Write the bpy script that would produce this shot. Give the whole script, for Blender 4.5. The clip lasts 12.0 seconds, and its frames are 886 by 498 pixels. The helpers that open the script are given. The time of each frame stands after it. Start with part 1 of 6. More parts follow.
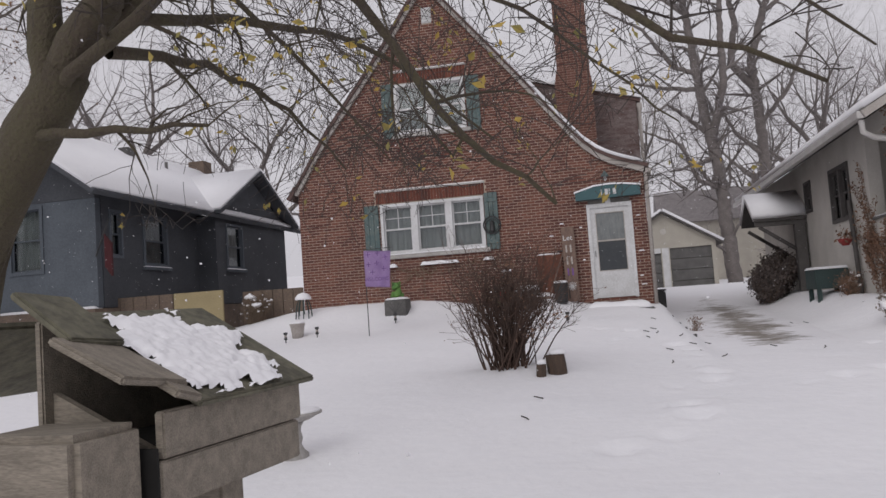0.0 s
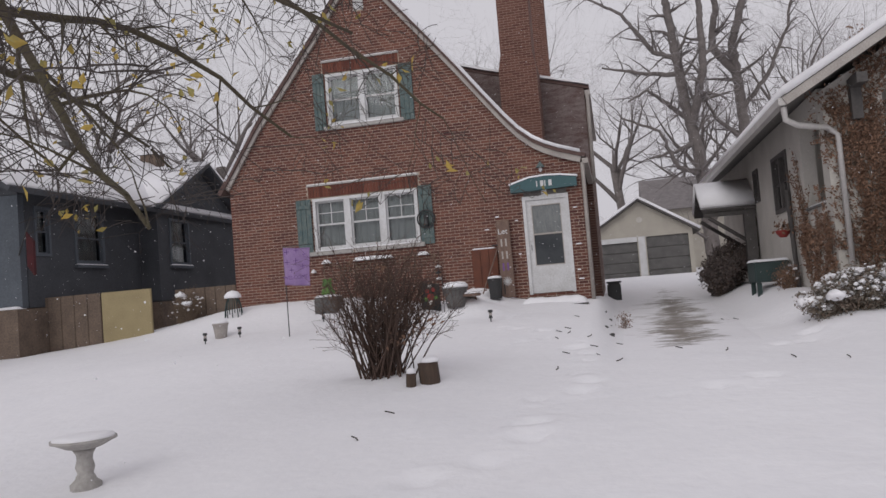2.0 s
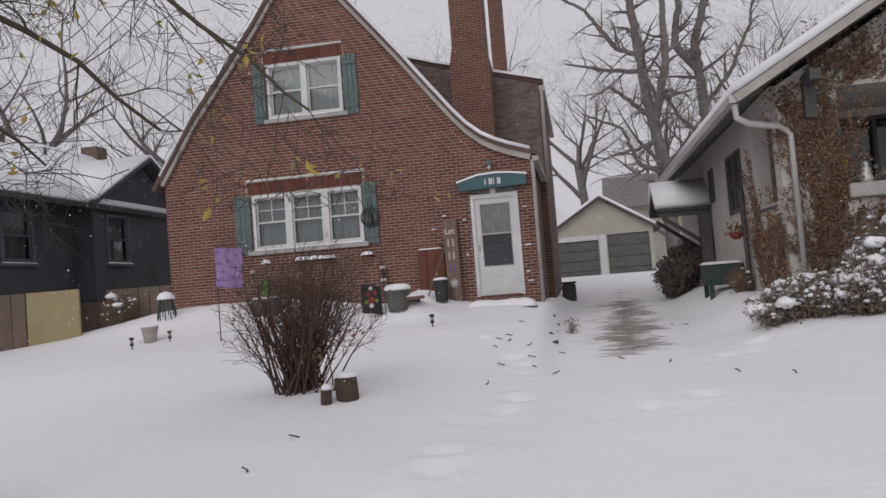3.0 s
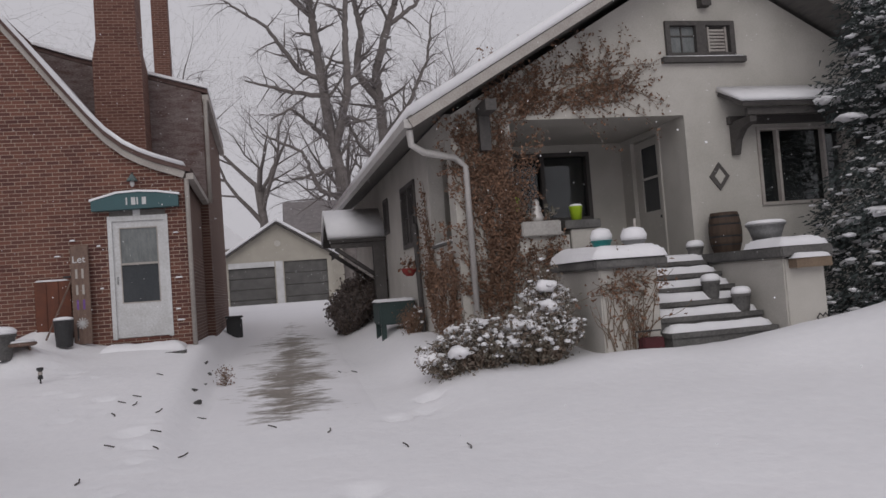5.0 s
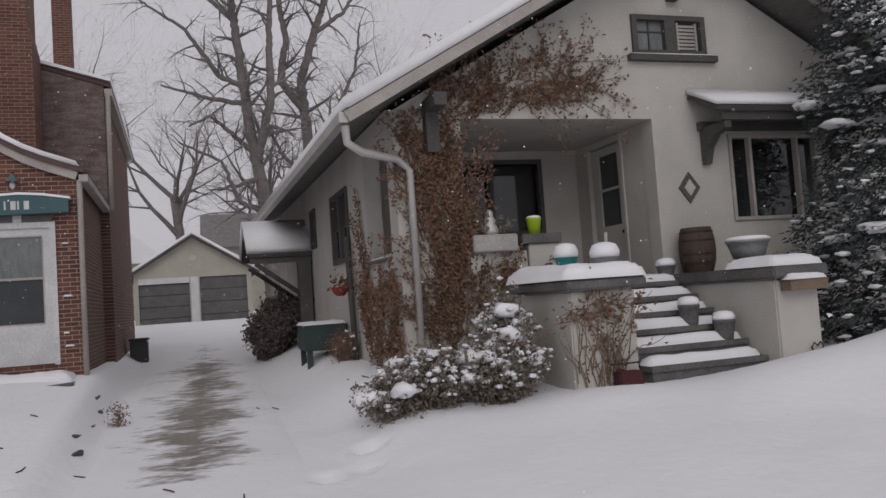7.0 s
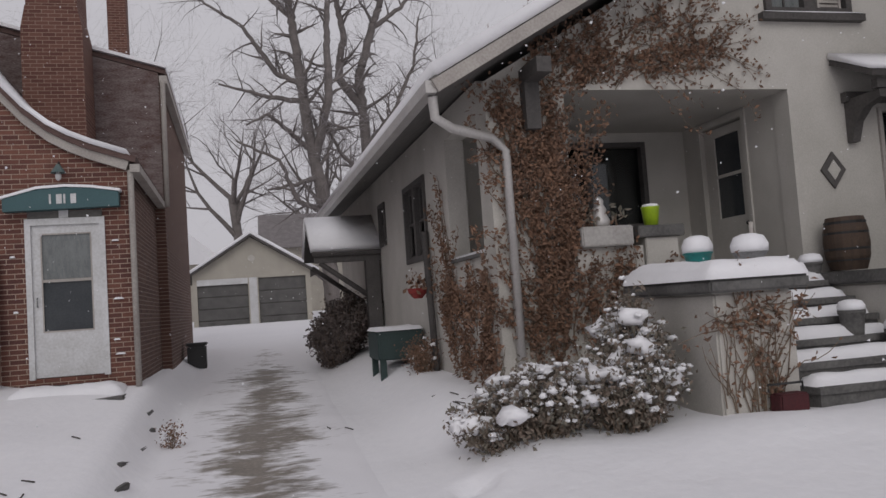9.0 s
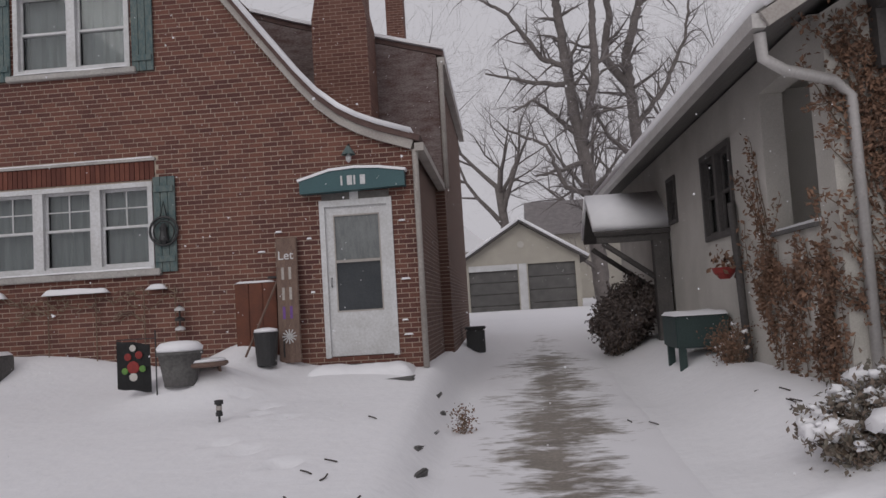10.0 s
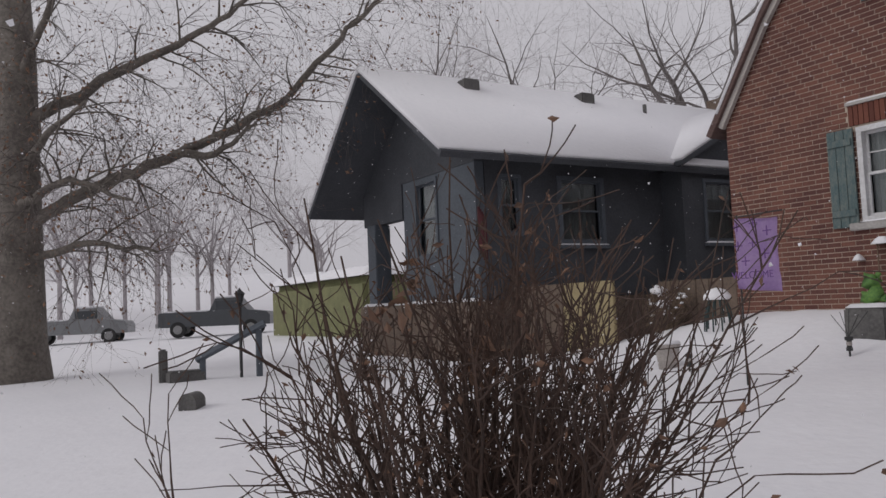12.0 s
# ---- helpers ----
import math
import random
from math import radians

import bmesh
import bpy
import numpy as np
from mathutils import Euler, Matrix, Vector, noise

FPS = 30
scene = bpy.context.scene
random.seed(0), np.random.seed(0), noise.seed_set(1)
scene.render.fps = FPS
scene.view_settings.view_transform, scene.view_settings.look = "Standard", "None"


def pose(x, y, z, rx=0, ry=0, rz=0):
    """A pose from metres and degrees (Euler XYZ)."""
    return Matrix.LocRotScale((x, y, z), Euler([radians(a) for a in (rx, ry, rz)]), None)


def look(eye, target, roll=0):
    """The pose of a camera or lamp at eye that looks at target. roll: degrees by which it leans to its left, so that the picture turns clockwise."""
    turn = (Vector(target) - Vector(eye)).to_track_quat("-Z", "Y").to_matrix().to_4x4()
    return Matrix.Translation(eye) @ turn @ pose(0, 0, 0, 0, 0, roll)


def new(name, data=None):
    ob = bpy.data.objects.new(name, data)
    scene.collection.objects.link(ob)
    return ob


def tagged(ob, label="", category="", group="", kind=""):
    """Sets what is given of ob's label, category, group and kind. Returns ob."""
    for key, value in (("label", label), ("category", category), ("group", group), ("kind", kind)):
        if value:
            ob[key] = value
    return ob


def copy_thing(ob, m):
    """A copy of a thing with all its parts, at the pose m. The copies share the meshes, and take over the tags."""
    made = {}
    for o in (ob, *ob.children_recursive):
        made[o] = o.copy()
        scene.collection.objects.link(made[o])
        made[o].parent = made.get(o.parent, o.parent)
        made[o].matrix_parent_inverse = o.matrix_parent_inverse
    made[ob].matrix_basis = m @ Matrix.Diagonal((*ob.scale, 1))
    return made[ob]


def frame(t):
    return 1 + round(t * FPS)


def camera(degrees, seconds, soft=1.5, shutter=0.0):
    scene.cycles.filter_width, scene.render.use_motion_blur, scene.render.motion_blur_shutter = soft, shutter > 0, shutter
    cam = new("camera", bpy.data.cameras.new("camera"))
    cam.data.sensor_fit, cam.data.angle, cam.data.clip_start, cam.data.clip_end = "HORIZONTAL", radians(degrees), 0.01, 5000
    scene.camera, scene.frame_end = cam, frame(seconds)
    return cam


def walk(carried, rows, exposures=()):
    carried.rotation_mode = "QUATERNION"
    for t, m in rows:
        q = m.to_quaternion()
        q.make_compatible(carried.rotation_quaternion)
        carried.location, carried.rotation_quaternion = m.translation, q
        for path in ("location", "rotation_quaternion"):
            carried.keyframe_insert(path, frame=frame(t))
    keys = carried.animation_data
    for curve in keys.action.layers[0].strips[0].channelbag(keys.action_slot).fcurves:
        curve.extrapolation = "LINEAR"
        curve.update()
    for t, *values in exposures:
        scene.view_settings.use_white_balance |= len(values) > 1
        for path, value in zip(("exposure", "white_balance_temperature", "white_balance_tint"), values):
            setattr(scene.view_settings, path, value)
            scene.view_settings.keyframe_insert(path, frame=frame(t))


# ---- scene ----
cam = camera(57.2, 12.0)
# seconds, eye x y z, pitch, roll, yaw
PATH = [
    (0.0, -0.030, -0.007, 1.722, 4.06, 4.10, 11.81),
    (0.5, 0.359, 0.095, 1.754, 3.78, 3.80, 12.37),
    (1.0, 0.757, 0.276, 1.792, 3.61, 3.91, 13.11),
    (1.5, 1.052, 0.555, 1.790, 3.41, 4.31, 12.72),
    (2.0, 1.411, 0.911, 1.810, 3.19, 4.67, 12.02),
    (2.5, 1.614, 1.317, 1.878, 2.84, 4.80, 11.02),
    (3.0, 1.776, 1.728, 1.917, 2.67, 4.50, 9.79),
    (3.5, 1.966, 2.270, 2.024, 2.39, 4.45, 5.35),
    (5.5, 2.249, 4.107, 2.184, 2.78, 4.17, -15.92),
    (6.0, 2.322, 4.551, 2.215, 2.91, 4.08, -17.25),
    (6.5, 2.328, 4.935, 2.241, 3.09, 4.04, -17.70),
    (7.0, 2.348, 5.316, 2.257, 3.36, 3.99, -17.78),
    (9.0, 2.318, 6.913, 2.319, 3.67, 4.00, -14.00),
    (9.5, 2.164, 7.338, 2.267, 3.75, 3.81, -9.30),
    (10.0, 2.028, 7.828, 2.248, 4.09, 3.51, 4.33),
    (10.5, 1.697, 8.268, 2.228, 4.44, 3.23, 22.95),
    (11.0, 1.322, 8.570, 2.243, 4.05, 2.73, 40.28),
    (11.5, 1.145, 8.813, 2.240, 4.10, 2.70, 53.80),
    (12.0, 0.880, 8.946, 2.186, 4.07, 2.48, 59.75),
]
walk(cam, [(t, pose(x, y, z, 90 + pitch, roll, yaw)) for t, x, y, z, pitch, roll, yaw in PATH],
     exposures=[(0.0, 0.20), (3.5, 0.14), (5.5, -0.06), (12.0, -0.04)])

# ---- sky and light: overcast, snow in the air ----
world = bpy.data.worlds.new("overcast")
scene.world = world
world.use_nodes = True
wn, wl = world.node_tree.nodes, world.node_tree.links
wn.clear()
w_sky = wn.new("ShaderNodeTexSky")
w_sky.sky_type, w_sky.sun_disc = "NISHITA", False
w_sky.sun_elevation, w_sky.sun_rotation = radians(32), radians(200)
w_sky.dust_density, w_sky.air_density = 6.0, 1.5
w_grey = wn.new("ShaderNodeHueSaturation")
w_grey.inputs["Saturation"].default_value = 0.08
w_grey.inputs["Value"].default_value = 0.12
w_mix = wn.new("ShaderNodeMix")
w_mix.data_type = "RGBA"
w_mix.inputs["Factor"].default_value = 0.88
w_mix.inputs["B"].default_value = (0.532, 0.515, 0.556, 1)
w_bg = wn.new("ShaderNodeBackground")
w_out = wn.new("ShaderNodeOutputWorld")
wl.new(w_sky.outputs["Color"], w_grey.inputs["Color"])
wl.new(w_grey.outputs["Color"], w_mix.inputs["A"])
wl.new(w_mix.outputs["Result"], w_bg.inputs["Color"])
wl.new(w_bg.outputs["Background"], w_out.inputs["Surface"])
w_bg.inputs["Strength"].default_value = 1.0
sun = new("sun", bpy.data.lights.new("sun", "SUN"))
sun.data.energy, sun.data.angle, sun.data.color = 0.5, radians(40), (1.0, 0.98, 0.96)
sun.matrix_world = look((0, -20, 20), (6, 10, 0))


# ---- materials ----
def make(name, col, col2=None, rough=0.8, scale=3.0, fine=40.0, bump=0.2, metal=0.0, amount=0.5, dist=0.01, stretch=(1, 1, 1), rand=""):
    """A worn surface: two colours mixed by coarse and fine noise, with fine relief."""
    m = bpy.data.materials.new(name)
    m.use_nodes = True
    n, l = m.node_tree.nodes, m.node_tree.links
    b = n["Principled BSDF"]
    b.inputs["Roughness"].default_value, b.inputs["Metallic"].default_value = rough, metal
    tc = n.new("ShaderNodeNewGeometry")
    mp = n.new("ShaderNodeMapping")
    mp.inputs["Scale"].default_value = stretch
    l.new(tc.outputs["Position"], mp.inputs["Vector"])
    a = n.new("ShaderNodeTexNoise")
    a.inputs["Scale"].default_value, a.inputs["Detail"].default_value = scale, 5
    f = n.new("ShaderNodeTexNoise")
    f.inputs["Scale"].default_value, f.inputs["Detail"].default_value = fine, 3
    for t in (a, f):
        l.new(mp.outputs["Vector"], t.inputs["Vector"])
    add = n.new("ShaderNodeMath")
    add.operation = "ADD"
    l.new(a.outputs["Fac"], add.inputs[0])
    l.new(f.outputs["Fac"], add.inputs[1])
    last = add
    if rand:
        rn = n.new("ShaderNodeObjectInfo") if rand == "object" else tc
        sc = n.new("ShaderNodeMath")
        sc.operation = "MULTIPLY_ADD"
        l.new(rn.outputs["Random" if rand == "object" else "Random Per Island"], sc.inputs[0])
        sc.inputs[1].default_value = 0.7
        l.new(add.outputs[0], sc.inputs[2])
        sub = n.new("ShaderNodeMath")
        sub.operation = "SUBTRACT"
        sub.inputs[1].default_value = 0.35
        l.new(sc.outputs[0], sub.inputs[0])
        last = sub
    r = n.new("ShaderNodeMapRange")
    r.inputs["From Min"].default_value, r.inputs["From Max"].default_value = 1 - 0.5 * amount, 1 + 0.5 * amount
    l.new(last.outputs[0], r.inputs["Value"])
    mx = n.new("ShaderNodeMix")
    mx.data_type = "RGBA"
    mx.inputs["A"].default_value = (*col, 1)
    mx.inputs["B"].default_value = (*(col2 or [c * 0.75 for c in col]), 1)
    l.new(r.outputs["Result"], mx.inputs["Factor"])
    l.new(mx.outputs["Result"], b.inputs["Base Color"])
    bp = n.new("ShaderNodeBump")
    bp.inputs["Strength"].default_value, bp.inputs["Distance"].default_value = bump, dist
    l.new(add.outputs[0], bp.inputs["Height"])
    l.new(bp.outputs["Normal"], b.inputs["Normal"])
    return m


def make_brick(name, c1, c2, mortar, axis="x"):
    """Running-bond brickwork for walls that stay far or oblique."""
    m = make(name, c1, c2, rough=0.9)
    n, l = m.node_tree.nodes, m.node_tree.links
    b = n["Principled BSDF"]
    geo = n.new("ShaderNodeNewGeometry")
    sp, cb = n.new("ShaderNodeSeparateXYZ"), n.new("ShaderNodeCombineXYZ")
    l.new(geo.outputs["Position"], sp.inputs[0])
    l.new(sp.outputs["X" if axis == "x" else "Y"], cb.inputs["X"])
    l.new(sp.outputs["Z"], cb.inputs["Y"])
    t = n.new("ShaderNodeTexBrick")
    t.inputs["Scale"].default_value = 1.0
    t.inputs["Brick Width"].default_value, t.inputs["Row Height"].default_value = 0.21, 0.068
    t.inputs["Mortar Size"].default_value, t.inputs["Bias"].default_value = 0.005, -0.1
    t.inputs["Color1"].default_value, t.inputs["Color2"].default_value, t.inputs["Mortar"].default_value = (*c1, 1), (*c2, 1), (*mortar, 1)
    l.new(cb.outputs[0], t.inputs["Vector"])
    l.new(t.outputs["Color"], b.inputs["Base Color"])
    bp = n.new("ShaderNodeBump")
    bp.inputs["Strength"].default_value, bp.inputs["Distance"].default_value = 0.6, -0.008
    l.new(t.outputs["Fac"], bp.inputs["Height"])
    l.new(bp.outputs["Normal"], b.inputs["Normal"])
    return m


def make_glass(name, tint=(0.55, 0.6, 0.62)):
    m = bpy.data.materials.new(name)
    m.use_nodes = True
    b = m.node_tree.nodes["Principled BSDF"]
    b.inputs["Base Color"].default_value = (*tint, 1)
    b.inputs["Roughness"].default_value, b.inputs["Transmission Weight"].default_value = 0.03, 1.0
    return m


def make_drive(name):
    """Wet concrete with streaks of blown snow, wholly covered along its edges."""
    m = make(name, (0.28, 0.245, 0.21), (0.17, 0.15, 0.13), rough=0.6, scale=2.0, fine=30, bump=0.25)
    n, l = m.node_tree.nodes, m.node_tree.links
    b = n["Principled BSDF"]
    paint = b.inputs["Base Color"].links[0].from_socket

    def op(kind, a, c, d=None):
        q = n.new("ShaderNodeMath")
        q.operation = kind
        for slot, v in zip(q.inputs, (a, c, d)):
            if isinstance(v, (int, float)):
                slot.default_value = v
            elif v is not None:
                l.new(v, slot)
        return q.outputs[0]

    geo, sep = n.new("ShaderNodeNewGeometry"), n.new("ShaderNodeSeparateXYZ")
    l.new(geo.outputs["Position"], sep.inputs[0])
    mid = op("MULTIPLY_ADD", sep.outputs["Y"], 0.035, 2.40 - 0.035 * 14)
    off = op("ABSOLUTE", op("SUBTRACT", sep.outputs["X"], mid), 0)
    side = op("MULTIPLY", op("SUBTRACT", off, 0.40), 2.2)
    near = op("MAXIMUM", op("MULTIPLY", op("SUBTRACT", 14.0, sep.outputs["Y"]), 0.8), 0)
    far = op("MAXIMUM", op("MULTIPLY", op("SUBTRACT", sep.outputs["Y"], 22.5), 0.22), 0)
    total = op("ADD", side, op("ADD", near, far))
    for sc, stretch, gain in ((1.1, (1.0, 0.8, 1), 3.2), (3.2, (0.8, 1.7, 1), 3.4), (11.0, (0.8, 1.6, 1), 2.2)):
        mp, t = n.new("ShaderNodeMapping"), n.new("ShaderNodeTexNoise")
        mp.inputs["Scale"].default_value = stretch
        t.inputs["Scale"].default_value, t.inputs["Detail"].default_value = sc, 4
        l.new(geo.outputs["Position"], mp.inputs["Vector"])
        l.new(mp.outputs["Vector"], t.inputs["Vector"])
        total = op("ADD", total, op("MULTIPLY", op("SUBTRACT", t.outputs["Fac"], 0.5), gain))
    ramp = n.new("ShaderNodeMapRange")
    ramp.inputs["From Min"].default_value, ramp.inputs["From Max"].default_value = -0.65, 0.45
    l.new(total, ramp.inputs["Value"])
    mx = n.new("ShaderNodeMix")
    mx.data_type = "RGBA"
    mx.inputs["B"].default_value = (0.81, 0.80, 0.825, 1)
    l.new(ramp.outputs["Result"], mx.inputs["Factor"])
    l.new(paint, mx.inputs["A"])
    l.new(mx.outputs["Result"], b.inputs["Base Color"])
    return m


SNOW = make("snow", (0.84, 0.83, 0.85), (0.78, 0.775, 0.80), rough=0.75, scale=0.6, fine=9, bump=0.35, dist=0.03, amount=0.9)
BRICK = make("red_brick", (0.082, 0.031, 0.027), (0.180, 0.076, 0.054), rough=0.92, scale=0.8, fine=60, bump=0.4, amount=0.9, rand="object")
BRICK_J = make("red_brick_joined", (0.082, 0.031, 0.027), (0.180, 0.076, 0.054), rough=0.92, scale=0.8, fine=60, bump=0.4, amount=0.9, rand="island")
BRICK_SOLDIER = make("soldier_brick", (0.10, 0.032, 0.022), (0.16, 0.055, 0.036), rough=0.9, fine=60, bump=0.3, rand="island")
MORTAR = make("mortar", (0.48, 0.40, 0.325), (0.36, 0.295, 0.24), rough=0.95, fine=80, bump=0.3)
BRICK_SIDE = make_brick("side_brick", (0.080, 0.036, 0.028), (0.13, 0.066, 0.05), (0.30, 0.24, 0.19), "y")
BRICK_CHIM = make_brick("chimney_brick", (0.10, 0.040, 0.030), (0.15, 0.068, 0.05), (0.26, 0.19, 0.15), "x")
SHINGLE_RED = make("brown_shingle", (0.085, 0.050, 0.045), (0.13, 0.085, 0.075), rough=0.9, scale=4, fine=25, stretch=(1, 1, 6), bump=0.5, dist=0.02)
SHINGLE_SNOWY = make("snow_dusted_shingle", (0.085, 0.047, 0.041), (0.20, 0.165, 0.16), rough=0.9, scale=3, fine=18, stretch=(1.2, 1, 4), bump=0.5, dist=0.02, amount=0.55)
WHITE = make("white_paint", (0.60, 0.60, 0.61), (0.46, 0.455, 0.45), rough=0.45, fine=30, bump=0.08)
GREY_TRIM = make("weathered_trim", (0.42, 0.39, 0.36), (0.30, 0.27, 0.25), rough=0.8, fine=40, bump=0.2)
TEAL = make("teal_shutter", (0.026, 0.072, 0.082), (0.16, 0.18, 0.165), rough=0.75, scale=7, fine=34, amount=0.75, stretch=(3, 3, 1))
SIGN = make("blue_green_sign", (0.025, 0.075, 0.085), (0.035, 0.095, 0.105), rough=0.5)
STONE = make("concrete", (0.42, 0.40, 0.38), (0.30, 0.285, 0.27), rough=0.9, fine=30, bump=0.4)
STONE_D = make("dark_concrete", (0.135, 0.13, 0.125), (0.075, 0.072, 0.07), rough=0.9, fine=30, bump=0.4)
STUCCO = make("cream_stucco", (0.52, 0.495, 0.46), (0.40, 0.38, 0.345), rough=0.95, scale=1.5, fine=90, bump=0.5, dist=0.006)
STUCCO_G = make("garage_stucco", (0.42, 0.39, 0.335), (0.34, 0.315, 0.275), rough=0.95, scale=1.5, fine=60, bump=0.3)
DARK_TRIM = make("dark_brown_trim", (0.055, 0.050, 0.048), (0.09, 0.082, 0.078), rough=0.75, fine=30)
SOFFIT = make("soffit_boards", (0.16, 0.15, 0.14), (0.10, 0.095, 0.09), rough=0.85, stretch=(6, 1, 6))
GUTTER = make("grey_metal_gutter", (0.52, 0.50, 0.48), (0.42, 0.40, 0.39), rough=0.4, metal=0.3)
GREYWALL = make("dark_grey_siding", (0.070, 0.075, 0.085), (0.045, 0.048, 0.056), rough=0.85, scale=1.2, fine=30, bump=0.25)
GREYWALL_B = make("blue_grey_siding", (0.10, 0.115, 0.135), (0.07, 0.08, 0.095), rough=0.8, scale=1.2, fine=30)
BROWN_BASE = make("brown_block_base", (0.17, 0.125, 0.095), (0.10, 0.075, 0.06), rough=0.95, scale=3, fine=25, bump=0.5)
TAN = make("tan_panel", (0.33, 0.27, 0.15), (0.25, 0.20, 0.11), rough=0.85, scale=2)
GLASS_D = make("dark_window_glass", (0.05, 0.055, 0.06), (0.035, 0.04, 0.045), rough=0.06, bump=0.02)
GLASS_L = make("curtained_glass", (0.20, 0.21, 0.21), (0.13, 0.14, 0.14), rough=0.12, scale=5, bump=0.02, stretch=(4, 4, 1))
PANE = make_glass("window_pane")
CURTAIN = make("net_curtain", (0.36, 0.36, 0.345), (0.24, 0.24, 0.235), rough=0.9, stretch=(18, 18, 0.6), fine=8, bump=0.4, dist=0.02)
# dark tone that paints the dimness of unlit rooms
INSIDE = make("painted_room_shade", (0.06, 0.058, 0.055), (0.04, 0.04, 0.04), rough=0.9)
CEDAR = make("weathered_cedar", (0.27, 0.235, 0.19), (0.16, 0.138, 0.112), rough=0.9, scale=8, fine=60, stretch=(1, 6, 6), bump=0.4)
CEDAR_G = make("mossy_cedar", (0.15, 0.14, 0.10), (0.075, 0.07, 0.052), rough=0.95, scale=9, fine=50, bump=0.5)
# near-black that paints shade inside and beside the nest box
HOLLOW_SHADE = make("painted_hollow_shade", (0.012, 0.011, 0.010), rough=0.9)
BARK = make("bark", (0.10, 0.078, 0.055), (0.055, 0.042, 0.030), rough=0.95, scale=6, fine=40, stretch=(3, 3, 1), bump=0.8, dist=0.03)
BARK_M = make("mossy_bark", (0.066, 0.050, 0.037), (0.080, 0.070, 0.040), rough=0.95, scale=2.2, fine=40, bump=0.8, dist=0.03)
TWIG = make("twig", (0.060, 0.048, 0.042), (0.038, 0.030, 0.026), rough=0.9)
TWIG_S = make("grey_twig", (0.13, 0.112, 0.105), (0.085, 0.072, 0.068), rough=0.95)
# distance haze put into the base colour: paler bark and twigs for far trees
TWIG_H = make("haze_palest_twigs", (0.42, 0.39, 0.40), (0.32, 0.295, 0.30), rough=0.95)
BARK_F = make("haze_paled_bark", (0.19, 0.168, 0.160), (0.12, 0.105, 0.10), rough=0.95, scale=3, fine=20)
TWIG_F = make("haze_paled_twigs", (0.25, 0.228, 0.228), (0.17, 0.155, 0.155), rough=0.95)
BARK_S = make("sycamore_bark", (0.20, 0.178, 0.155), (0.095, 0.083, 0.072), rough=0.95, scale=2, fine=14)
BUSH = make("bush_stem", (0.090, 0.054, 0.040), (0.055, 0.037, 0.030), rough=0.9, scale=5)
LEAF_Y = make("yellow_leaf", (0.42, 0.29, 0.06), (0.25, 0.22, 0.07), rough=0.7, rand="island")
LEAF_B = make("dead_brown_leaf", (0.24, 0.135, 0.085), (0.115, 0.070, 0.050), rough=0.8, rand="island", amount=0.9)
VINE = make("vine_stem", (0.20, 0.145, 0.10), (0.13, 0.095, 0.07), rough=0.9)
NEEDLE = make("spruce_needles", (0.030, 0.041, 0.040), (0.058, 0.068, 0.066), rough=0.85, rand="island")
SHRUB = make("shrub_leaf", (0.13, 0.125, 0.10), (0.20, 0.15, 0.12), rough=0.8, rand="island", amount=0.9)
EVERG = make("hedge_twigs", (0.14, 0.11, 0.10), (0.075, 0.062, 0.058), rough=0.9, rand="island")
GREEN_BOX = make("green_metal", (0.016, 0.034, 0.033), (0.026, 0.048, 0.046), rough=0.6)
BLACK = make("black_metal", (0.018, 0.018, 0.019), (0.03, 0.03, 0.031), rough=0.5)
LIME = make("lime_glaze", (0.42, 0.60, 0.03), (0.34, 0.50, 0.03), rough=0.3)
TEALPOT = make("teal_glaze", (0.01, 0.19, 0.18), (0.01, 0.14, 0.135), rough=0.35)
ZINC = make("zinc", (0.30, 0.30, 0.30), (0.20, 0.20, 0.20), rough=0.5, metal=0.4)
WOODB = make("old_barrel_wood", (0.085, 0.055, 0.038), (0.05, 0.034, 0.026), rough=0.85, stretch=(6, 6, 1))
RUST = make("rust_board", (0.155, 0.055, 0.032), (0.095, 0.038, 0.026), rough=0.9, scale=4, stretch=(2, 2, 1))
BARN = make("barn_board", (0.20, 0.135, 0.105), (0.115, 0.075, 0.062), rough=0.9, scale=5, stretch=(4, 4, 1))
PURPLE = make("purple_cloth", (0.52, 0.38, 0.62), (0.42, 0.29, 0.54), rough=0.85, scale=7)
PURPLE_D = make("dark_purple_print", (0.17, 0.08, 0.27), rough=0.85)
REDC = make("red_cloth", (0.24, 0.03, 0.026), (0.16, 0.022, 0.02), rough=0.8)
REDD = make("faded_flag_cloth", (0.085, 0.016, 0.02), (0.05, 0.012, 0.014), rough=0.85)
GREENC = make("green_figure", (0.13, 0.26, 0.05), (0.05, 0.13, 0.04), rough=0.7)
DRIVE = make_drive("wind_swept_concrete")
TRUCKP = make("truck_paint_dark", (0.06, 0.065, 0.072), (0.05, 0.055, 0.06), rough=0.35)
TRUCKG = make("truck_paint_grey", (0.20, 0.205, 0.21), (0.17, 0.175, 0.18), rough=0.35)
RUBBER = make("rubber", (0.02, 0.02, 0.02), rough=0.8)
HEDGE_Y = make("olive_hedge", (0.20, 0.20, 0.095), (0.13, 0.135, 0.065), rough=0.9)


# ---- mesh helpers ----
def finish(name, bm, mat, parent=None, label="", smooth=False):
    me = bpy.data.meshes.new(name)
    bm.to_mesh(me)
    bm.free()
    me.materials.append(mat)
    if smooth:
        for p in me.polygons:
            p.use_smooth = True
    ob = new(name, me)
    if parent:
        ob.parent = parent
    if label:
        ob["label"] = label
    return ob


def part(name, bm, mat, parent, label="", smooth=False):
    return finish(name, bm, mat, parent, label, smooth)


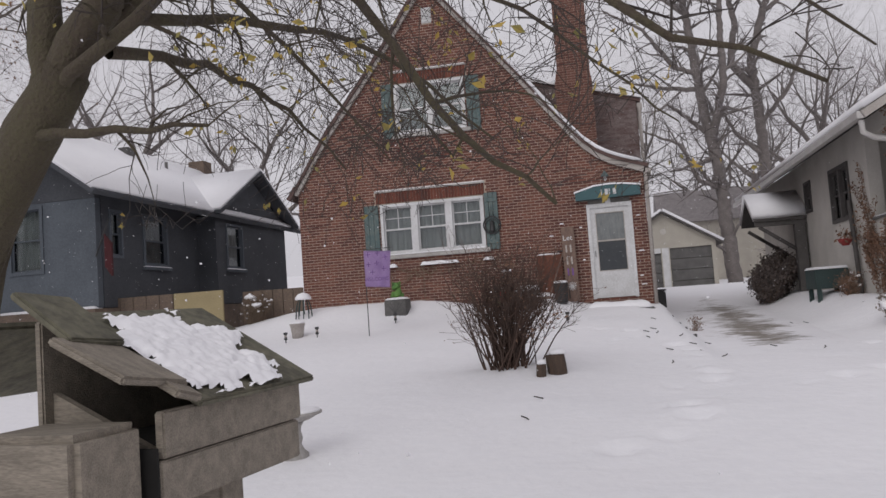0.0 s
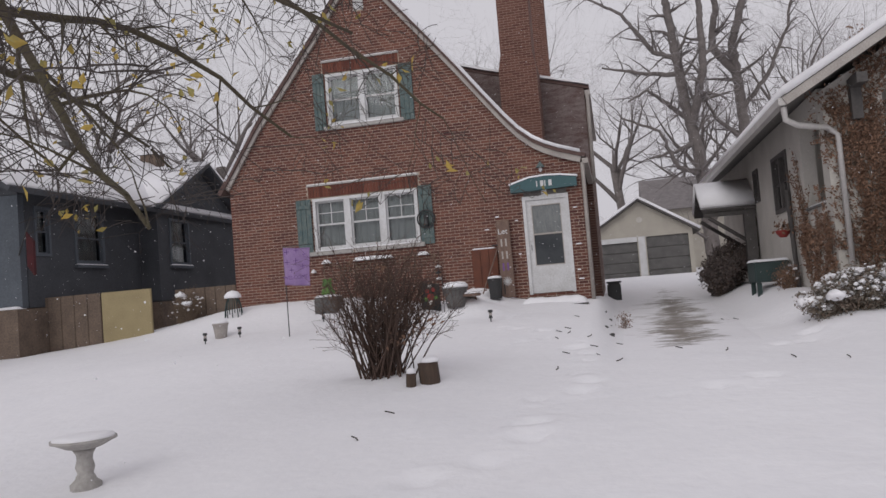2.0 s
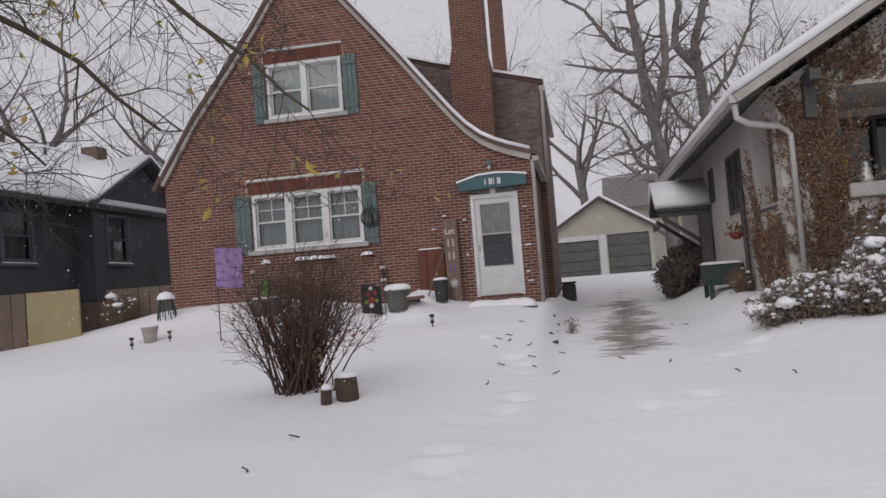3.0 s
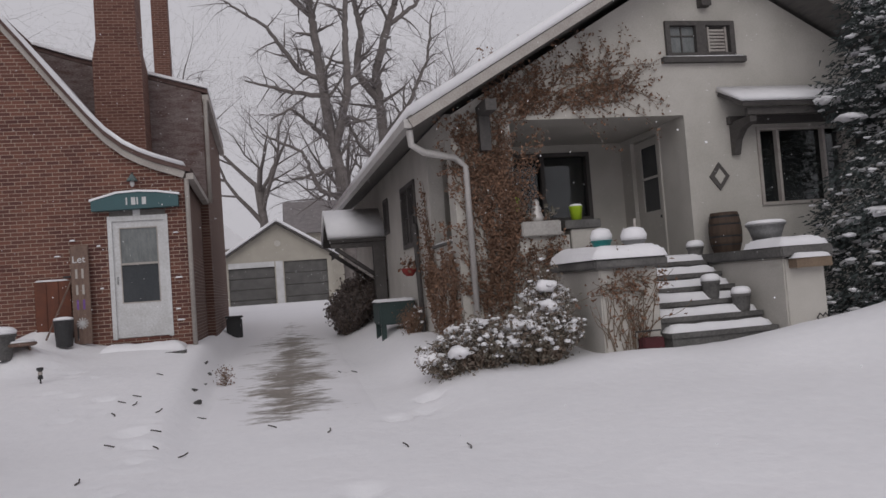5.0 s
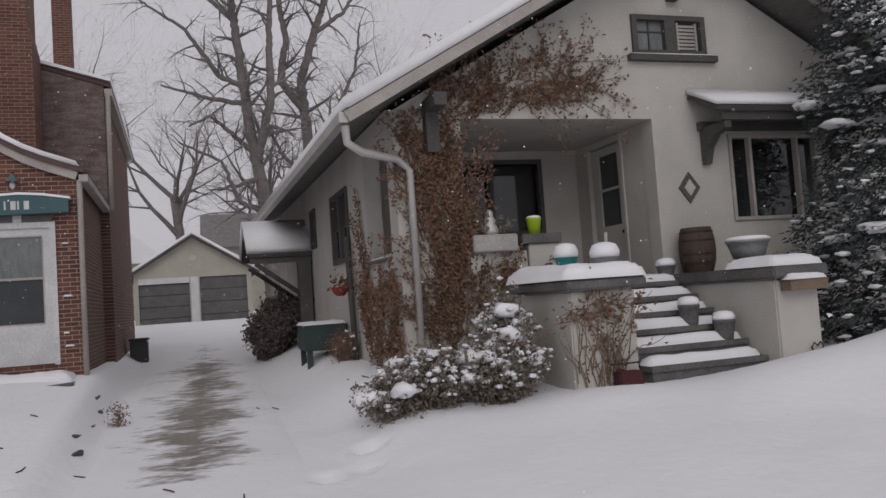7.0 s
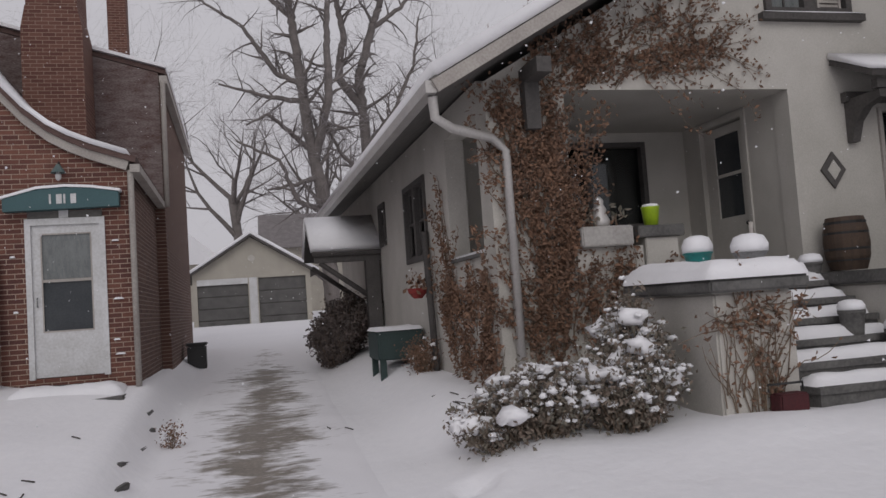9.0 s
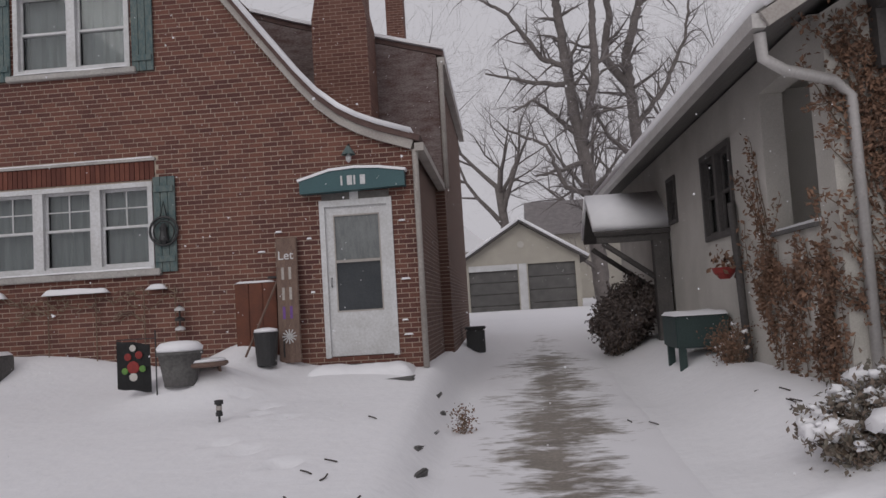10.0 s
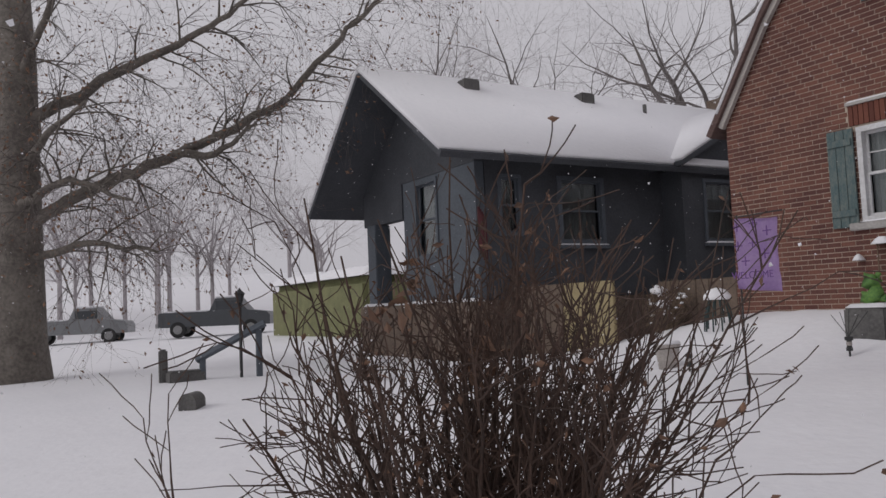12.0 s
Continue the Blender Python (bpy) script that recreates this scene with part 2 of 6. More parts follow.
def part_vf(name, verts, faces, mat, parent=None, label="", smooth=False):
    me = bpy.data.meshes.new(name)
    me.from_pydata(verts, [], faces)
    me.update()
    me.materials.append(mat)
    if smooth:
        me.polygons.foreach_set("use_smooth", [True] * len(me.polygons))
    ob = new(name, me)
    if parent:
        ob.parent = parent
    if label:
        ob["label"] = label
    return ob


def thing(name, label, category, group="", kind=""):
    return tagged(new(name), label, category, group, kind)


def box(bm, x0, x1, y0, y1, z0, z1, m=None):
    v = [bm.verts.new(p) for p in ((x0, y0, z0), (x1, y0, z0), (x1, y1, z0), (x0, y1, z0), (x0, y0, z1), (x1, y0, z1), (x1, y1, z1), (x0, y1, z1))]
    for f in ((3, 2, 1, 0), (4, 5, 6, 7), (0, 1, 5, 4), (1, 2, 6, 5), (2, 3, 7, 6), (3, 0, 4, 7)):
        bm.faces.new([v[i] for i in f])
    if m is not None:
        bmesh.ops.transform(bm, matrix=m, verts=v)
    return v


def boxes(*bs):
    bm = bmesh.new()
    for b in bs:
        box(bm, *b)
    return bm


def bbox(x0, x1, y0, y1, z0, z1, bevel=0.01, seg=2):
    bm = boxes((x0, x1, y0, y1, z0, z1))
    bmesh.ops.bevel(bm, geom=bm.edges[:], offset=bevel, segments=seg, affect="EDGES")
    return bm


def prism(pts, y0, y1, bm=None, axis="y"):
    """A closed outline of (a, z) pairs swept along an axis."""
    bm = bm or bmesh.new()
    def at(a, z, d):
        return (a, d, z) if axis == "y" else (d, a, z)
    lo = [bm.verts.new(at(a, z, y0)) for a, z in pts]
    hi = [bm.verts.new(at(a, z, y1)) for a, z in pts]
    bm.faces.new(lo)
    bm.faces.new(hi[::-1])
    for i in range(len(pts)):
        j = (i + 1) % len(pts)
        bm.faces.new((lo[j], lo[i], hi[i], hi[j]))
    bmesh.ops.recalc_face_normals(bm, faces=bm.faces[:])
    return bm


def ribbon(line, thick, y0, y1, axis="y"):
    """A sheet of some thickness that follows an open line of (a, z) pairs."""
    n = len(line)
    up = []
    for i in range(n):
        a, b = line[max(i - 1, 0)], line[min(i + 1, n - 1)]
        d = Vector((b[0] - a[0], b[1] - a[1])).normalized()
        up.append((line[i][0] - d.y * thick, line[i][1] + d.x * thick))
    bm = bmesh.new()
    for i in range(n - 1):
        prism([line[i], line[i + 1], up[i + 1], up[i]], y0, y1, bm, axis)
    bmesh.ops.remove_doubles(bm, verts=bm.verts[:], dist=0.0005)
    return bm


def lathe(profile, seg=20, centre=(0, 0, 0)):
    bm = bmesh.new()
    rings = []
    for r, z in profile:
        rings.append([bm.verts.new((centre[0] + r * math.cos(2 * math.pi * i / seg), centre[1] + r * math.sin(2 * math.pi * i / seg), centre[2] + z)) for i in range(seg)])
    for a, b in zip(rings, rings[1:]):
        for i in range(seg):
            j = (i + 1) % seg
            bm.faces.new((a[i], a[j], b[j], b[i]))
    bm.faces.new(rings[0][::-1])
    bm.faces.new(rings[-1])
    return bm


def tube_into(V, F, pts, radii, sides=6):
    """Append a tapered tube along pts to vertex and face lists."""
    base = len(V)
    n = len(pts)
    ref = Vector((0.31, 0.17, 0.93))
    for i in range(n):
        d = (Vector(pts[min(i + 1, n - 1)]) - Vector(pts[max(i - 1, 0)]))
        d = d.normalized() if d.length > 1e-6 else Vector((0, 0, 1))
        u = d.cross(ref)
        u = u.normalized() if u.length > 1e-3 else Vector((1, 0, 0))
        w = d.cross(u)
        for k in range(sides):
            a = 2 * math.pi * k / sides
            V.append(tuple(Vector(pts[i]) + (u * math.cos(a) + w * math.sin(a)) * radii[i]))
    for i in range(n - 1):
        for k in range(sides):
            j = (k + 1) % sides
            F.append((base + i * sides + k, base + i * sides + j, base + (i + 1) * sides + j, base + (i + 1) * sides + k))
    F.append(tuple(base + (n - 1) * sides + k for k in range(sides)))


def tube(name, pts, radii, mat, parent=None, label="", sides=8):
    V, F = [], []
    tube_into(V, F, pts, radii if isinstance(radii, (list, tuple)) else [radii] * len(pts), sides)
    return part_vf(name, V, F, mat, parent, label, True)


def snow_cap(name, x0, x1, y0, y1, z, h, parent=None, seed=0, label="", lump=0.35):
    """A pillow of snow with a rounded, uneven edge lying on a flat top."""
    bm = bmesh.new()
    nx, ny = max(6, int((x1 - x0) / 0.05)), max(5, int((y1 - y0) / 0.05))
    nx, ny = min(nx, 60), min(ny, 60)
    grid = {}
    for i in range(nx + 1):
        for j in range(ny + 1):
            u, v = i / nx, j / ny
            e = min(u * (x1 - x0), (1 - u) * (x1 - x0), v * (y1 - y0), (1 - v) * (y1 - y0))
            k = min(1.0, e / max(h, 0.02)) ** 0.5
            wob = noise.noise((x0 + u * (x1 - x0) * 1.0 + seed, (y0 + v * (y1 - y0)), seed * 1.7))
            wob2 = noise.noise(((x0 + u * (x1 - x0)) * 4 + seed, (y0 + v * (y1 - y0)) * 4, seed * 0.7))
            out = 0.02 * wob2 if e < 1e-6 else 0
            grid[i, j] = bm.verts.new((x0 + u * (x1 - x0) + out * (2 * u - 1), y0 + v * (y1 - y0) + out * (2 * v - 1), z + h * k * (1 + lump * wob + 0.15 * wob2)))
    for i in range(nx):
        for j in range(ny):
            bm.faces.new((grid[i, j], grid[i + 1, j], grid[i + 1, j + 1], grid[i, j + 1]))
    lo = {}
    edge = [(i, 0) for i in range(nx)] + [(nx, j) for j in range(ny)] + [(i, ny) for i in range(nx, 0, -1)] + [(0, j) for j in range(ny, 0, -1)]
    for q in edge:
        c = grid[q].co
        lo[q] = bm.verts.new((c.x, c.y, z))
    for a, b in zip(edge, edge[1:] + edge[:1]):
        bm.faces.new((grid[b], grid[a], lo[a], lo[b]))
    bm.faces.new([lo[q] for q in edge[::-1]])
    return finish(name, bm, SNOW, parent, label, True)


# ---- ground: one snow-covered sheet to the horizon ----
def mixf(a, b, t):
    t = max(0.0, min(1.0, t))
    t = t * t * (3 - 2 * t)
    return a + (b - a) * t


def bump2(x, y, cx, cy, rx, ry, h):
    return h * math.exp(-((x - cx) / rx) ** 2 - ((y - cy) / ry) ** 2)


DRIVE_X0, DRIVE_X1 = 1.35, 4.1


random.seed(17)
DENTS = []
for px, py, n, ang in ((0.15, 6.6, 4, 1.2), (0.9, 8.8, 4, 1.5), (0.35, 13.2, 5, 1.9), (-0.2, 15.8, 5, 2.1), (1.0, 11.2, 4, 1.6), (3.4, 12.2, 3, 1.0), (1.9, 8.9, 3, 0.6)):
    for i in range(n):
        DENTS.append((px + 0.5 * i * math.cos(ang) + random.gauss(0, 0.12), py + 0.5 * i * math.sin(ang) + random.gauss(0, 0.1), random.uniform(0.08, 0.16), random.uniform(0.04, 0.10)))


def ground_z(x, y):
    lawn = 0.03 + 0.074 * max(-1.5, min(y, 19.0))
    if y < -1.5:
        lawn -= 0.05 * min(1.0, (-1.5 - y))
    left = 1.0 + 0.03 * max(-10, min(y - 12, 12))
    z = mixf(left, lawn, (x + 13.0) / 5.0)
    z += 0.16 * mixf(0, 1, (x - 4.2) / 2.5) * mixf(0, 1, (y - 6) / 5) * mixf(1, 0, (y - 22) / 10)
    drive = mixf(0.42, 0.83, (y - 5) / 9) + 0.035 * max(0.0, y - 14.5)
    drive = min(drive, 1.90)
    inside = mixf(0, 1, (x - 0.98) / 0.45) * mixf(1, 0, (x - 3.7) / 1.0) * mixf(0, 1, (y - 8.5) / 4.5)
    z = z + (drive - z) * inside
    if y > 24:
        z = mixf(z, 1.9, (y - 24) / 20)
    z += bump2(x, y, -7.0, 18.9, 2.3, 1.3, 0.45) + bump2(x, y, -4.2, 19.2, 1.7, 1.0, 0.36) + bump2(x, y, -1.55, 19.1, 0.7, 0.8, 0.45) + bump2(x, y, -1.75, 17.5, 0.7, 0.6, 0.40)
    z += bump2(x, y, 0.0, 18.6, 0.8, 1.1, 0.10)
    z += bump2(x, y, 8.3, 12.1, 1.3, 0.8, 0.24) + bump2(x, y, 10.8, 11.4, 1.7, 1.7, 0.85) + bump2(x, y, 6.3, 12.6, 0.8, 0.5, 0.10)
    z += bump2(x, y, -1.25, 10.4, 0.9, 0.7, 0.10) + bump2(x, y, 4.4, 15.5, 0.8, 2.0, 0.15)
    for dx, dy, dr, dd in DENTS:
        if abs(x - dx) < 0.5 and abs(y - dy) < 0.5:
            q = math.hypot(x - dx, y - dy) / dr
            z += dd * (0.35 * math.exp(-(q - 1.6) ** 2 * 3) - math.exp(-q * q))
    near = max(0.0, 1 - math.hypot(x, y - 10) / 45)
    z += near * (0.05 * noise.noise((x * 0.35, y * 0.35, 0.3)) + 0.02 * noise.noise((x * 1.6, y * 1.1, 4.0)) + 0.012 * noise.noise((x * 4.5, y * 3.2, 1.0)))
    far = math.hypot(x + 5, y - 10)
    if far > 45:
        z += 7.0 * mixf(0, 1, (far - 45) / 90) * mixf(1, 0, (x - 10) / 40)
    return z


def axis_steps(lo, hi, fine, far):
    out, q, s = [lo], lo, fine
    while q < hi:
        q += fine
        out.append(q)
    s = fine
    a = [out[0]]
    while a[-1] > -far:
        s *= 1.35
        a.append(a[-1] - s)
    s = fine
    b = [out[-1]]
    while b[-1] < far:
        s *= 1.35
        b.append(b[-1] + s)
    return a[:0:-1] + out + b[1:]


GX, GY = axis_steps(-10.0, 12.0, 0.10, 700), axis_steps(-1.0, 20.0, 0.10, 700)
gv = [(x, y, ground_z(x, y)) for y in GY for x in GX]
gn = len(GX)
gf = [(j * gn + i, j * gn + i + 1, (j + 1) * gn + i + 1, (j + 1) * gn + i) for j in range(len(GY) - 1) for i in range(gn - 1)]
ground = part_vf("ground", gv, gf, SNOW, smooth=True)
tagged(ground, "snow-covered front yards sloping up to the houses", "ground", kind="structure")

# bare, wind-swept strip of the driveway, lying just proud of the snow sheet
drive = tagged(new("driveway"), "wet concrete driveway partly blown clear of snow", "driveway", kind="structure")
dv, df = [], []
DNX, DNY = 40, 150
for j in range(DNY + 1):
    y = 12.2 + 17.0 * j / DNY
    for i in range(DNX + 1):
        x = 2.40 + 0.035 * (y - 14) + 1.15 * (2 * i / DNX - 1)
        e = min(1.0, (1 - abs(2 * i / DNX - 1)) * 5, j / 8, (DNY - j) / 8)
        dv.append((x, y, ground_z(x, y) - 0.02 + 0.028 * e))
for j in range(DNY):
    for i in range(DNX):
        k = j * (DNX + 1) + i
        df.append((k, k + 1, k + DNX + 2, k + DNX + 1))
part_vf("bare_strip", dv, df, DRIVE, drive, smooth=True)


# ---- windows ----
def window(parent, x0, x1, z0, z1, y, frame_mat, bays=1, fw=0.06, sash=True, curtain=True, depth=0.10, muntins=0, axis="y", sgn=-1, mull=0.13):
    """A framed window in a wall; y is the wall's face, sgn the way that it looks along the axis."""
    win = new("window")
    win.parent = parent

    def bx(bm, a0, a1, d0, d1, c0, c1):
        d0, d1 = sorted((y + sgn * d0, y + sgn * d1))
        if axis == "y":
            box(bm, a0, a1, d0, d1, c0, c1)
        else:
            box(bm, d0, d1, a0, a1, c0, c1)
    bm = bmesh.new()
    bx(bm, x0, x1, -depth, 0.035, z0, z0 + fw)
    bx(bm, x0, x1, -depth, 0.035, z1 - fw, z1)
    bx(bm, x0, x0 + fw, -depth, 0.035, z0 + fw, z1 - fw)
    bx(bm, x1 - fw, x1, -depth, 0.035, z0 + fw, z1 - fw)
    bw = (x1 - x0 - 2 * fw - (bays - 1) * mull) / bays
    for i in range(1, bays):
        a = x0 + fw + i * bw + (i - 1) * mull
        bx(bm, a, a + mull, -depth, 0.03, z0 + fw, z1 - fw)
    part("frame", bm, frame_mat, win)
    for i in range(bays):
        a0 = x0 + fw + i * (bw + mull)
        a1 = a0 + bw
        zm = (z0 + z1) / 2
        if sash:
            bm = bmesh.new()
            s = 0.035
            for c0, c1, dd in ((z0 + fw, zm + 0.02, -0.03), (zm - 0.02, z1 - fw, -0.055)):
                bx(bm, a0, a0 + s, dd - 0.03, dd, c0 + 0.001, c1 - 0.001)
                bx(bm, a1 - s, a1, dd - 0.03, dd, c0 + 0.001, c1 - 0.001)
                bx(bm, a0 + s, a1 - s, dd - 0.03, dd, c0, c0 + s)
                bx(bm, a0 + s, a1 - s, dd - 0.03, dd, c1 - s, c1)
            for k in range(muntins):
                am = a0 + (k + 1) * (a1 - a0) / (muntins + 1)
                bx(bm, am - 0.008, am + 0.008, -0.075, -0.058, zm + 0.016, z1 - fw - s)
            if muntins:
                zq = (zm + z1 - fw) / 2
                bx(bm, a0 + s, a1 - s, -0.076, -0.059, zq - 0.008, zq + 0.008)
            part("sash", bm, frame_mat, win)
        bm = bmesh.new()
        bx(bm, a0, a1, -0.082, -0.078, z0 + fw, z1 - fw)
        p = part("pane", bm, PANE, win)
        p.visible_shadow = False
        if curtain:
            bm = bmesh.new()
            n = 14
            pv = []
            for q in range(n + 1):
                aa = a0 + (a1 - a0) * q / n
                dd = y - sgn * (0.16 + 0.02 * math.sin(q * 2.3 + i))
                pv.append([bm.verts.new((aa, dd, zz) if axis == "y" else (dd, aa, zz)) for zz in (z0 + fw, z1 - fw)])
            for q in range(n):
                bm.faces.new((pv[q][0], pv[q + 1][0], pv[q + 1][1], pv[q][1]))
            part("curtain", bm, CURTAIN, win)
    # dark slab behind the panes, its colour standing in for an unlit room
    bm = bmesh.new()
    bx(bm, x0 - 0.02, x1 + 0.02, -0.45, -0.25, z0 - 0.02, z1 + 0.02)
    part("room_shade_panel", bm, INSIDE, win)
    return win


def wall_with_holes(outline, holes, y0, y1):
    """A wall in the x-z plane: vertical strips between the edges of the outline and of the holes. outline: two functions' worth of points (x, top z), floor z first."""
    z0, top = outline
    xs = sorted({x for x, _ in top} | {v for h in holes for v in h[:2]})

    def ztop(x):
        for (xa, za), (xb, zb) in zip(top, top[1:]):
            if xa <= x <= xb:
                return za + (zb - za) * (x - xa) / max(xb - xa, 1e-9)
        return top[-1][1]
    bm = bmesh.new()
    for a, b in zip(xs, xs[1:]):
        if b - a < 1e-4 or a < top[0][0] - 1e-6 or b > top[-1][0] + 1e-6:
            continue
        cuts = sorted((h[2], h[3]) for h in holes if h[0] <= a + 1e-6 and h[1] >= b - 1e-6)
        lo = z0
        for c0, c1 in cuts:
            if c0 > lo:
                box(bm, a, b, y0, y1, lo, c0)
            lo = c1
        v = box(bm, a, b, y0, y1, lo, lo + 1)
        v[4].co.z = v[7].co.z = max(ztop(a), lo)
        v[5].co.z = v[6].co.z = max(ztop(b), lo)
    bmesh.ops.remove_doubles(bm, verts=bm.verts[:], dist=0.0005)
    return bm


# ---- the brick house ----
FY = 18.95
house = thing("brick_house", "red brick cottage with steep catslide gable and snowy roof edges", "house")
LEFT_RAKE = [(-7.46, 4.82), (-6.60, 6.12), (-5.70, 7.22), (-5.01, 8.10), (-4.45, 8.90), (-3.90, 9.62)]
RIGHT_RAKE = [(-3.90, 9.62), (-2.91, 8.40), (-2.30, 7.65), (-1.69, 6.88), (-1.18, 6.20), (-0.70, 5.58), (-0.42, 5.26), (-0.12, 5.01), (0.14, 4.86), (0.42, 4.74), (0.88, 4.58)]
TOP = LEFT_RAKE + RIGHT_RAKE[1:]
HOLES = [(-5.38, -2.84, 3.04, 4.28), (-4.84, -3.10, 5.95, 7.19), (-0.46, 0.56, 1.64, 3.82)]
wall = part("front_wall", wall_with_holes((1.0, TOP), HOLES, FY, FY + 0.30), MORTAR, house, "red brick gable wall with pale mortar joints")
part("left_wall", boxes((-7.46, -7.18, FY + 0.30, 29.5, 1.0, 4.80)), BRICK_SIDE, house)
part("right_wall", boxes((0.60, 0.88, FY + 0.30, 22.9, 0.6, 4.50), (0.60, 1.05, 22.9, 30.0, 0.6, 6.95)), BRICK_SIDE, house)
part("back_wall", prism([(-7.38, 1.0), (0.88, 1.0), (0.88, 6.9), (-1.7, 7.4), (-3.9, 9.6), (-7.38, 4.78)], 29.5, 29.8), BRICK_SIDE, house)
part("upper_storey", prism([(-3.0, 4.5), (1.04, 4.5), (1.04, 7.01), (-0.28, 7.38), (-1.65, 7.76), (-2.5, 8.04), (-3.0, 8.5)], 22.88, 23.1), SHINGLE_SNOWY, house, "brown shingled upper storey with wind-driven snow")
left_roof = part("roof", ribbon([(-7.64, 4.58)] + LEFT_RAKE[1:] , 0.10, FY - 0.16, 29.9), SHINGLE_RED, house)
right_roof = part("catslide_roof", ribbon(RIGHT_RAKE[:-1] + [(1.0, 4.55)], 0.08, FY - 0.14, 22.9), SHINGLE_RED, house)
part("upper_roof", ribbon([(-3.9, 9.6), (-2.5, 8.06), (-1.65, 7.78), (1.16, 7.0)], 0.09, 22.9, 30.2), SHINGLE_RED, house)
for line, lab in ((LEFT_RAKE, "left"), (RIGHT_RAKE, "right")):
    part("rake_board", ribbon([(a, b - 0.13) for a, b in line], 0.13, FY - 0.10, FY - 0.03), GREY_TRIM, house)
bm = ribbon([(a, b + 0.085) for a, b in RIGHT_RAKE], 0.07, FY - 0.17, 22.6)
part("roof_snow", bm, SNOW, house, "thin wind-packed snow along the roof edge", True)
part("roof_snow", ribbon([(a - 0.02, b + 0.10) for a, b in LEFT_RAKE], 0.05, FY - 0.17, 29.5), SNOW, house, smooth=True)
part("roof_snow", ribbon([(-2.5, 8.16), (-1.65, 7.88), (1.18, 7.10)], 0.06, 22.82, 30.2), SNOW, house)
# corner boards, gutter and downpipe of the side
part("side_gutter", boxes((0.93, 1.06, FY - 0.1, 22.9, 4.42, 4.53)), GREY_TRIM, house)
tube("downpipe", [(0.93, FY - 0.03, 4.45), (0.93, FY - 0.05, 4.2), (0.92, FY - 0.05, 1.45)], 0.045, GREY_TRIM, house)
tube("downpipe", [(1.12, 22.85, 6.85), (1.10, 22.85, 4.45)], 0.05, GREY_TRIM, house)
part("eave_board", boxes((1.06, 1.2, 22.84, 30.2, 6.80, 6.95)), GREY_TRIM, house)
# chimneys
for cx0, cx1, cy0, cy1, cz0, cz1 in ((-1.0, -0.17, 21.9, 22.86, 4.8, 11.0), (-0.62, -0.16, 28.9, 29.4, 6.9, 12.4)):
    ch = new("chimney")
    ch.parent = house
    part("shaft", boxes((cx0, cx1, cy0, cy1, cz0, cz1)), BRICK_CHIM, ch)
    part("cap", boxes((cx0 - 0.06, cx1 + 0.06, cy0 - 0.06, cy1 + 0.06, cz1, cz1 + 0.12)), STONE, ch)
part("chimney_shoulder", prism([(-1.08, 4.9), (-0.09, 4.9), (-0.09, 7.5), (-0.17, 7.9), (-1.0, 7.9), (-1.08, 7.5)], 21.84, 22.8), BRICK_CHIM, house)
# windows with sills, lintels and shutters
wa = window(house, -5.38, -2.84, 3.04, 4.28, FY, WHITE, bays=3, muntins=1, fw=0.07, mull=0.15)
wb = window(house, -4.84, -3.10, 5.95, 7.19, FY, WHITE, bays=2, fw=0.07, mull=0.13)
part("sill", bbox(-5.54, -2.74, FY - 0.09, FY + 0.05, 2.94, 3.038, 0.012), STONE, wa)
part("sill", bbox(-4.94, -3.0, FY - 0.09, FY + 0.05, 5.86, 5.948, 0.012), STONE, wb)
snow_cap("snow", -5.39, -2.84, FY - 0.085, FY - 0.036, 3.039, 0.03, wa, 2)
snow_cap("snow", -4.84, -3.10, FY - 0.085, FY - 0.036, 5.949, 0.03, wb, 3)


def soldier(x0, x1, z0, z1, parent):
    V, F = [], []
    n = round((x1 - x0) / 0.0715)
    p = (x1 - x0) / n
    for i in range(n):
        a0, a1, y0, y1 = x0 + i * p + 0.005, x0 + (i + 1) * p - 0.005, FY - 0.022 - 0.004 * random.random(), FY + 0.02
        b = len(V)
        V += [(a0, y0, z0), (a1, y0, z0), (a1, y1, z0), (a0, y1, z0), (a0, y0, z1), (a1, y0, z1), (a1, y1, z1), (a0, y1, z1)]
        F += [tuple(b + k for k in f) for f in ((3, 2, 1, 0), (4, 5, 6, 7), (0, 1, 5, 4), (1, 2, 6, 5), (2, 3, 7, 6), (3, 0, 4, 7))]
    course = part_vf("soldier_course", V, F, BRICK_SOLDIER, parent)
    tagged(course, kind="stuff")
    return course


soldier(-5.48, -2.80, 4.31, 4.575, wa)
soldier(-4.90, -3.04, 7.22, 7.47, wb)
part("lintel_ledge", boxes((-5.50, -2.78, FY - 0.05, FY + 0.02, 4.578, 4.615)), STONE, wa)
part("lintel_ledge", boxes((-4.92, -3.02, FY - 0.05, FY + 0.02, 7.473, 7.51)), STONE, wb)
snow_cap("snow", -5.50, -2.78, FY - 0.05, FY - 0.004, 4.616, 0.022, wa, 5)
snow_cap("snow", -4.92, -3.02, FY - 0.05, FY - 0.004, 7.511, 0.022, wb, 6)


def shutter(x0, x1, z0, z1):
    sh = new("shutter")
    sh.parent = house
    w = (x1 - x0) / 3
    for i in range(3):
        part("board", bbox(x0 + i * w + 0.003, x0 + (i + 1) * w - 0.003, FY - 0.055, FY - 0.026, z0, z1, 0.004, 1), TEAL, sh)
    for zb in (z0 + 0.14, z1 - 0.22):
        part("batten", bbox(x0 + 0.02, x1 - 0.02, FY - 0.08, FY - 0.056, zb, zb + 0.09, 0.004, 1), TEAL, sh)
    return sh


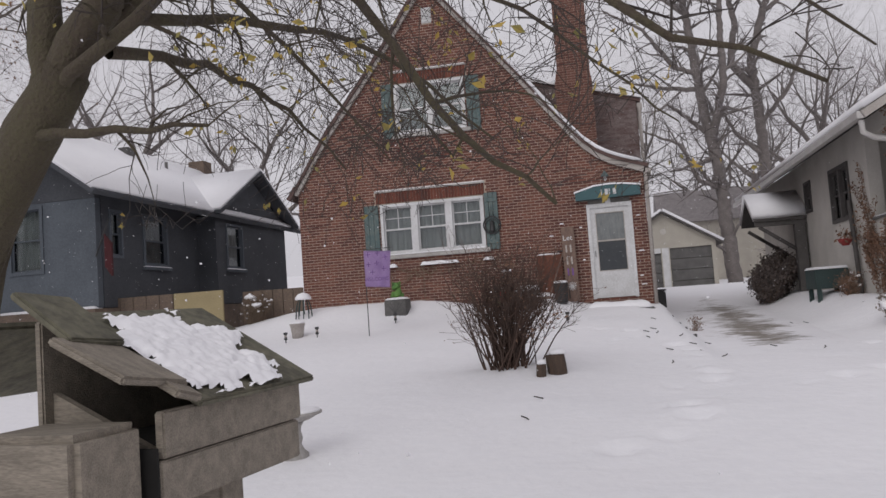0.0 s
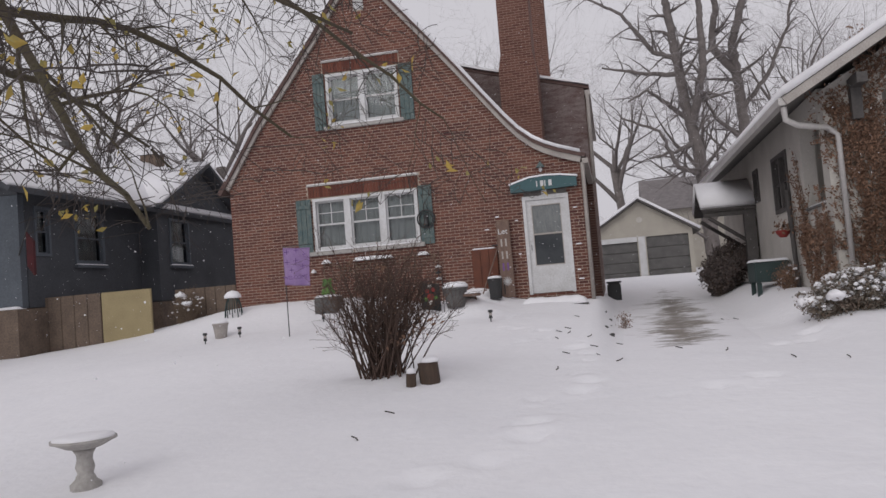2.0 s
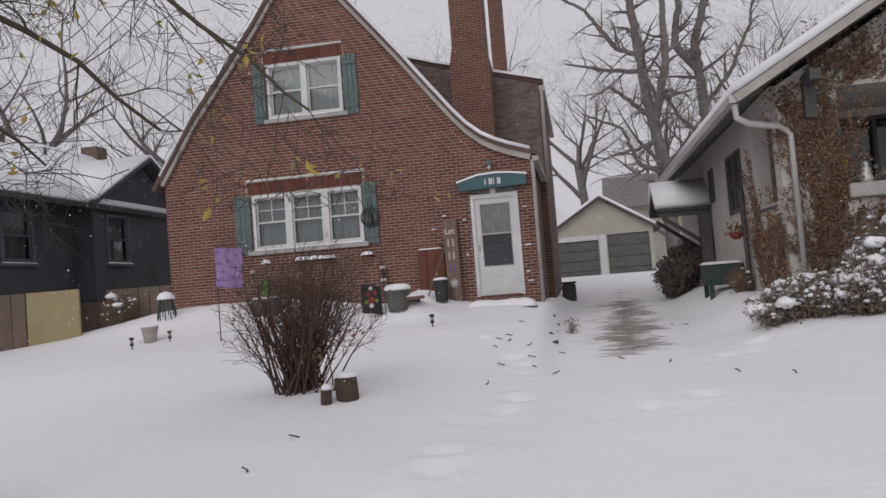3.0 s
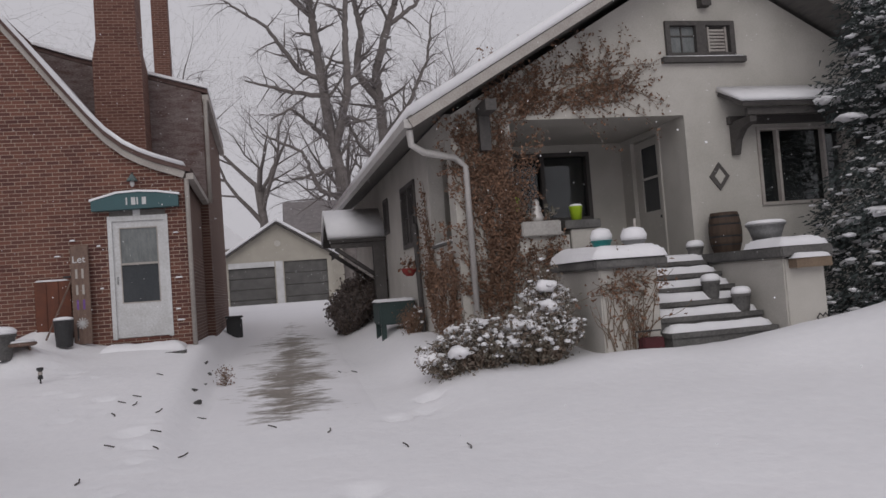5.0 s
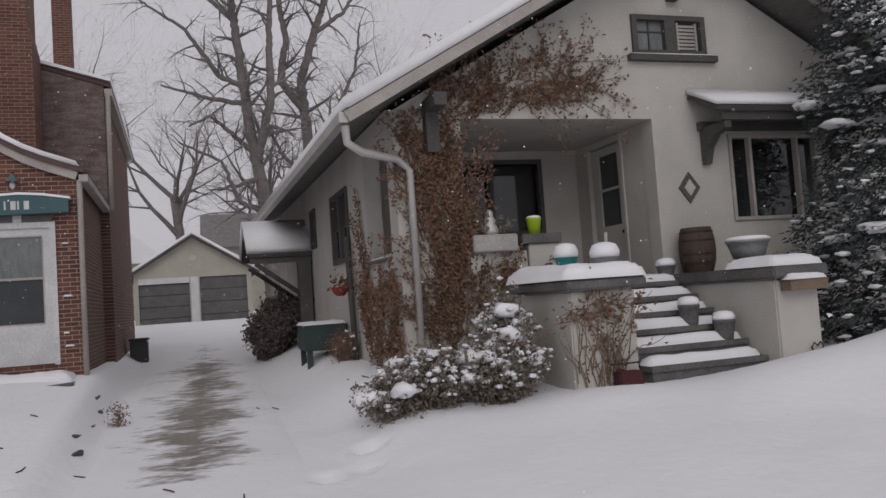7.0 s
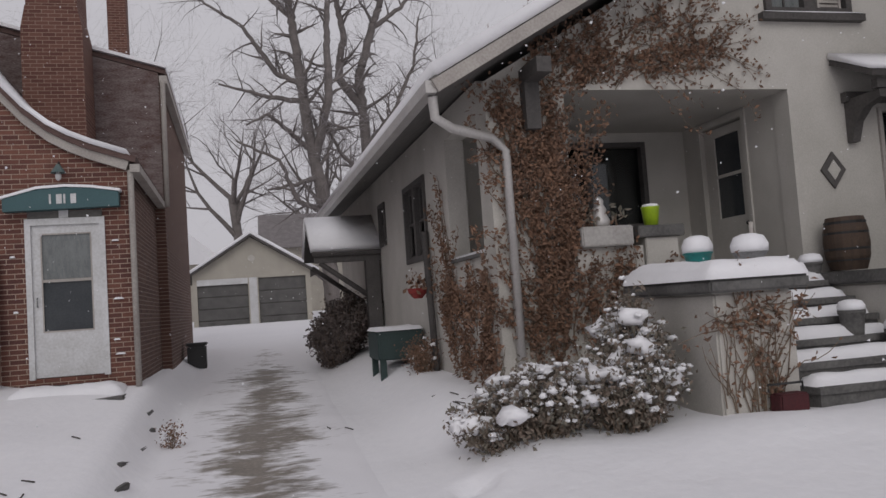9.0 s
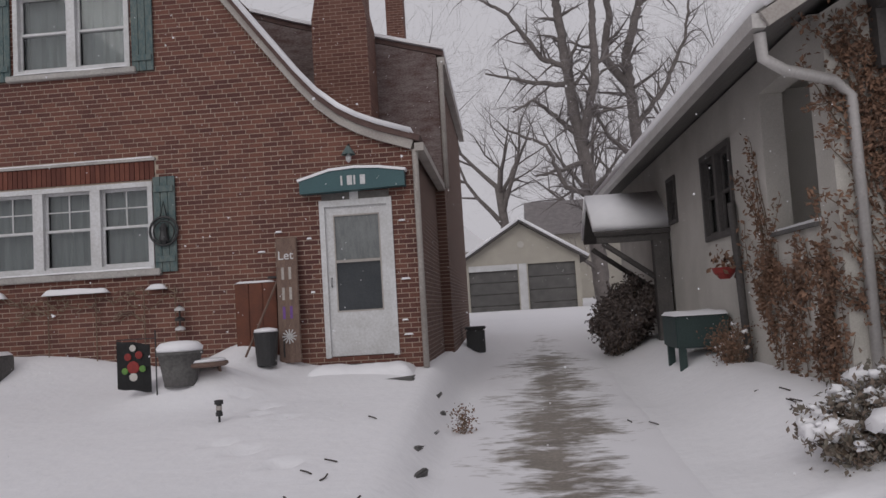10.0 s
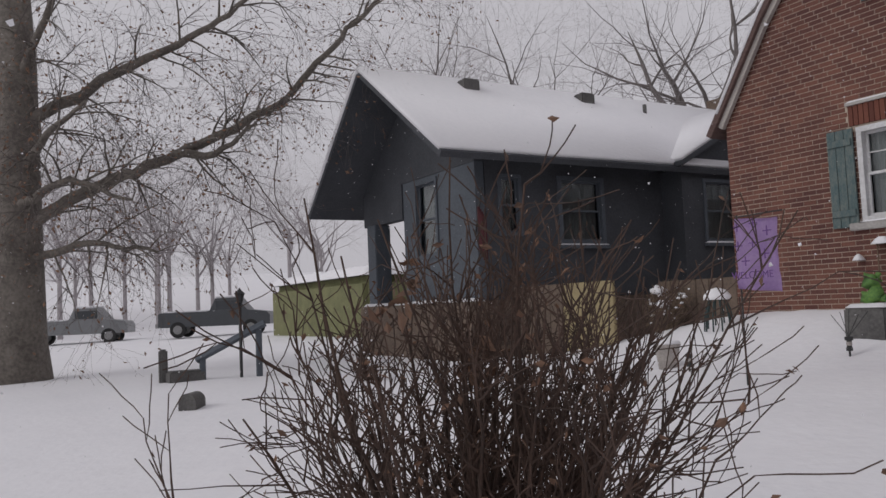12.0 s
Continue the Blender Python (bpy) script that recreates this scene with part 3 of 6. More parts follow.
for s in ((-5.79, -5.42, 2.99, 4.28), (-2.82, -2.50, 2.98, 4.33), (-5.16, -4.88, 5.88, 7.22), (-3.06, -2.74, 5.88, 7.20)):
    shutter(*s)
# front door in its frame
door = new("front_door")
door.parent = house
part("door_frame", boxes((-0.46, -0.385, FY - 0.03, FY + 0.12, 1.64, 3.82), (0.485, 0.56, FY - 0.03, FY + 0.12, 1.64, 3.82), (-0.385, 0.485, FY - 0.03, FY + 0.12, 3.73, 3.82)), WHITE, door)
part("leaf", wall_with_holes((1.66, [(-0.385, 3.73), (0.485, 3.73)]), [(-0.26, 0.36, 2.98, 3.60), (-0.26, 0.36, 2.28, 2.95)], FY + 0.012, FY + 0.055), WHITE, door, "white storm door with two glass lights")
for z0, z1 in ((2.98, 3.60), (2.28, 2.95)):
    part("pane", boxes((-0.26, 0.36, FY + 0.03, FY + 0.036, z0, z1)), GLASS_L if z0 > 2.9 else GLASS_D, door)
    part("pane_bead", boxes((-0.275, 0.375, FY + 0.006, FY + 0.012, z0 - 0.016, z0 + 0.004), (-0.275, 0.375, FY + 0.006, FY + 0.012, z1 - 0.004, z1 + 0.016), (-0.275, -0.257, FY + 0.006, FY + 0.012, z0 + 0.004, z1 - 0.004), (0.357, 0.375, FY + 0.006, FY + 0.012, z0 + 0.004, z1 - 0.004)), GREY_TRIM, door)
tube("handle", [(-0.33, FY + 0.012, 2.62), (-0.33, FY - 0.03, 2.62), (-0.33, FY - 0.03, 2.74), (-0.33, FY + 0.012, 2.74)], 0.009, ZINC, door)
part("transom", boxes((-0.42, -0.02, FY - 0.02, FY + 0.02, 3.823, 3.92), (0.10, 0.53, FY - 0.02, FY + 0.02, 3.823, 3.92)), SOFFIT, door)
part("transom_post", boxes((-0.02, 0.10, FY - 0.035, FY + 0.02, 3.823, 3.95)), WHITE, door)
board = new("name_board")
board.parent = house
part("board", prism([(-0.68, 3.91), (0.78, 3.94), (0.78, 4.14), (0.42, 4.20), (0.10, 4.22), (-0.25, 4.20), (-0.68, 4.08)], FY - 0.20, FY - 0.03), SIGN, board, "dark teal board over the door with pale bars")
for i, w in enumerate((0.025, 0.07, 0.025, 0.07)):
    part("bar", boxes((-0.10 + i * 0.09, -0.10 + i * 0.09 + w, FY - 0.208, FY - 0.20, 3.995, 4.125)), WHITE, board)
bm = ribbon([(-0.70, 4.08), (-0.25, 4.202), (0.10, 4.222), (0.42, 4.202), (0.80, 4.142)], 0.035, FY - 0.22, FY - 0.02)
part("snow", bm, SNOW, board)
lampw = thing("wall_lamp", "small green barn lamp on the wall over the door", "lamp")
part("shade", lathe([(0.02, 0.10), (0.035, 0.08), (0.10, -0.02), (0.09, -0.02), (0.03, 0.06)], 14, (0.02, FY - 0.16, 4.44)), TEAL, lampw)
part("bulb", lathe([(0.015, 0.02), (0.04, -0.03), (0.035, -0.08), (0.005, -0.11)], 10, (0.02, FY - 0.16, 4.42)), WHITE, lampw)
tube("bracket", [(0.02, FY, 4.50), (0.02, FY - 0.10, 4.58), (0.02, FY - 0.16, 4.53)], 0.012, BLACK, lampw)
stepm = thing("door_step", "low concrete door step half buried in snow", "step", kind="")
part("slab", bbox(-0.62, 0.84, FY - 1.02, FY - 0.002, 0.95, 1.40, 0.02), STONE_D, stepm)
part("upper_slab", bbox(-0.52, 0.62, FY - 0.45, FY - 0.004, 1.402, 1.55, 0.015), STONE_D, stepm)
snow_cap("snow_on_step", -0.61, 0.80, FY - 0.72, FY - 0.03, 1.401, 0.22, None, 8)["label"] = "drifted snow on the door step"
bpy.data.objects["snow_on_step"]["category"] = "snow"
part("gable_vent", boxes((-4.02, -3.78, FY - 0.03, FY + 0.02, 8.62, 9.0)), WHITE, house)
for i in range(5):
    part("vent_slat", boxes((-4.0, -3.8, FY - 0.05, FY - 0.031, 8.65 + i * 0.07, 8.69 + i * 0.07)), WHITE, house)


# ---- the white stucco house ----
WY, WX = 15.03, 4.95
white = thing("stucco_house", "cream stucco bungalow with vine-covered porch and snowy roof", "house")
RX, RZ = 9.15, 7.15          # ridge
def rake(x):
    return RZ - 0.575 * abs(x - RX)
gtop = [(WX, rake(WX) - 0.12), (RX, RZ - 0.12), (13.4, rake(13.4) - 0.12)]
PORCH = (5.85, 8.68, 2.35, 4.52)
PWIN = (9.90, 11.47, 3.05, 4.29)
ATT = (8.47, 9.66, 5.42, 5.99)
part("front_wall", wall_with_holes((0.9, gtop), [PORCH, PWIN, ATT], WY, WY + 0.28), STUCCO, white, "cream stucco gable wall")
sw = part("side_wall", wall_with_holes((0.9, [(WY + 0.28, 4.70), (28.0, 4.70)]), [(15.42, 16.85, 2.78, 4.36), (18.05, 19.55, 2.93, 4.13), (21.3, 21.95, 3.40, 4.18)], WX, WX + 0.25), STUCCO, white)
sw.matrix_basis = Matrix(((0, 1, 0, 0), (1, 0, 0, 0), (0, 0, 1, 0), (0, 0, 0, 1)))
part("back_wall", boxes((WX + 0.26, 13.4, 27.7, 28.0, 0.9, 4.7), (13.1, 13.4, WY + 0.28, 27.7, 0.9, 4.7)), STUCCO, white)
part("porch_floor", boxes((WX + 0.25, 8.9, WY + 0.28, 17.5, 2.2, 2.35)), STONE_D, white)
part("porch_ceiling", boxes((WX + 0.25, 9.0, WY + 0.28, 17.7, 4.53, 4.62)), STUCCO, white)
part("porch_back_wall", wall_with_holes((2.35, [(WX + 0.25, 4.53), (8.70, 4.53)]), [(6.25, 8.06, 3.15, 4.39)], 17.4, 17.6), STUCCO, white)
psw = part("porch_side_wall", wall_with_holes((2.35, [(WY + 0.281, 4.53), (17.6, 4.53)]), [(15.98, 16.94, 2.36, 4.42)], 8.70, 8.95), STUCCO, white)
psw.matrix_basis = Matrix(((0, 1, 0, 0), (1, 0, 0, 0), (0, 0, 1, 0), (0, 0, 0, 1)))
part("porch_parapet", boxes((5.86, 6.64, WY - 0.02, WY + 0.24, 2.30, 2.78)), STUCCO, white)
part("parapet_end_post", bbox(6.66, 7.06, WY - 0.05, WY + 0.26, 2.30, 2.86, 0.01), STUCCO, white)
part("side_parapet_cap", boxes((WX - 0.05, WX + 0.30, 15.46, 16.74, 2.78, 2.82)), STONE_D, white)
snow_cap("snow", WX - 0.04, WX + 0.29, 15.47, 16.73, 2.821, 0.04, white, 15)
window(white, 6.25, 8.06, 3.15, 4.39, 17.4, DARK_TRIM, bays=2, fw=0.07, sash=False, curtain=False, mull=0.07)
picture = window(white, 9.90, 11.47, 3.05, 4.29, WY, GREY_TRIM, bays=1, fw=0.05, sash=False, curtain=False)
for mx in (10.25, 11.08):
    part("mullion", boxes((mx, mx + 0.045, WY - 0.02, WY + 0.07, 3.10, 4.24)), GREY_TRIM, picture)
window(white, 18.05, 19.55, 2.93, 4.13, WX, DARK_TRIM, bays=2, fw=0.08, curtain=True, axis="x")
window(white, 21.3, 21.95, 3.40, 4.18, WX, DARK_TRIM, bays=1, fw=0.06, curtain=False, axis="x")
pd = new("porch_door")
pd.parent = white
SWAP = Matrix(((0, 1, 0, 0), (1, 0, 0, 0), (0, 0, 1, 0), (0, 0, 0, 1)))
pleaf = part("leaf", wall_with_holes((2.36, [(15.99, 4.40), (16.93, 4.40)]), [(16.14, 16.70, 3.76, 4.28), (16.14, 16.70, 3.17, 3.72)], 8.74, 8.79), STUCCO, pd, "cream porch door with two dark lights")
pleaf.matrix_basis = SWAP
for z0, z1 in ((3.17, 3.72), (3.76, 4.28)):
    part("pane", boxes((8.76, 8.765, 16.14, 16.70, z0, z1)), GLASS_D, pd)
part("casing", boxes((8.675, 8.699, 15.90, 15.975, 2.36, 4.50), (8.675, 8.699, 16.945, 17.02, 2.36, 4.50), (8.675, 8.699, 15.975, 16.945, 4.425, 4.50)), STUCCO, pd)
part("knob", lathe([(0.012, 0), (0.035, 0.02), (0.03, 0.05), (0.005, 0.06)], 12, (8.71, 16.04, 3.02)), BLACK, pd)
att = new("attic_window")
att.parent = white
part("frame", boxes((8.47, 9.66, WY - 0.05, WY + 0.1, 5.42, 5.49), (8.47, 9.66, WY - 0.05, WY + 0.1, 5.92, 5.99), (8.47, 8.55, WY - 0.05, WY + 0.1, 5.49, 5.92), (9.58, 9.66, WY - 0.05, WY + 0.1, 5.49, 5.92), (8.99, 9.16, WY - 0.05, WY + 0.1, 5.49, 5.92)), DARK_TRIM, att)
part("pane", boxes((8.55, 8.99, WY + 0.04, WY + 0.05, 5.49, 5.92)), GLASS_L, att)
part("muntin", boxes((8.76, 8.78, WY + 0.02, WY + 0.039, 5.49, 5.92), (8.55, 8.76, WY + 0.022, WY + 0.038, 5.76, 5.78), (8.78, 8.99, WY + 0.022, WY + 0.038, 5.76, 5.78)), DARK_TRIM, att)
part("vent_panel", boxes((9.16, 9.58, WY + 0.03, WY + 0.06, 5.49, 5.92)), DARK_TRIM, att)
part("vent_frame", boxes((9.20, 9.23, WY - 0.02, WY + 0.03, 5.50, 5.90), (9.50, 9.53, WY - 0.02, WY + 0.03, 5.50, 5.90)), GREY_TRIM, att)
for i in range(7):
    part("louvre", boxes((9.235, 9.495, WY - 0.01 - 0.004 * (i % 2), WY + 0.029, 5.515 + i * 0.053, 5.548 + i * 0.053)), GREY_TRIM, att)
part("sill", boxes((8.38, 9.80, WY - 0.10, WY - 0.002, 5.33, 5.415)), DARK_TRIM, att)
snow_cap("snow", 8.39, 9.79, WY - 0.10, WY - 0.055, 5.416, 0.02, att, 16)
# roof with deep eaves
RY0, RY1 = 14.40, 28.6
lines = [(4.28, rake(4.28)), (RX, RZ)], [(RX, RZ), (14.0, rake(14.0))]
for ln in lines:
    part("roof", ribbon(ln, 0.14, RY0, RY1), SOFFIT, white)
    part("roof_snow", ribbon([(a, b + 0.15) for a, b in ln], 0.13, RY0 - 0.03, RY1), SNOW, white, "thick snow on the roof", True)
    part("barge_board", ribbon([(a, b - 0.02) for a, b in ln], 0.13, RY0 - 0.05, RY0 - 0.004), GREY_TRIM, white)
part("gutter", boxes((4.16, 4.27, RY0, RY1, rake(4.28) - 0.02, rake(4.28) + 0.10)), GUTTER, white)
for bx0 in (5.35, 9.07, 12.9):
    zt = rake(bx0) - 0.1
    part("eave_bracket", boxes((bx0, bx0 + 0.16, RY0 + 0.08, WY - 0.001, zt - 0.30, zt - 0.14), (bx0, bx0 + 0.16, WY - 0.16, WY - 0.002, zt - 0.80, zt - 0.301)), DARK_TRIM, white)
tube("downspout", [(4.25, 14.52, 4.32), (4.27, 14.55, 4.12), (4.45, 14.60, 4.02), (4.95, 14.90, 3.98), (5.12, 14.97, 3.85), (5.13, 14.97, 1.5)], 0.05, GUTTER, white, "grey galvanized downspout", 10)
# hood over the picture window
aw = new("awning")
aw.parent = white
part("roof", ribbon([(14.38, 4.50), (15.02, 4.80)], 0.06, 9.28, 12.3, axis="x"), DARK_TRIM, aw)
part("snow", ribbon([(14.36, 4.57), (15.02, 4.88)], 0.07, 9.26, 12.3, axis="x"), SNOW, aw, "", True)
part("fascia", boxes((9.40, 12.3, 14.44, 14.52, 4.38, 4.49)), DARK_TRIM, aw)
part("wall_plate", boxes((9.40, 12.3, 14.93, 15.02, 4.34, 4.46)), DARK_TRIM, aw)
for bx1 in (9.44, 11.7):
    part("bracket", prism([(14.46, 4.37), (15.02, 4.37), (15.02, 3.86), (14.94, 3.86), (14.86, 4.08), (14.70, 4.22), (14.46, 4.28)], bx1, bx1 + 0.11, axis="x"), DARK_TRIM, aw)
# diamond tile
dia = thing("diamond_plaque", "diamond-shaped mosaic plaque hung on the stucco wall", "plaque")
part("frame", prism([(9.19, 3.32), (9.36, 3.54), (9.19, 3.76), (9.02, 3.54)], WY - 0.03, WY - 0.001), DARK_TRIM, dia)
part("tile", prism([(9.19, 3.42), (9.28, 3.54), (9.19, 3.66), (9.10, 3.54)], WY - 0.038, WY - 0.031), STUCCO, dia)
# steps and piers
stairs = thing("porch_steps", "concrete porch steps with snow on every tread", "steps")
for i in range(6):
    y0 = 12.92 + 0.30 * i
    zt = 1.36 + 0.18 * i
    part("tread", boxes((7.04, 8.52, y0 - 0.03, 15.02 if i == 5 else y0 + 0.33, zt - 0.06, zt)), STONE_D, stairs)
    part("riser", boxes((7.06, 8.52, y0, y0 + 0.29, 0.95, zt - 0.061)), STONE_D, stairs)
    snow_cap("snow", 7.05, 8.51, y0 + 0.03, y0 + (0.32 if i < 5 else 0.6), zt + 0.001, 0.10, stairs, 20 + i)
pier = thing("porch_pier", "stucco stair pier with dry vines and a snow cushion", "pier", "stair piers")
part("body", bbox(6.24, 7.02, 13.10, 14.95, 0.9, 2.22, 0.02), STUCCO, pier)
part("cap", bbox(6.14, 7.12, 12.98, 14.6, 2.222, 2.34, 0.02), STONE_D, pier)
snow_cap("snow", 6.12, 7.14, 12.96, 14.6, 2.341, 0.17, pier, 31)
pier2 = thing("porch_pier", "low cracked stucco stair pier with a snowy cap", "pier", "stair piers")
part("body", bbox(8.54, 9.12, 12.70, 15.02, 0.9, 2.20, 0.02), STUCCO, pier2)
part("cap", bbox(8.46, 9.20, 12.60, 15.02, 2.202, 2.34, 0.02), STONE_D, pier2)
snow_cap("snow", 8.47, 9.19, 12.62, 13.5, 2.341, 0.13, pier2, 33)
# hood over the side door
hood = new("side_door_hood")
hood.parent = white
for ln in ([(22.0, 3.30), (23.0, 3.92)], [(23.0, 3.92), (24.0, 3.30)]):
    part("roof", ribbon(ln, 0.07, 3.66, 4.948, axis="x"), DARK_TRIM, hood)
    part("snow", ribbon([(a, b + 0.08) for a, b in ln], 0.16, 3.63, 4.947, axis="x"), SNOW, hood, "", True)
part("beam", boxes((3.7, 4.948, 22.05, 22.17, 3.18, 3.30)), DARK_TRIM, hood)
tube("strut", [(3.8, 22.11, 3.18), (4.92, 22.11, 2.35)], 0.05, DARK_TRIM, hood)
tube("strut", [(3.8, 23.8, 3.18), (4.92, 23.8, 2.35)], 0.05, DARK_TRIM, hood)
part("post", boxes((4.65, 4.90, 22.0, 22.25, 1.0, 3.18)), DARK_TRIM, hood)

# ---- the grey house ----
grey = thing("grey_house", "dark grey bungalow with snow-covered gable roof", "house")
GX0, GX1, GYF = -16.8, -11.95, 16.6
gpeak = (-14.45, 7.10)
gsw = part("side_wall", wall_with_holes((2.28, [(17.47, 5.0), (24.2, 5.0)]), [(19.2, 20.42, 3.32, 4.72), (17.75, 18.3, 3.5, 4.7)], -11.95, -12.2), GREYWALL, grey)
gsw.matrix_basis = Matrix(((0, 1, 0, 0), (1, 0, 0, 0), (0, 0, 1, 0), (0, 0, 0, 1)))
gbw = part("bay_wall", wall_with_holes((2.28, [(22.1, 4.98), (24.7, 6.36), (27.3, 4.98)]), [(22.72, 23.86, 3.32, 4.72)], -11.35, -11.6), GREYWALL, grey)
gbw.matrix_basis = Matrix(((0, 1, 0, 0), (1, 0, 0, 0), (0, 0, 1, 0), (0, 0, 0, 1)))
for ys in (22.1, 27.1):
    part("bay_side", boxes((-11.95, -11.60, ys, ys + 0.2, 2.28, 4.9)), GREYWALL, grey)
part("base", boxes((-16.8, -11.9, 17.0, 28.0, 0.6, 2.26), (-11.91, -11.3, 22.05, 27.35, 0.6, 2.262)), BROWN_BASE, grey, "brown block foundation")
part("gable_wall", prism([(-16.9, 4.93), (-11.96, 4.93), (-11.96, 5.22), (-14.45, 6.95), (-16.9, 5.0)], 17.25, 17.45), GREYWALL, grey)
part("porch_beam", boxes((-16.9, -14.91, 17.22, 17.44, 4.15, 4.92)), GREYWALL, grey)
for px in (-16.4,):
    part("porch_post", bbox(px - 0.22, px + 0.22, 17.15, 17.55, 2.1, 4.16, 0.02), GREYWALL_B, grey)
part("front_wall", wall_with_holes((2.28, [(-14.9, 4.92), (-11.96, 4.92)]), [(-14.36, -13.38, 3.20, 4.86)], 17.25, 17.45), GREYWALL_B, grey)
window(grey, -14.36, -13.38, 3.20, 4.86, 17.25, GREYWALL_B, bays=1, fw=0.08)
part("porch_back_wall", boxes((-16.8, -12.2, 18.4, 18.6, 2.2, 4.9)), GREYWALL, grey)
part("far_wall", boxes((-16.95, -16.8, 18.4, 28.0, 2.2, 4.8), (-16.8, -12.0, 27.8, 28.0, 2.2, 4.8)), GREYWALL, grey)
window(grey, 19.2, 20.42, 3.32, 4.72, -11.95, GREYWALL_B, bays=1, fw=0.09, axis="x", sgn=1, curtain=True)
window(grey, 17.75, 18.3, 3.5, 4.7, -11.95, GREYWALL_B, bays=1, fw=0.07, axis="x", sgn=1, curtain=True)
window(grey, 22.72, 23.86, 3.32, 4.72, -11.35, GREYWALL_B, bays=1, fw=0.07, axis="x", sgn=1, curtain=True)
for ln in ([(-17.5, 4.42), gpeak], [gpeak, (-11.2, 4.80)]):
    part("roof", ribbon(ln, 0.12, 16.05, 28.6), GREYWALL, grey)
    part("roof_snow", ribbon([(a, b + 0.13) for a, b in ln], 0.10, 16.03, 28.6), SNOW, grey, "smooth snow on the roof", True)
for ln in ([(21.75, 4.90), (24.7, 6.48)], [(24.7, 6.48), (27.65, 4.90)]):
    part("bay_roof", ribbon(ln, 0.10, -13.6, -10.95, axis="x"), GREYWALL, grey)
    part("bay_snow", ribbon([(a, b + 0.11) for a, b in ln], 0.09, -13.8, -10.97, axis="x"), SNOW, grey, "", True)
for vy in (18.3, 21.6):
    part("roof_vent", bbox(-14.15, -13.8, vy, vy + 0.4, 6.8, 7.15, 0.03), STONE_D, grey)

part("chimney", boxes((-14.8, -14.2, 27.0, 27.6, 6.6, 7.65)), BROWN_BASE, grey)
tube("vent_pipe", [(-13.6, 23.4, 6.2), (-13.6, 23.4, 6.95)], 0.05, STONE_D, grey)
for sy0, sy1, sx in ((19.16, 20.46, -11.95), (22.68, 23.90, -11.35)):
    part("window_sill", boxes((sx, sx + 0.10, sy0, sy1, 3.25, 3.315)), GREYWALL_B, grey)
    snow_cap("sill_snow", sx + 0.01, sx + 0.10, sy0, sy1, 3.316, 0.03, grey, 17)
snow_cap("ledge_snow", -16.7, -11.95, 17.02, 17.4, 2.262, 0.06, grey, 14)

# ---- the garage at the end of the driveway ----
gar = thing("garage", "cream two-door garage with a snowy gable roof", "garage")
part("front_wall", wall_with_holes((1.5, [(0.25, 4.28), (2.95, 5.95), (5.65, 4.28)]), [(0.45, 2.74, 1.5, 3.78), (3.22, 5.42, 1.5, 4.02)], 46.0, 46.2), STUCCO_G, gar)
part("body", boxes((0.25, 0.4, 46.2, 52, 1.5, 4.28), (5.5, 5.65, 46.2, 52, 1.5, 4.28), (0.4, 5.5, 51.8, 52, 1.5, 4.28)), STUCCO_G, gar)
for x0, x1, z1 in ((0.45, 2.74, 3.78), (3.22, 5.42, 4.02)):
    gd = new("garage_door")
    gd.parent = gar
    n = 4
    for i in range(n):
        za, zb = 1.6 + (z1 - 1.6) * i / n, 1.6 + (z1 - 1.6) * (i + 1) / n
        part("panel", bbox(x0, x1, 46.10, 46.14, za + 0.01, zb - 0.01, 0.01, 1), STONE_D, gd)
part("header", boxes((0.45, 2.74, 45.96, 45.998, 3.78, 4.05)), WHITE, gar)
part("door_post", boxes((2.80, 3.16, 45.97, 45.998, 1.6, 4.05)), WHITE, gar)
for ln in ([(-0.1, 4.06), (2.95, 5.97)], [(2.95, 5.97), (6.0, 4.06)]):
    part("roof", ribbon(ln, 0.10, 45.6, 52.3), DARK_TRIM, gar)
    part("roof_snow", ribbon([(a, b + 0.11) for a, b in ln], 0.13, 45.55, 52.3), SNOW, gar, "", True)
gv_ = part("vent", lathe([(0.16, 0), (0.16, 0.03), (0.05, 0.03)], 16), STUCCO, gar)
gv_.matrix_basis = pose(2.95, 45.99, 4.95, 90, 0, 0)


# ---- trees and bushes ----
def bend(d, amount):
    return (d + Vector((random.gauss(0, amount), random.gauss(0, amount), random.gauss(0, amount)))).normalized()


ZFLOOR = [-9.0]


def grow(W, T, p, d, length, r, level, droop=0.0, up=0.0, tips=None, kids=(3, 5), spread=0.75):
    """A limb with its side branches; W takes the thick wood, T the twigs."""
    n = 6 if level > 1 else 4
    pts, rad = [Vector(p)], [r]
    for i in range(n):
        d = bend(d, 0.13)
        d = (d + Vector((0, 0, up - droop * (i + 1) / n))).normalized()
        if pts[-1].z + d.z * length / n < ZFLOOR[0]:
            d = Vector((d.x, d.y, abs(d.z) * 0.5 + 0.05)).normalized()
        pts.append(pts[-1] + d * (length / n))
        rad.append(max(r * (1 - 0.90 * (i + 1) / n), 0.0022))
    V, F = W if level > 1 else T
    tube_into(V, F, pts, rad, 6 if level > 1 else 3)
    if level == 0:
        if tips is not None:
            tips.append((pts[-1], d))
        return
    for k in range(random.randint(*kids)):
        i = random.randint(1 if level < 3 else 2, n)
        q = pts[i]
        base = (pts[i] - pts[i - 1]).normalized()
        side = base.cross(Vector((random.gauss(0, 1), random.gauss(0, 1), random.gauss(0, 1)))).normalized()
        nd = (base * (1 - spread * 0.5) + side * spread).normalized()
        grow(W, T, q, nd, length * random.uniform(0.5, 0.75), rad[i] * 0.62, level - 1, droop, up, tips, kids, spread)


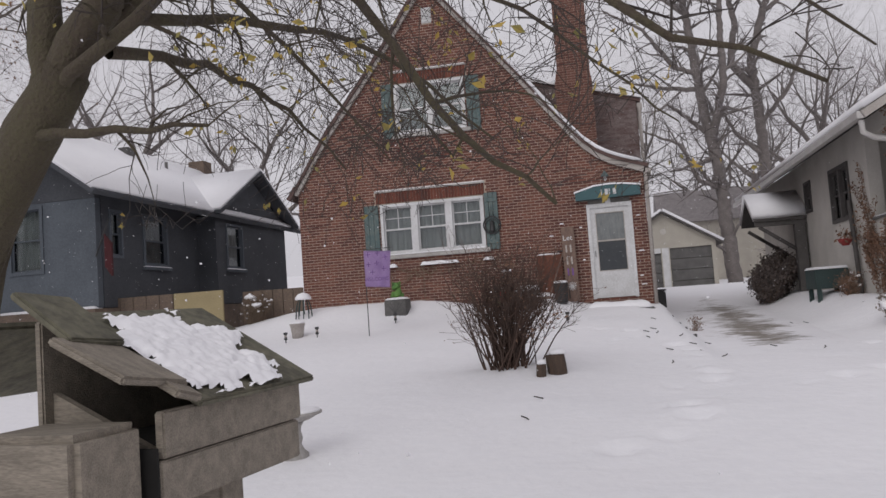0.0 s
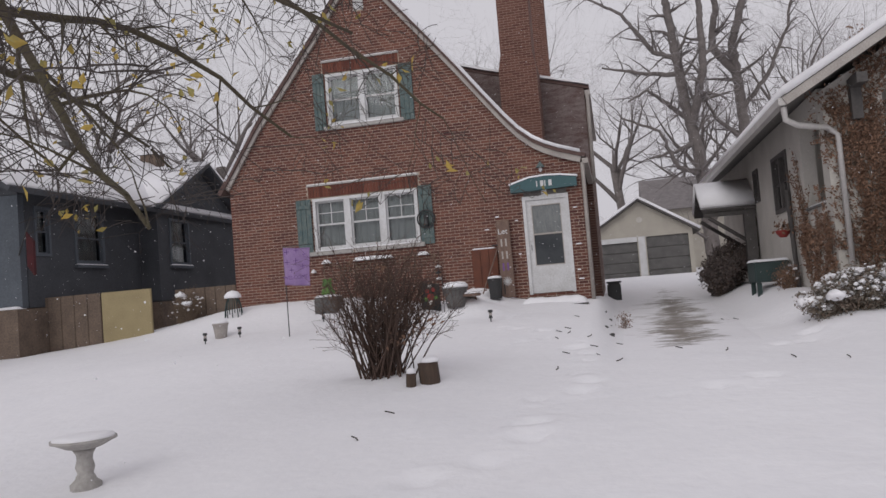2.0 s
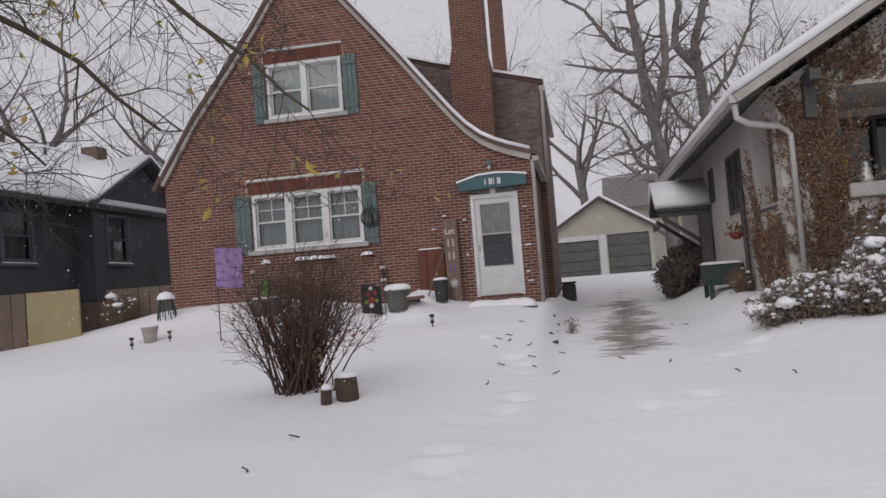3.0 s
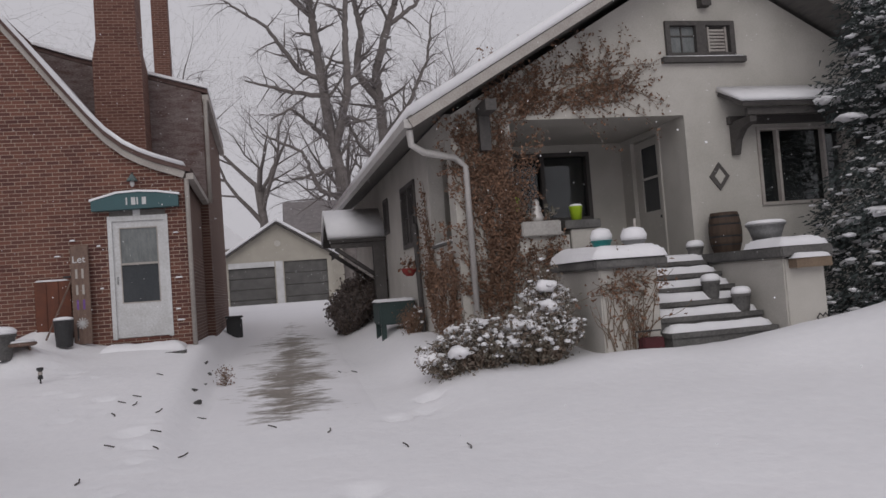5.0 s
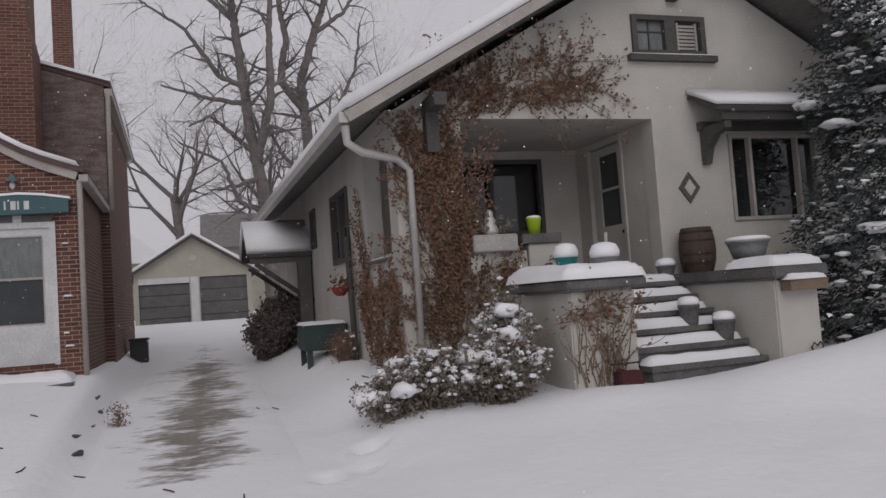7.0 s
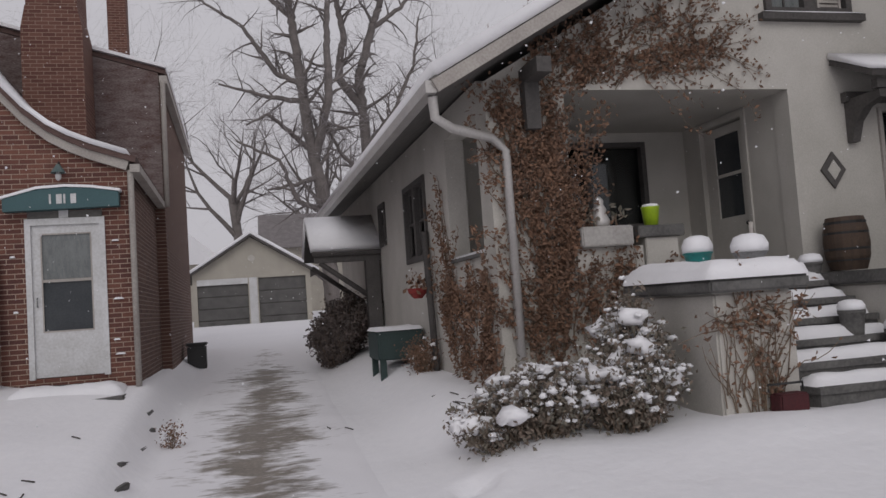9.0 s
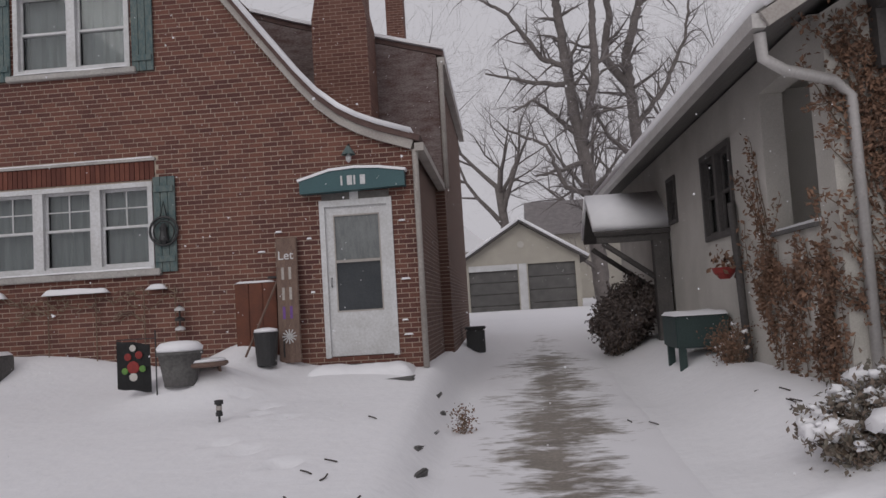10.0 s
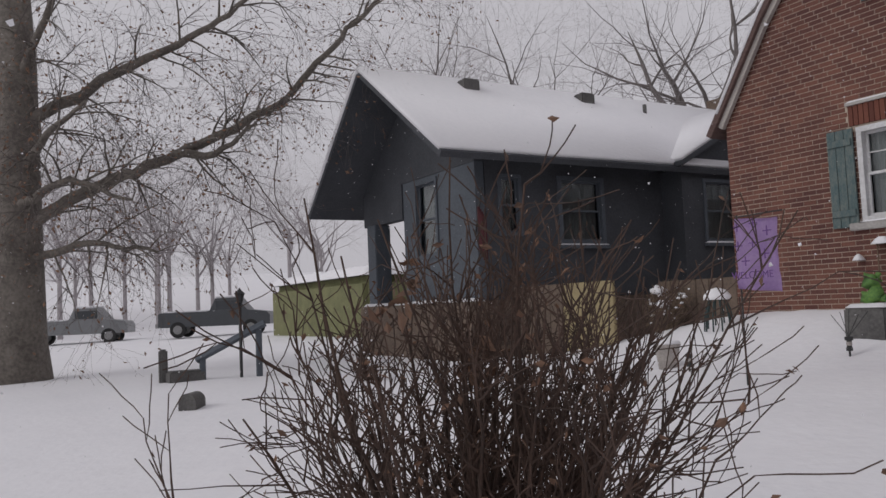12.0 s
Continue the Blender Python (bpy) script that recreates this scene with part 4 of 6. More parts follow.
def limb(W, T, pts, r0, r1, level, every, droop, length, tips=None, spread=0.8, kids=(3, 5), most=0.03):
    """A hand-placed limb through given points, with side branches along it."""
    P = [Vector(q) for q in pts]
    line = []
    for a, b in zip(P, P[1:]):
        m = max(2, int((b - a).length / 0.25))
        for i in range(m):
            j = 0.03 * Vector((random.gauss(0, 1), random.gauss(0, 1), random.gauss(0, 1)))
            line.append(a.lerp(b, i / m) + (j if i else j * 0))
    line.append(P[-1])
    n = len(line)
    rad = [r0 + (r1 - r0) * i / (n - 1) for i in range(n)]
    tube_into(W[0], W[1], line, rad, 8)
    for i in range(2, n):
        if random.random() < every:
            base = (line[i] - line[i - 1]).normalized()
            side = base.cross(Vector((random.gauss(0, 1), random.gauss(0, 1), random.gauss(0, 1)))).normalized()
            grow(W, T, line[i], (base * 0.5 + side * 0.8).normalized(), length * random.uniform(0.6, 1.1), min(rad[i] * 0.5, most), level, droop, 0, tips, kids, spread)


def leaves_into(V, F, p, size, count, jitter):
    for _ in range(count):
        c = Vector(p) + Vector((random.gauss(0, jitter), random.gauss(0, jitter), random.gauss(0, jitter)))
        a = Vector((random.gauss(0, 1), random.gauss(0, 1), random.gauss(0, 1))).normalized()
        b = a.cross(Vector((random.gauss(0, 1), random.gauss(0, 1), random.gauss(0, 1)))).normalized()
        s = size * random.uniform(0.6, 1.2)
        k = a.cross(b) * s * 0.25
        o = len(V)
        V += [tuple(c - a * s), tuple(c + b * s * 0.5 + k), tuple(c + a * s), tuple(c - b * s * 0.5 + k)]
        F += [(o, o + 1, o + 2), (o, o + 2, o + 3)]


def tree(name, label, W, T, bark, twig, leaves=None, leafmat=None):
    t = thing(name, label, "tree")
    part_vf("trunk", W[0], W[1], bark, t, smooth=True)
    tagged(part_vf("branchwork", T[0], T[1], twig, t), kind="stuff")
    if leaves and leaves[0]:
        tagged(part_vf("foliage", leaves[0], leaves[1], leafmat, t), kind="stuff")
    return t


# the leaning tree over the near lawn
random.seed(11)
ZFLOOR[0] = 2.36
W, T, tips = ([], []), ([], []), []
tube_into(W[0], W[1], [(-4.75, 5.0, 0.1), (-4.62, 5.0, 0.9), (-4.54, 5.0, 1.7), (-4.36, 5.0, 2.5), (-3.95, 4.98, 3.15), (-3.62, 4.95, 3.55)], [0.30, 0.22, 0.19, 0.19, 0.20, 0.16], 14)
limb(W, T, [(-3.66, 4.95, 3.5), (-3.3, 4.9, 3.95), (-3.0, 4.8, 4.6), (-2.5, 4.6, 5.8)], 0.15, 0.06, 2, 0.8, 0.2, 1.3, tips)
limb(W, T, [(-3.85, 4.98, 3.25), (-3.75, 4.9, 4.0), (-3.7, 4.9, 5.2)], 0.15, 0.07, 2, 0.7, 0.1, 1.3, tips)
limb(W, T, [(-3.7, 4.95, 3.4), (-3.2, 4.8, 3.65), (-2.4, 4.5, 3.95), (-1.75, 4.2, 3.85), (-1.2, 4.0, 3.35), (-0.83, 3.92, 2.74), (-0.52, 3.75, 2.38), (-0.24, 3.6, 2.14)], 0.055, 0.009, 2, 0.95, 0.16, 0.75, tips, 0.8, (5, 7))
limb(W, T, [(-3.9, 4.9, 3.1), (-3.4, 4.8, 3.05), (-2.9, 4.75, 3.0), (-2.4, 4.6, 2.95)], 0.045, 0.012, 2, 0.95, 0.16, 0.7, tips, 0.8, (5, 7))
limb(W, T, [(-3.2, 4.9, 3.95), (-2.6, 4.2, 4.1), (-1.7, 3.6, 3.9), (-0.9, 3.2, 3.3), (-0.4, 3.0, 2.95)], 0.06, 0.010, 2, 0.95, 0.16, 0.65, tips, 0.8, (5, 7))
limb(W, T, [(-3.3, 5.0, 3.9), (-2.8, 5.8, 4.1), (-2.0, 6.4, 4.0), (-1.4, 6.6, 3.6), (-0.9, 6.7, 3.1)], 0.05, 0.010, 2, 0.95, 0.16, 0.7, tips, 0.8, (5, 7))
limb(W, T, [(-3.4, 5.1, 3.7), (-3.2, 6.2, 3.9), (-2.9, 7.2, 3.7), (-2.6, 7.9, 3.2)], 0.05, 0.010, 2, 0.95, 0.16, 0.7, tips, 0.8, (5, 7))
limb(W, T, [(-2.6, 4.2, 4.1), (-1.6, 2.9, 4.2), (-0.7, 2.2, 3.5), (-0.1, 1.95, 2.55), (0.15, 1.9, 2.30), (0.5, 2.0, 2.18)], 0.05, 0.005, 1, 0.7, 0.05, 0.30, tips)
limb(W, T, [(-0.7, 2.2, 3.5), (0.1, 2.3, 3.0), (0.45, 2.45, 2.60), (0.85, 2.75, 2.45)], 0.02, 0.004, 1, 0.8, 0.05, 0.30, tips)
limb(W, T, [(-3.5, 5.0, 3.7), (-2.6, 5.2, 4.6), (-1.4, 5.2, 4.7), (-0.3, 5.0, 4.3), (0.3, 4.9, 3.8)], 0.05, 0.010, 2, 0.95, 0.16, 0.75, tips, 0.8, (5, 7))
limb(W, T, [(-3.4, 5.0, 3.8), (-2.4, 5.6, 5.2), (-1.4, 6.0, 5.6), (-0.6, 6.2, 5.2)], 0.06, 0.012, 2, 0.5, 0.3, 0.9, tips)
limb(W, T, [(-1.4, 5.2, 4.7), (-0.9, 5.5, 4.1), (-0.3, 5.6, 3.6), (0.2, 5.6, 3.15), (0.5, 5.6, 2.85)], 0.025, 0.006, 2, 0.95, 0.16, 0.6, tips, 0.8, (5, 7))
limb(W, T, [(-2.4, 4.9, 3.95), (-2.1, 5.2, 3.6), (-1.8, 5.4, 3.2), (-1.5, 5.5, 2.8)], 0.022, 0.006, 2, 0.95, 0.16, 0.6, tips, 0.8, (5, 7))
LV = ([], [])
near_tips = [q for q, d in tips]
for q in random.sample(near_tips, min(len(near_tips), 170)):
    leaves_into(LV[0], LV[1], q, 0.034, random.randint(1, 4), 0.04)
tree("leaning_tree", "leaning mossy maple with bare twigs and few yellow leaves", W, T, BARK_M, TWIG, LV, LEAF_Y)

ZFLOOR[0] = -9.0

# far bare trees behind the garage and the houses
def tall_tree(seed, trunk, forks, limbs, r):
    """A tall tree whose trunk goes up through the crown, with curved limbs."""
    random.seed(seed)
    W, T = ([], []), ([], [])
    limb(W, T, trunk, r, r * 0.32, 2, 0.22, 0.08, 2.8, None, 0.8, (4, 6), 0.14)
    for line in forks:
        limb(W, T, line, r * 0.6, r * 0.22, 2, 0.28, 0.08, 2.8, None, 0.8, (4, 6), 0.14)
    for line in limbs:
        limb(W, T, line, r * 0.36, r * 0.12, 2, 0.40, 0.15, 2.4, None, 0.8, (4, 6), 0.14)
    # bark and twigs in the far tones, lightened for haze
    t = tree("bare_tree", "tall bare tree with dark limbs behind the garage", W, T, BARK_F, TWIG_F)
    t["group"] = "far bare trees"


tall_tree(3, [(7.6, 54, 1.6), (7.3, 54, 9.0), (6.7, 54, 13.0), (6.3, 54, 17.2), (6.0, 54, 20.5), (5.7, 54, 25.0)],
          [[(7.0, 54, 11.0), (7.9, 53, 14.5), (8.0, 53, 18.5), (8.4, 53, 23.0)]],
          [[(6.36, 54, 15.5), (5.1, 54, 16.1), (3.3, 53, 18.5), (0.9, 53, 20.1)], [(7.1, 54, 10.0), (5.6, 53, 9.4), (4.2, 53, 9.2)], [(6.8, 54, 11.6), (4.4, 53, 13.5), (3.2, 53, 12.9)],
           [(6.1, 54, 19.5), (4.4, 55, 21.5), (2.8, 55, 23.5)], [(7.3, 54, 8.0), (5.8, 52, 8.3), (4.8, 51, 10.5), (2.6, 51, 11.6)], [(6.5, 54, 14.5), (4.6, 55, 15.0), (1.8, 55, 15.8)]], 0.50)
tall_tree(8, [(10.6, 56, 1.6), (10.4, 56, 12.3), (10.2, 56, 16.5), (11.2, 56, 19.6), (12.1, 56, 22.0), (12.6, 56, 26.0)],
          [[(10.2, 56, 14.7), (8.9, 56, 16.4), (9.4, 56, 19.2), (9.1, 56, 21.5), (8.9, 56, 25.5)]],
          [[(10.3, 56, 12.0), (12.0, 55, 14.0), (13.5, 55, 17.0), (14.0, 55, 20.0)], [(10.4, 56, 10.0), (8.7, 55, 11.5), (7.6, 55, 14.0)], [(11.2, 56, 19.6), (13.2, 56, 21.0), (15.0, 56, 24.0)]], 0.48)
FAR = ((3.0, 76, 17, 0.5, (-0.1, 0, 1), 21), (15.5, 66, 18, 0.5, (0.1, 0, 1), 24), (20.5, 72, 18, 0.5, (0.05, 0, 1), 25),
       (-11.5, 42, 15, 0.42, (0.12, 0, 1), 31), (-19.5, 44, 15, 0.42, (-0.1, 0, 1), 37), (-3.5, 48, 15, 0.40, (-0.1, 0, 1), 39), (-25, 37.5, 16, 0.45, (0.1, 0, 1), 33), (-49, 42, 21, 0.35, (0, 0, 1), 41), (-51.5, 38.5, 21, 0.35, (0, 0, 1), 43),
       (-46.6, 45.5, 21, 0.35, (0, 0, 1), 45), (-58, 30, 12, 0.20, (0, 0, 1), 51), (-62, 22, 12, 0.20, (0, 0, 1), 53), (-56, 14, 11, 0.18, (0, 0, 1), 55), (-60, 8, 12, 0.18, (0, 0, 1), 57), (26, 68, 17, 0.45, (0, 0, 1), 59))
for x, y, h, r, lean, seed in FAR:
    lev = 4
    random.seed(seed)
    W, T = ([], []), ([], [])
    z0 = ground_z(x, y)
    top = Vector((x + lean[0] * h * 0.5, y, z0 + h * 0.55))
    tube_into(W[0], W[1], [(x, y, z0 - 0.2), (x + lean[0] * h * 0.2, y, z0 + h * 0.25), tuple(top)], [r, r * 0.8, r * 0.68], 10)
    for j in range(7):
        a = 2 * math.pi * (j + random.random() * 0.6) / 7
        st = Vector((x, y, z0)).lerp(top, random.uniform(0.45, 1.0))
        grow(W, T, st, Vector((math.cos(a) * 0.62, math.sin(a) * 0.62, 0.7)).normalized(), h * random.uniform(0.38, 0.58), r * 0.46, lev - 1 if lev < 4 else 3, 0.05, 0.06, None, (4, 6), 0.75)
    # haze painted as pale bark and twigs, palest from seed 51 up
    bt = tree("bare_tree", "tall bare tree in colours paled for distance haze", W, T, BARK_F if seed < 50 else TWIG_H, TWIG_F if seed < 50 else TWIG_H)
    bt["group"] = "far bare trees"
    if seed in (51, 53, 55, 57):
        for dx, dy in ((-7, 5), (-12, -4), (-16, 9), (-3, -9)):
            copy_thing(bt, pose(dx, dy, 0.0))
    if seed in (24, 25):
        for dx, dy in ((7, 12), (-6, 14)):
            copy_thing(bt, pose(dx, dy, 0.0))

# the big tree by the side street
random.seed(77)
W, T, tips = ([], []), ([], []), []
tube_into(W[0], W[1], [(-19.6, 9.9, 0.6), (-19.5, 9.9, 1.8), (-19.4, 9.9, 4.5), (-19.2, 9.9, 8.0), (-19.2, 9.8, 11.5)], [0.80, 0.62, 0.52, 0.42, 0.25], 14)
for pts in ([(-19.3, 9.9, 4.2), (-18.5, 11.1, 5.0), (-17.1, 13.4, 6.0), (-16.2, 14.9, 6.8), (-15.0, 16.7, 8.9), (-14.2, 17.8, 10.2)], [(-17.4, 12.9, 5.8), (-16.6, 13.6, 5.7), (-15.6, 14.2, 6.2)], [(-19.2, 9.9, 6.5), (-18.0, 12.0, 7.8), (-16.8, 13.6, 8.6), (-15.5, 15.0, 9.8)],
            [(-19.2, 9.9, 7.5), (-17.5, 10.5, 9.0), (-15.8, 11.6, 9.8)], [(-19.3, 9.9, 3.6), (-18.2, 11.2, 3.9), (-16.9, 12.4, 3.6)], [(-19.2, 9.9, 5.5), (-18.0, 10.4, 6.2), (-16.4, 11.0, 6.6)], [(-19.0, 9.9, 4.8), (-17.6, 10.8, 5.2), (-16.2, 11.8, 4.6)]):
    limb(W, T, pts, 0.15 if pts[0][2] < 7 and len(pts) > 3 else 0.11, 0.03, 2, 0.95, 0.25, 2.0, tips, 0.8, (5, 7))
LV = ([], [])
for q, d in random.sample(tips, min(len(tips), 3200)):
    leaves_into(LV[0], LV[1], q, 0.05, 1, 0.03)
tree("big_tree", "broad old tree with spreading limbs and few dead leaves", W, T, BARK_S, TWIG_S, LV, LEAF_B)

# the twiggy bush on the lawn
random.seed(4)
W, T, tips = ([], []), ([], []), []
BX, BY = -1.40, 10.38
bz = ground_z(BX, BY)
for i in range(120):
    a, s = random.uniform(0, 2 * math.pi), min(0.64, abs(random.gauss(0.42, 0.26)))
    d = Vector((math.cos(a) * s, math.sin(a) * s, 1)).normalized()
    p = Vector((BX + 0.22 * random.gauss(0, 0.6), BY + 0.16 * random.gauss(0, 0.6), bz - 0.05))
    L = random.uniform(0.95, 1.45) if i > 14 else random.uniform(1.5, 1.95)
    n = 9
    pts, rad = [p], [random.uniform(0.008, 0.014)]
    r0 = rad[0]
    for k in range(n):
        d = bend(d, 0.045)
        pts.append(pts[-1] + d * L / n)
        rad.append(r0 * (1 - 0.75 * (k + 1) / n))
    tube_into(W[0], W[1], pts, rad, 5)
    for k in range(3 if i < 15 else 9):
        j = random.randint(3, n)
        side = d.cross(Vector((random.gauss(0, 1), random.gauss(0, 1), random.gauss(0, 1)))).normalized()
        grow(T, T, pts[j], (d * 0.8 + side * 0.6).normalized(), random.uniform(0.15, 0.42), 0.0045, 1, 0, 0.05, tips, (1, 3), 0.6)
LV = ([], [])
for q, d in random.sample(tips, min(len(tips), 420)):
    leaves_into(LV[0], LV[1], q, 0.018, 1, 0.01)
for q in ((-0.9, 10.1, bz + 0.5), (-0.75, 10.25, bz + 0.62), (-1.1, 10.0, bz + 0.42)):
    leaves_into(LV[0], LV[1], q, 0.035, 16, 0.06)
for q in random.sample(T[0], 9):
    for _ in range(3):
        leaves_into(LV[0], LV[1], Vector(q) + Vector((random.gauss(0, 0.03), random.gauss(0, 0.03), random.gauss(0, 0.03))), 0.035, 4, 0.025)
bush = thing("bush", "leafless multi-stemmed brown bush standing in deep snow", "bush")
tagged(part_vf("stemwork", W[0], W[1], BUSH, bush, smooth=True), kind="stuff")
tagged(part_vf("branchwork", T[0], T[1], BUSH, bush), kind="stuff")
tagged(part_vf("dead_foliage", LV[0], LV[1], LEAF_B, bush), kind="stuff")

BLOB = bmesh.new()
bmesh.ops.create_icosphere(BLOB, subdivisions=2, radius=1)
BLOB.verts.index_update()
BLOB_V = [v.co.copy() for v in BLOB.verts]
BLOB_F = [tuple(v.index for v in f.verts) for f in BLOB.faces]
BLOB.free()


def blob_into(V, F, c, r, wide, high):
    """An uneven lump of snow."""
    o = len(V)
    s = Vector((random.random() * 50, random.random() * 50, 0))
    for v in BLOB_V:
        k = 1 + 0.9 * noise.noise(v * 1.7 + s)
        V.append((c.x + v.x * r * wide * k, c.y + v.y * r * wide * k, c.z + v.z * r * high * k))
    F += [(o + a, o + b, o + d) for a, b, d in BLOB_F]


# the snow-laden spruce
random.seed(9)
spr = thing("spruce", "dense dark spruce with clumps of snow on its boughs", "tree")
SX, SY = 11.72, 12.95
sz = ground_z(SX, SY)
tube("trunk", [(SX, SY, sz - 0.1), (SX, SY, sz + 4), (SX, SY, sz + 8.5)], [0.22, 0.15, 0.03], BARK, spr)
NV, NF, SV, SF = [], [], [], []
for i in range(430):
    h = 0.15 + 8.2 * random.random() ** 1.15
    R = 2.15 * (1 - h / 8.9) ** 0.8 + 0.15
    a = random.uniform(math.radians(95), math.radians(330))
    L = R * random.uniform(0.75, 1.08)
    d = Vector((math.cos(a), math.sin(a), 0))
    sd = Vector((-d.y, d.x, 0))
    pts = [Vector((SX, SY, sz + h + 0.25)) + d * L * t + Vector((0, 0, -0.5 * L * t * t + 0.12 * L * max(0, t - 0.7))) for t in (0.25, 0.45, 0.62, 0.78, 0.9, 1.0)]
    for j, q in enumerate(pts):
        for _ in range(26):
            c = q + sd * random.gauss(0, 0.16) + d * random.gauss(0, 0.09) + Vector((0, 0, random.gauss(-0.05, 0.05)))
            v = (d * random.uniform(0.3, 1) + sd * random.gauss(0, 0.8) + Vector((0, 0, random.gauss(-0.25, 0.35)))).normalized()
            w = v.cross(Vector((random.gauss(0, 1), random.gauss(0, 1), random.gauss(0, 1)))).normalized() * 0.018
            s = random.uniform(0.06, 0.13)
            o = len(NV)
            NV += [tuple(c - w), tuple(c + w), tuple(c + v * s)]
            NF.append((o, o + 1, o + 2))
        if j >= 2:
            for _ in range(2):
                if random.random() < 0.5:
                    blob_into(SV, SF, q + sd * random.gauss(0, 0.17) + d * random.gauss(0, 0.10) + Vector((0, 0, random.gauss(0.0, 0.05))), random.uniform(0.015, 0.050), 1.7, 0.55)
            if random.random() < 0.07:
                blob_into(SV, SF, q + Vector((0, 0, 0.05)), random.uniform(0.06, 0.13), 1.6, 0.5)
tagged(part_vf("needle_cover", NV, NF, NEEDLE, spr), kind="stuff")
tagged(part_vf("clumped_snow", SV, SF, SNOW, spr, smooth=True), kind="stuff")

# vines on the porch wall, gable and pier
random.seed(13)
vine = thing("wall_vine", "dry brown creeper covering the stucco porch corner", "vine")
VV, VF, LV = [], [], ([], [])


def vine_run(p, d, L, face, leaf, r=0.006):
    """A creeping stem on a wall; face: 'y' for the front, 'x' for the side."""
    n = max(4, int(L / 0.12))
    pts = [Vector(p)]
    for i in range(n):
        d = d + random.gauss(0, 0.22)
        u, w = math.cos(d) * L / n, math.sin(d) * L / n
        q = pts[-1] + (Vector((u, 0, w)) if face == "y" else Vector((0, u, w)))
        pts.append(q)
        for _ in range(leaf):
            c = q.copy()
            off = random.uniform(0.012, 0.07)
            c = c + (Vector((random.gauss(0, 0.05), -off, random.gauss(0, 0.05))) if face == "y" else Vector((-off, random.gauss(0, 0.05), random.gauss(0, 0.05))))
            leaves_into(LV[0], LV[1], c, 0.034, 1, 0.004)
    tube_into(VV, VF, pts, [r * (1 - 0.6 * i / n) for i in range(n + 1)], 4)


for i in range(70):
    vine_run((random.uniform(5.2, 5.82), WY - 0.015, random.uniform(1.4, 3.6)), 1.57, random.uniform(0.8, 1.6), "y", 12, 0.010)
for i in range(45):
    vine_run((random.uniform(5.85, 6.9), 14.99, random.uniform(1.5, 2.2)), random.uniform(1.2, 2.0), random.uniform(0.5, 0.75), "y", 10)
for i in range(40):
    x = random.uniform(5.3, 6.6)
    vine_run((x, WY - 0.015, random.uniform(4.5, 4.8)), random.uniform(0.3, 1.9), random.uniform(0.4, 0.9), "y", 7)
for i in range(20):
    vine_run((random.uniform(6.5, 7.3), WY - 0.015, random.uniform(4.7, 5.3)), random.uniform(-0.25, 0.25), random.uniform(0.8, 1.4), "y", 4)
for i in range(26):
    vine_run((random.uniform(6.0, 7.5), WY - 0.015, random.uniform(4.6, 5.1)), random.uniform(0.5, 1.6), random.uniform(0.6, 1.1), "y", 5)
for i in range(75):
    vine_run((WX - 0.015, random.uniform(15.1, 17.2), random.uniform(1.2, 2.35)), random.uniform(1.0, 2.1), random.uniform(0.3, 0.5), "x", 9)
for i in range(20):
    vine_run((WX - 0.015, random.uniform(16.85, 17.35), random.uniform(1.6, 3.0)), 1.57, random.uniform(0.8, 1.4), "x", 4)
for i in range(34):
    vine_run((random.uniform(6.26, 6.85), 13.085, random.uniform(1.1, 1.4)), 1.57, random.uniform(0.5, 1.1), "y", 1, 0.007)
for i in range(22):
    vine_run((random.uniform(6.26, 7.0), 13.085, random.uniform(1.9, 2.1)), random.uniform(-0.6, 3.5), random.uniform(0.2, 0.5), "y", 3)
tagged(part_vf("stemwork", VV, VF, VINE, vine), kind="stuff")
tagged(part_vf("foliage", LV[0], LV[1], LEAF_B, vine), kind="stuff")


def snowy_shrub(name, label, cx, cy, rx, ry, h, n, mat, snow, seed, size=0.03):
    random.seed(seed)
    t = thing(name, label, "shrub")
    W, L, SV, SF = ([], []), ([], []), [], []
    for i in range(n):
        a, k = random.uniform(0, 2 * math.pi), random.random() ** 0.5
        x, y = cx + rx * k * math.cos(a), cy + ry * k * math.sin(a)
        z0 = ground_z(x, y)
        top = h * (1 - 0.45 * k * k) * random.uniform(0.7, 1.1)
        b = Vector((cx + 0.4 * (x - cx), cy + 0.4 * (y - cy), z0 - 0.03))
        e = Vector((x, y, z0 + top))
        pts = [b.lerp(e, u) + Vector((random.gauss(0, 0.02), random.gauss(0, 0.02), 0)) for u in (0, 0.3, 0.6, 0.85, 1)]
        tube_into(W[0], W[1], pts, [0.006, 0.005, 0.004, 0.003, 0.002], 4)
        for q in pts[1:]:
            leaves_into(L[0], L[1], q, size, 7, 0.06)
        if snow:
            spots = [(e, random.uniform(0.05, 0.11))] if random.random() < snow * 0.35 else []
            for q in pts[2:]:
                for _ in range(2):
                    if random.random() < snow:
                        spots.append((q + Vector((random.gauss(0, 0.05), random.gauss(0, 0.05), random.gauss(0.02, 0.03))), random.uniform(0.012, 0.034)))
            for c, r in spots:
                blob_into(SV, SF, c, r, 1.25, 0.75)
    tagged(part_vf("stemwork", W[0], W[1], VINE, t), kind="stuff")
    tagged(part_vf("foliage", L[0], L[1], mat, t), kind="stuff")
    if SV:
        tagged(part_vf("clumped_snow", SV, SF, SNOW, t, smooth=True), kind="stuff")
    return t


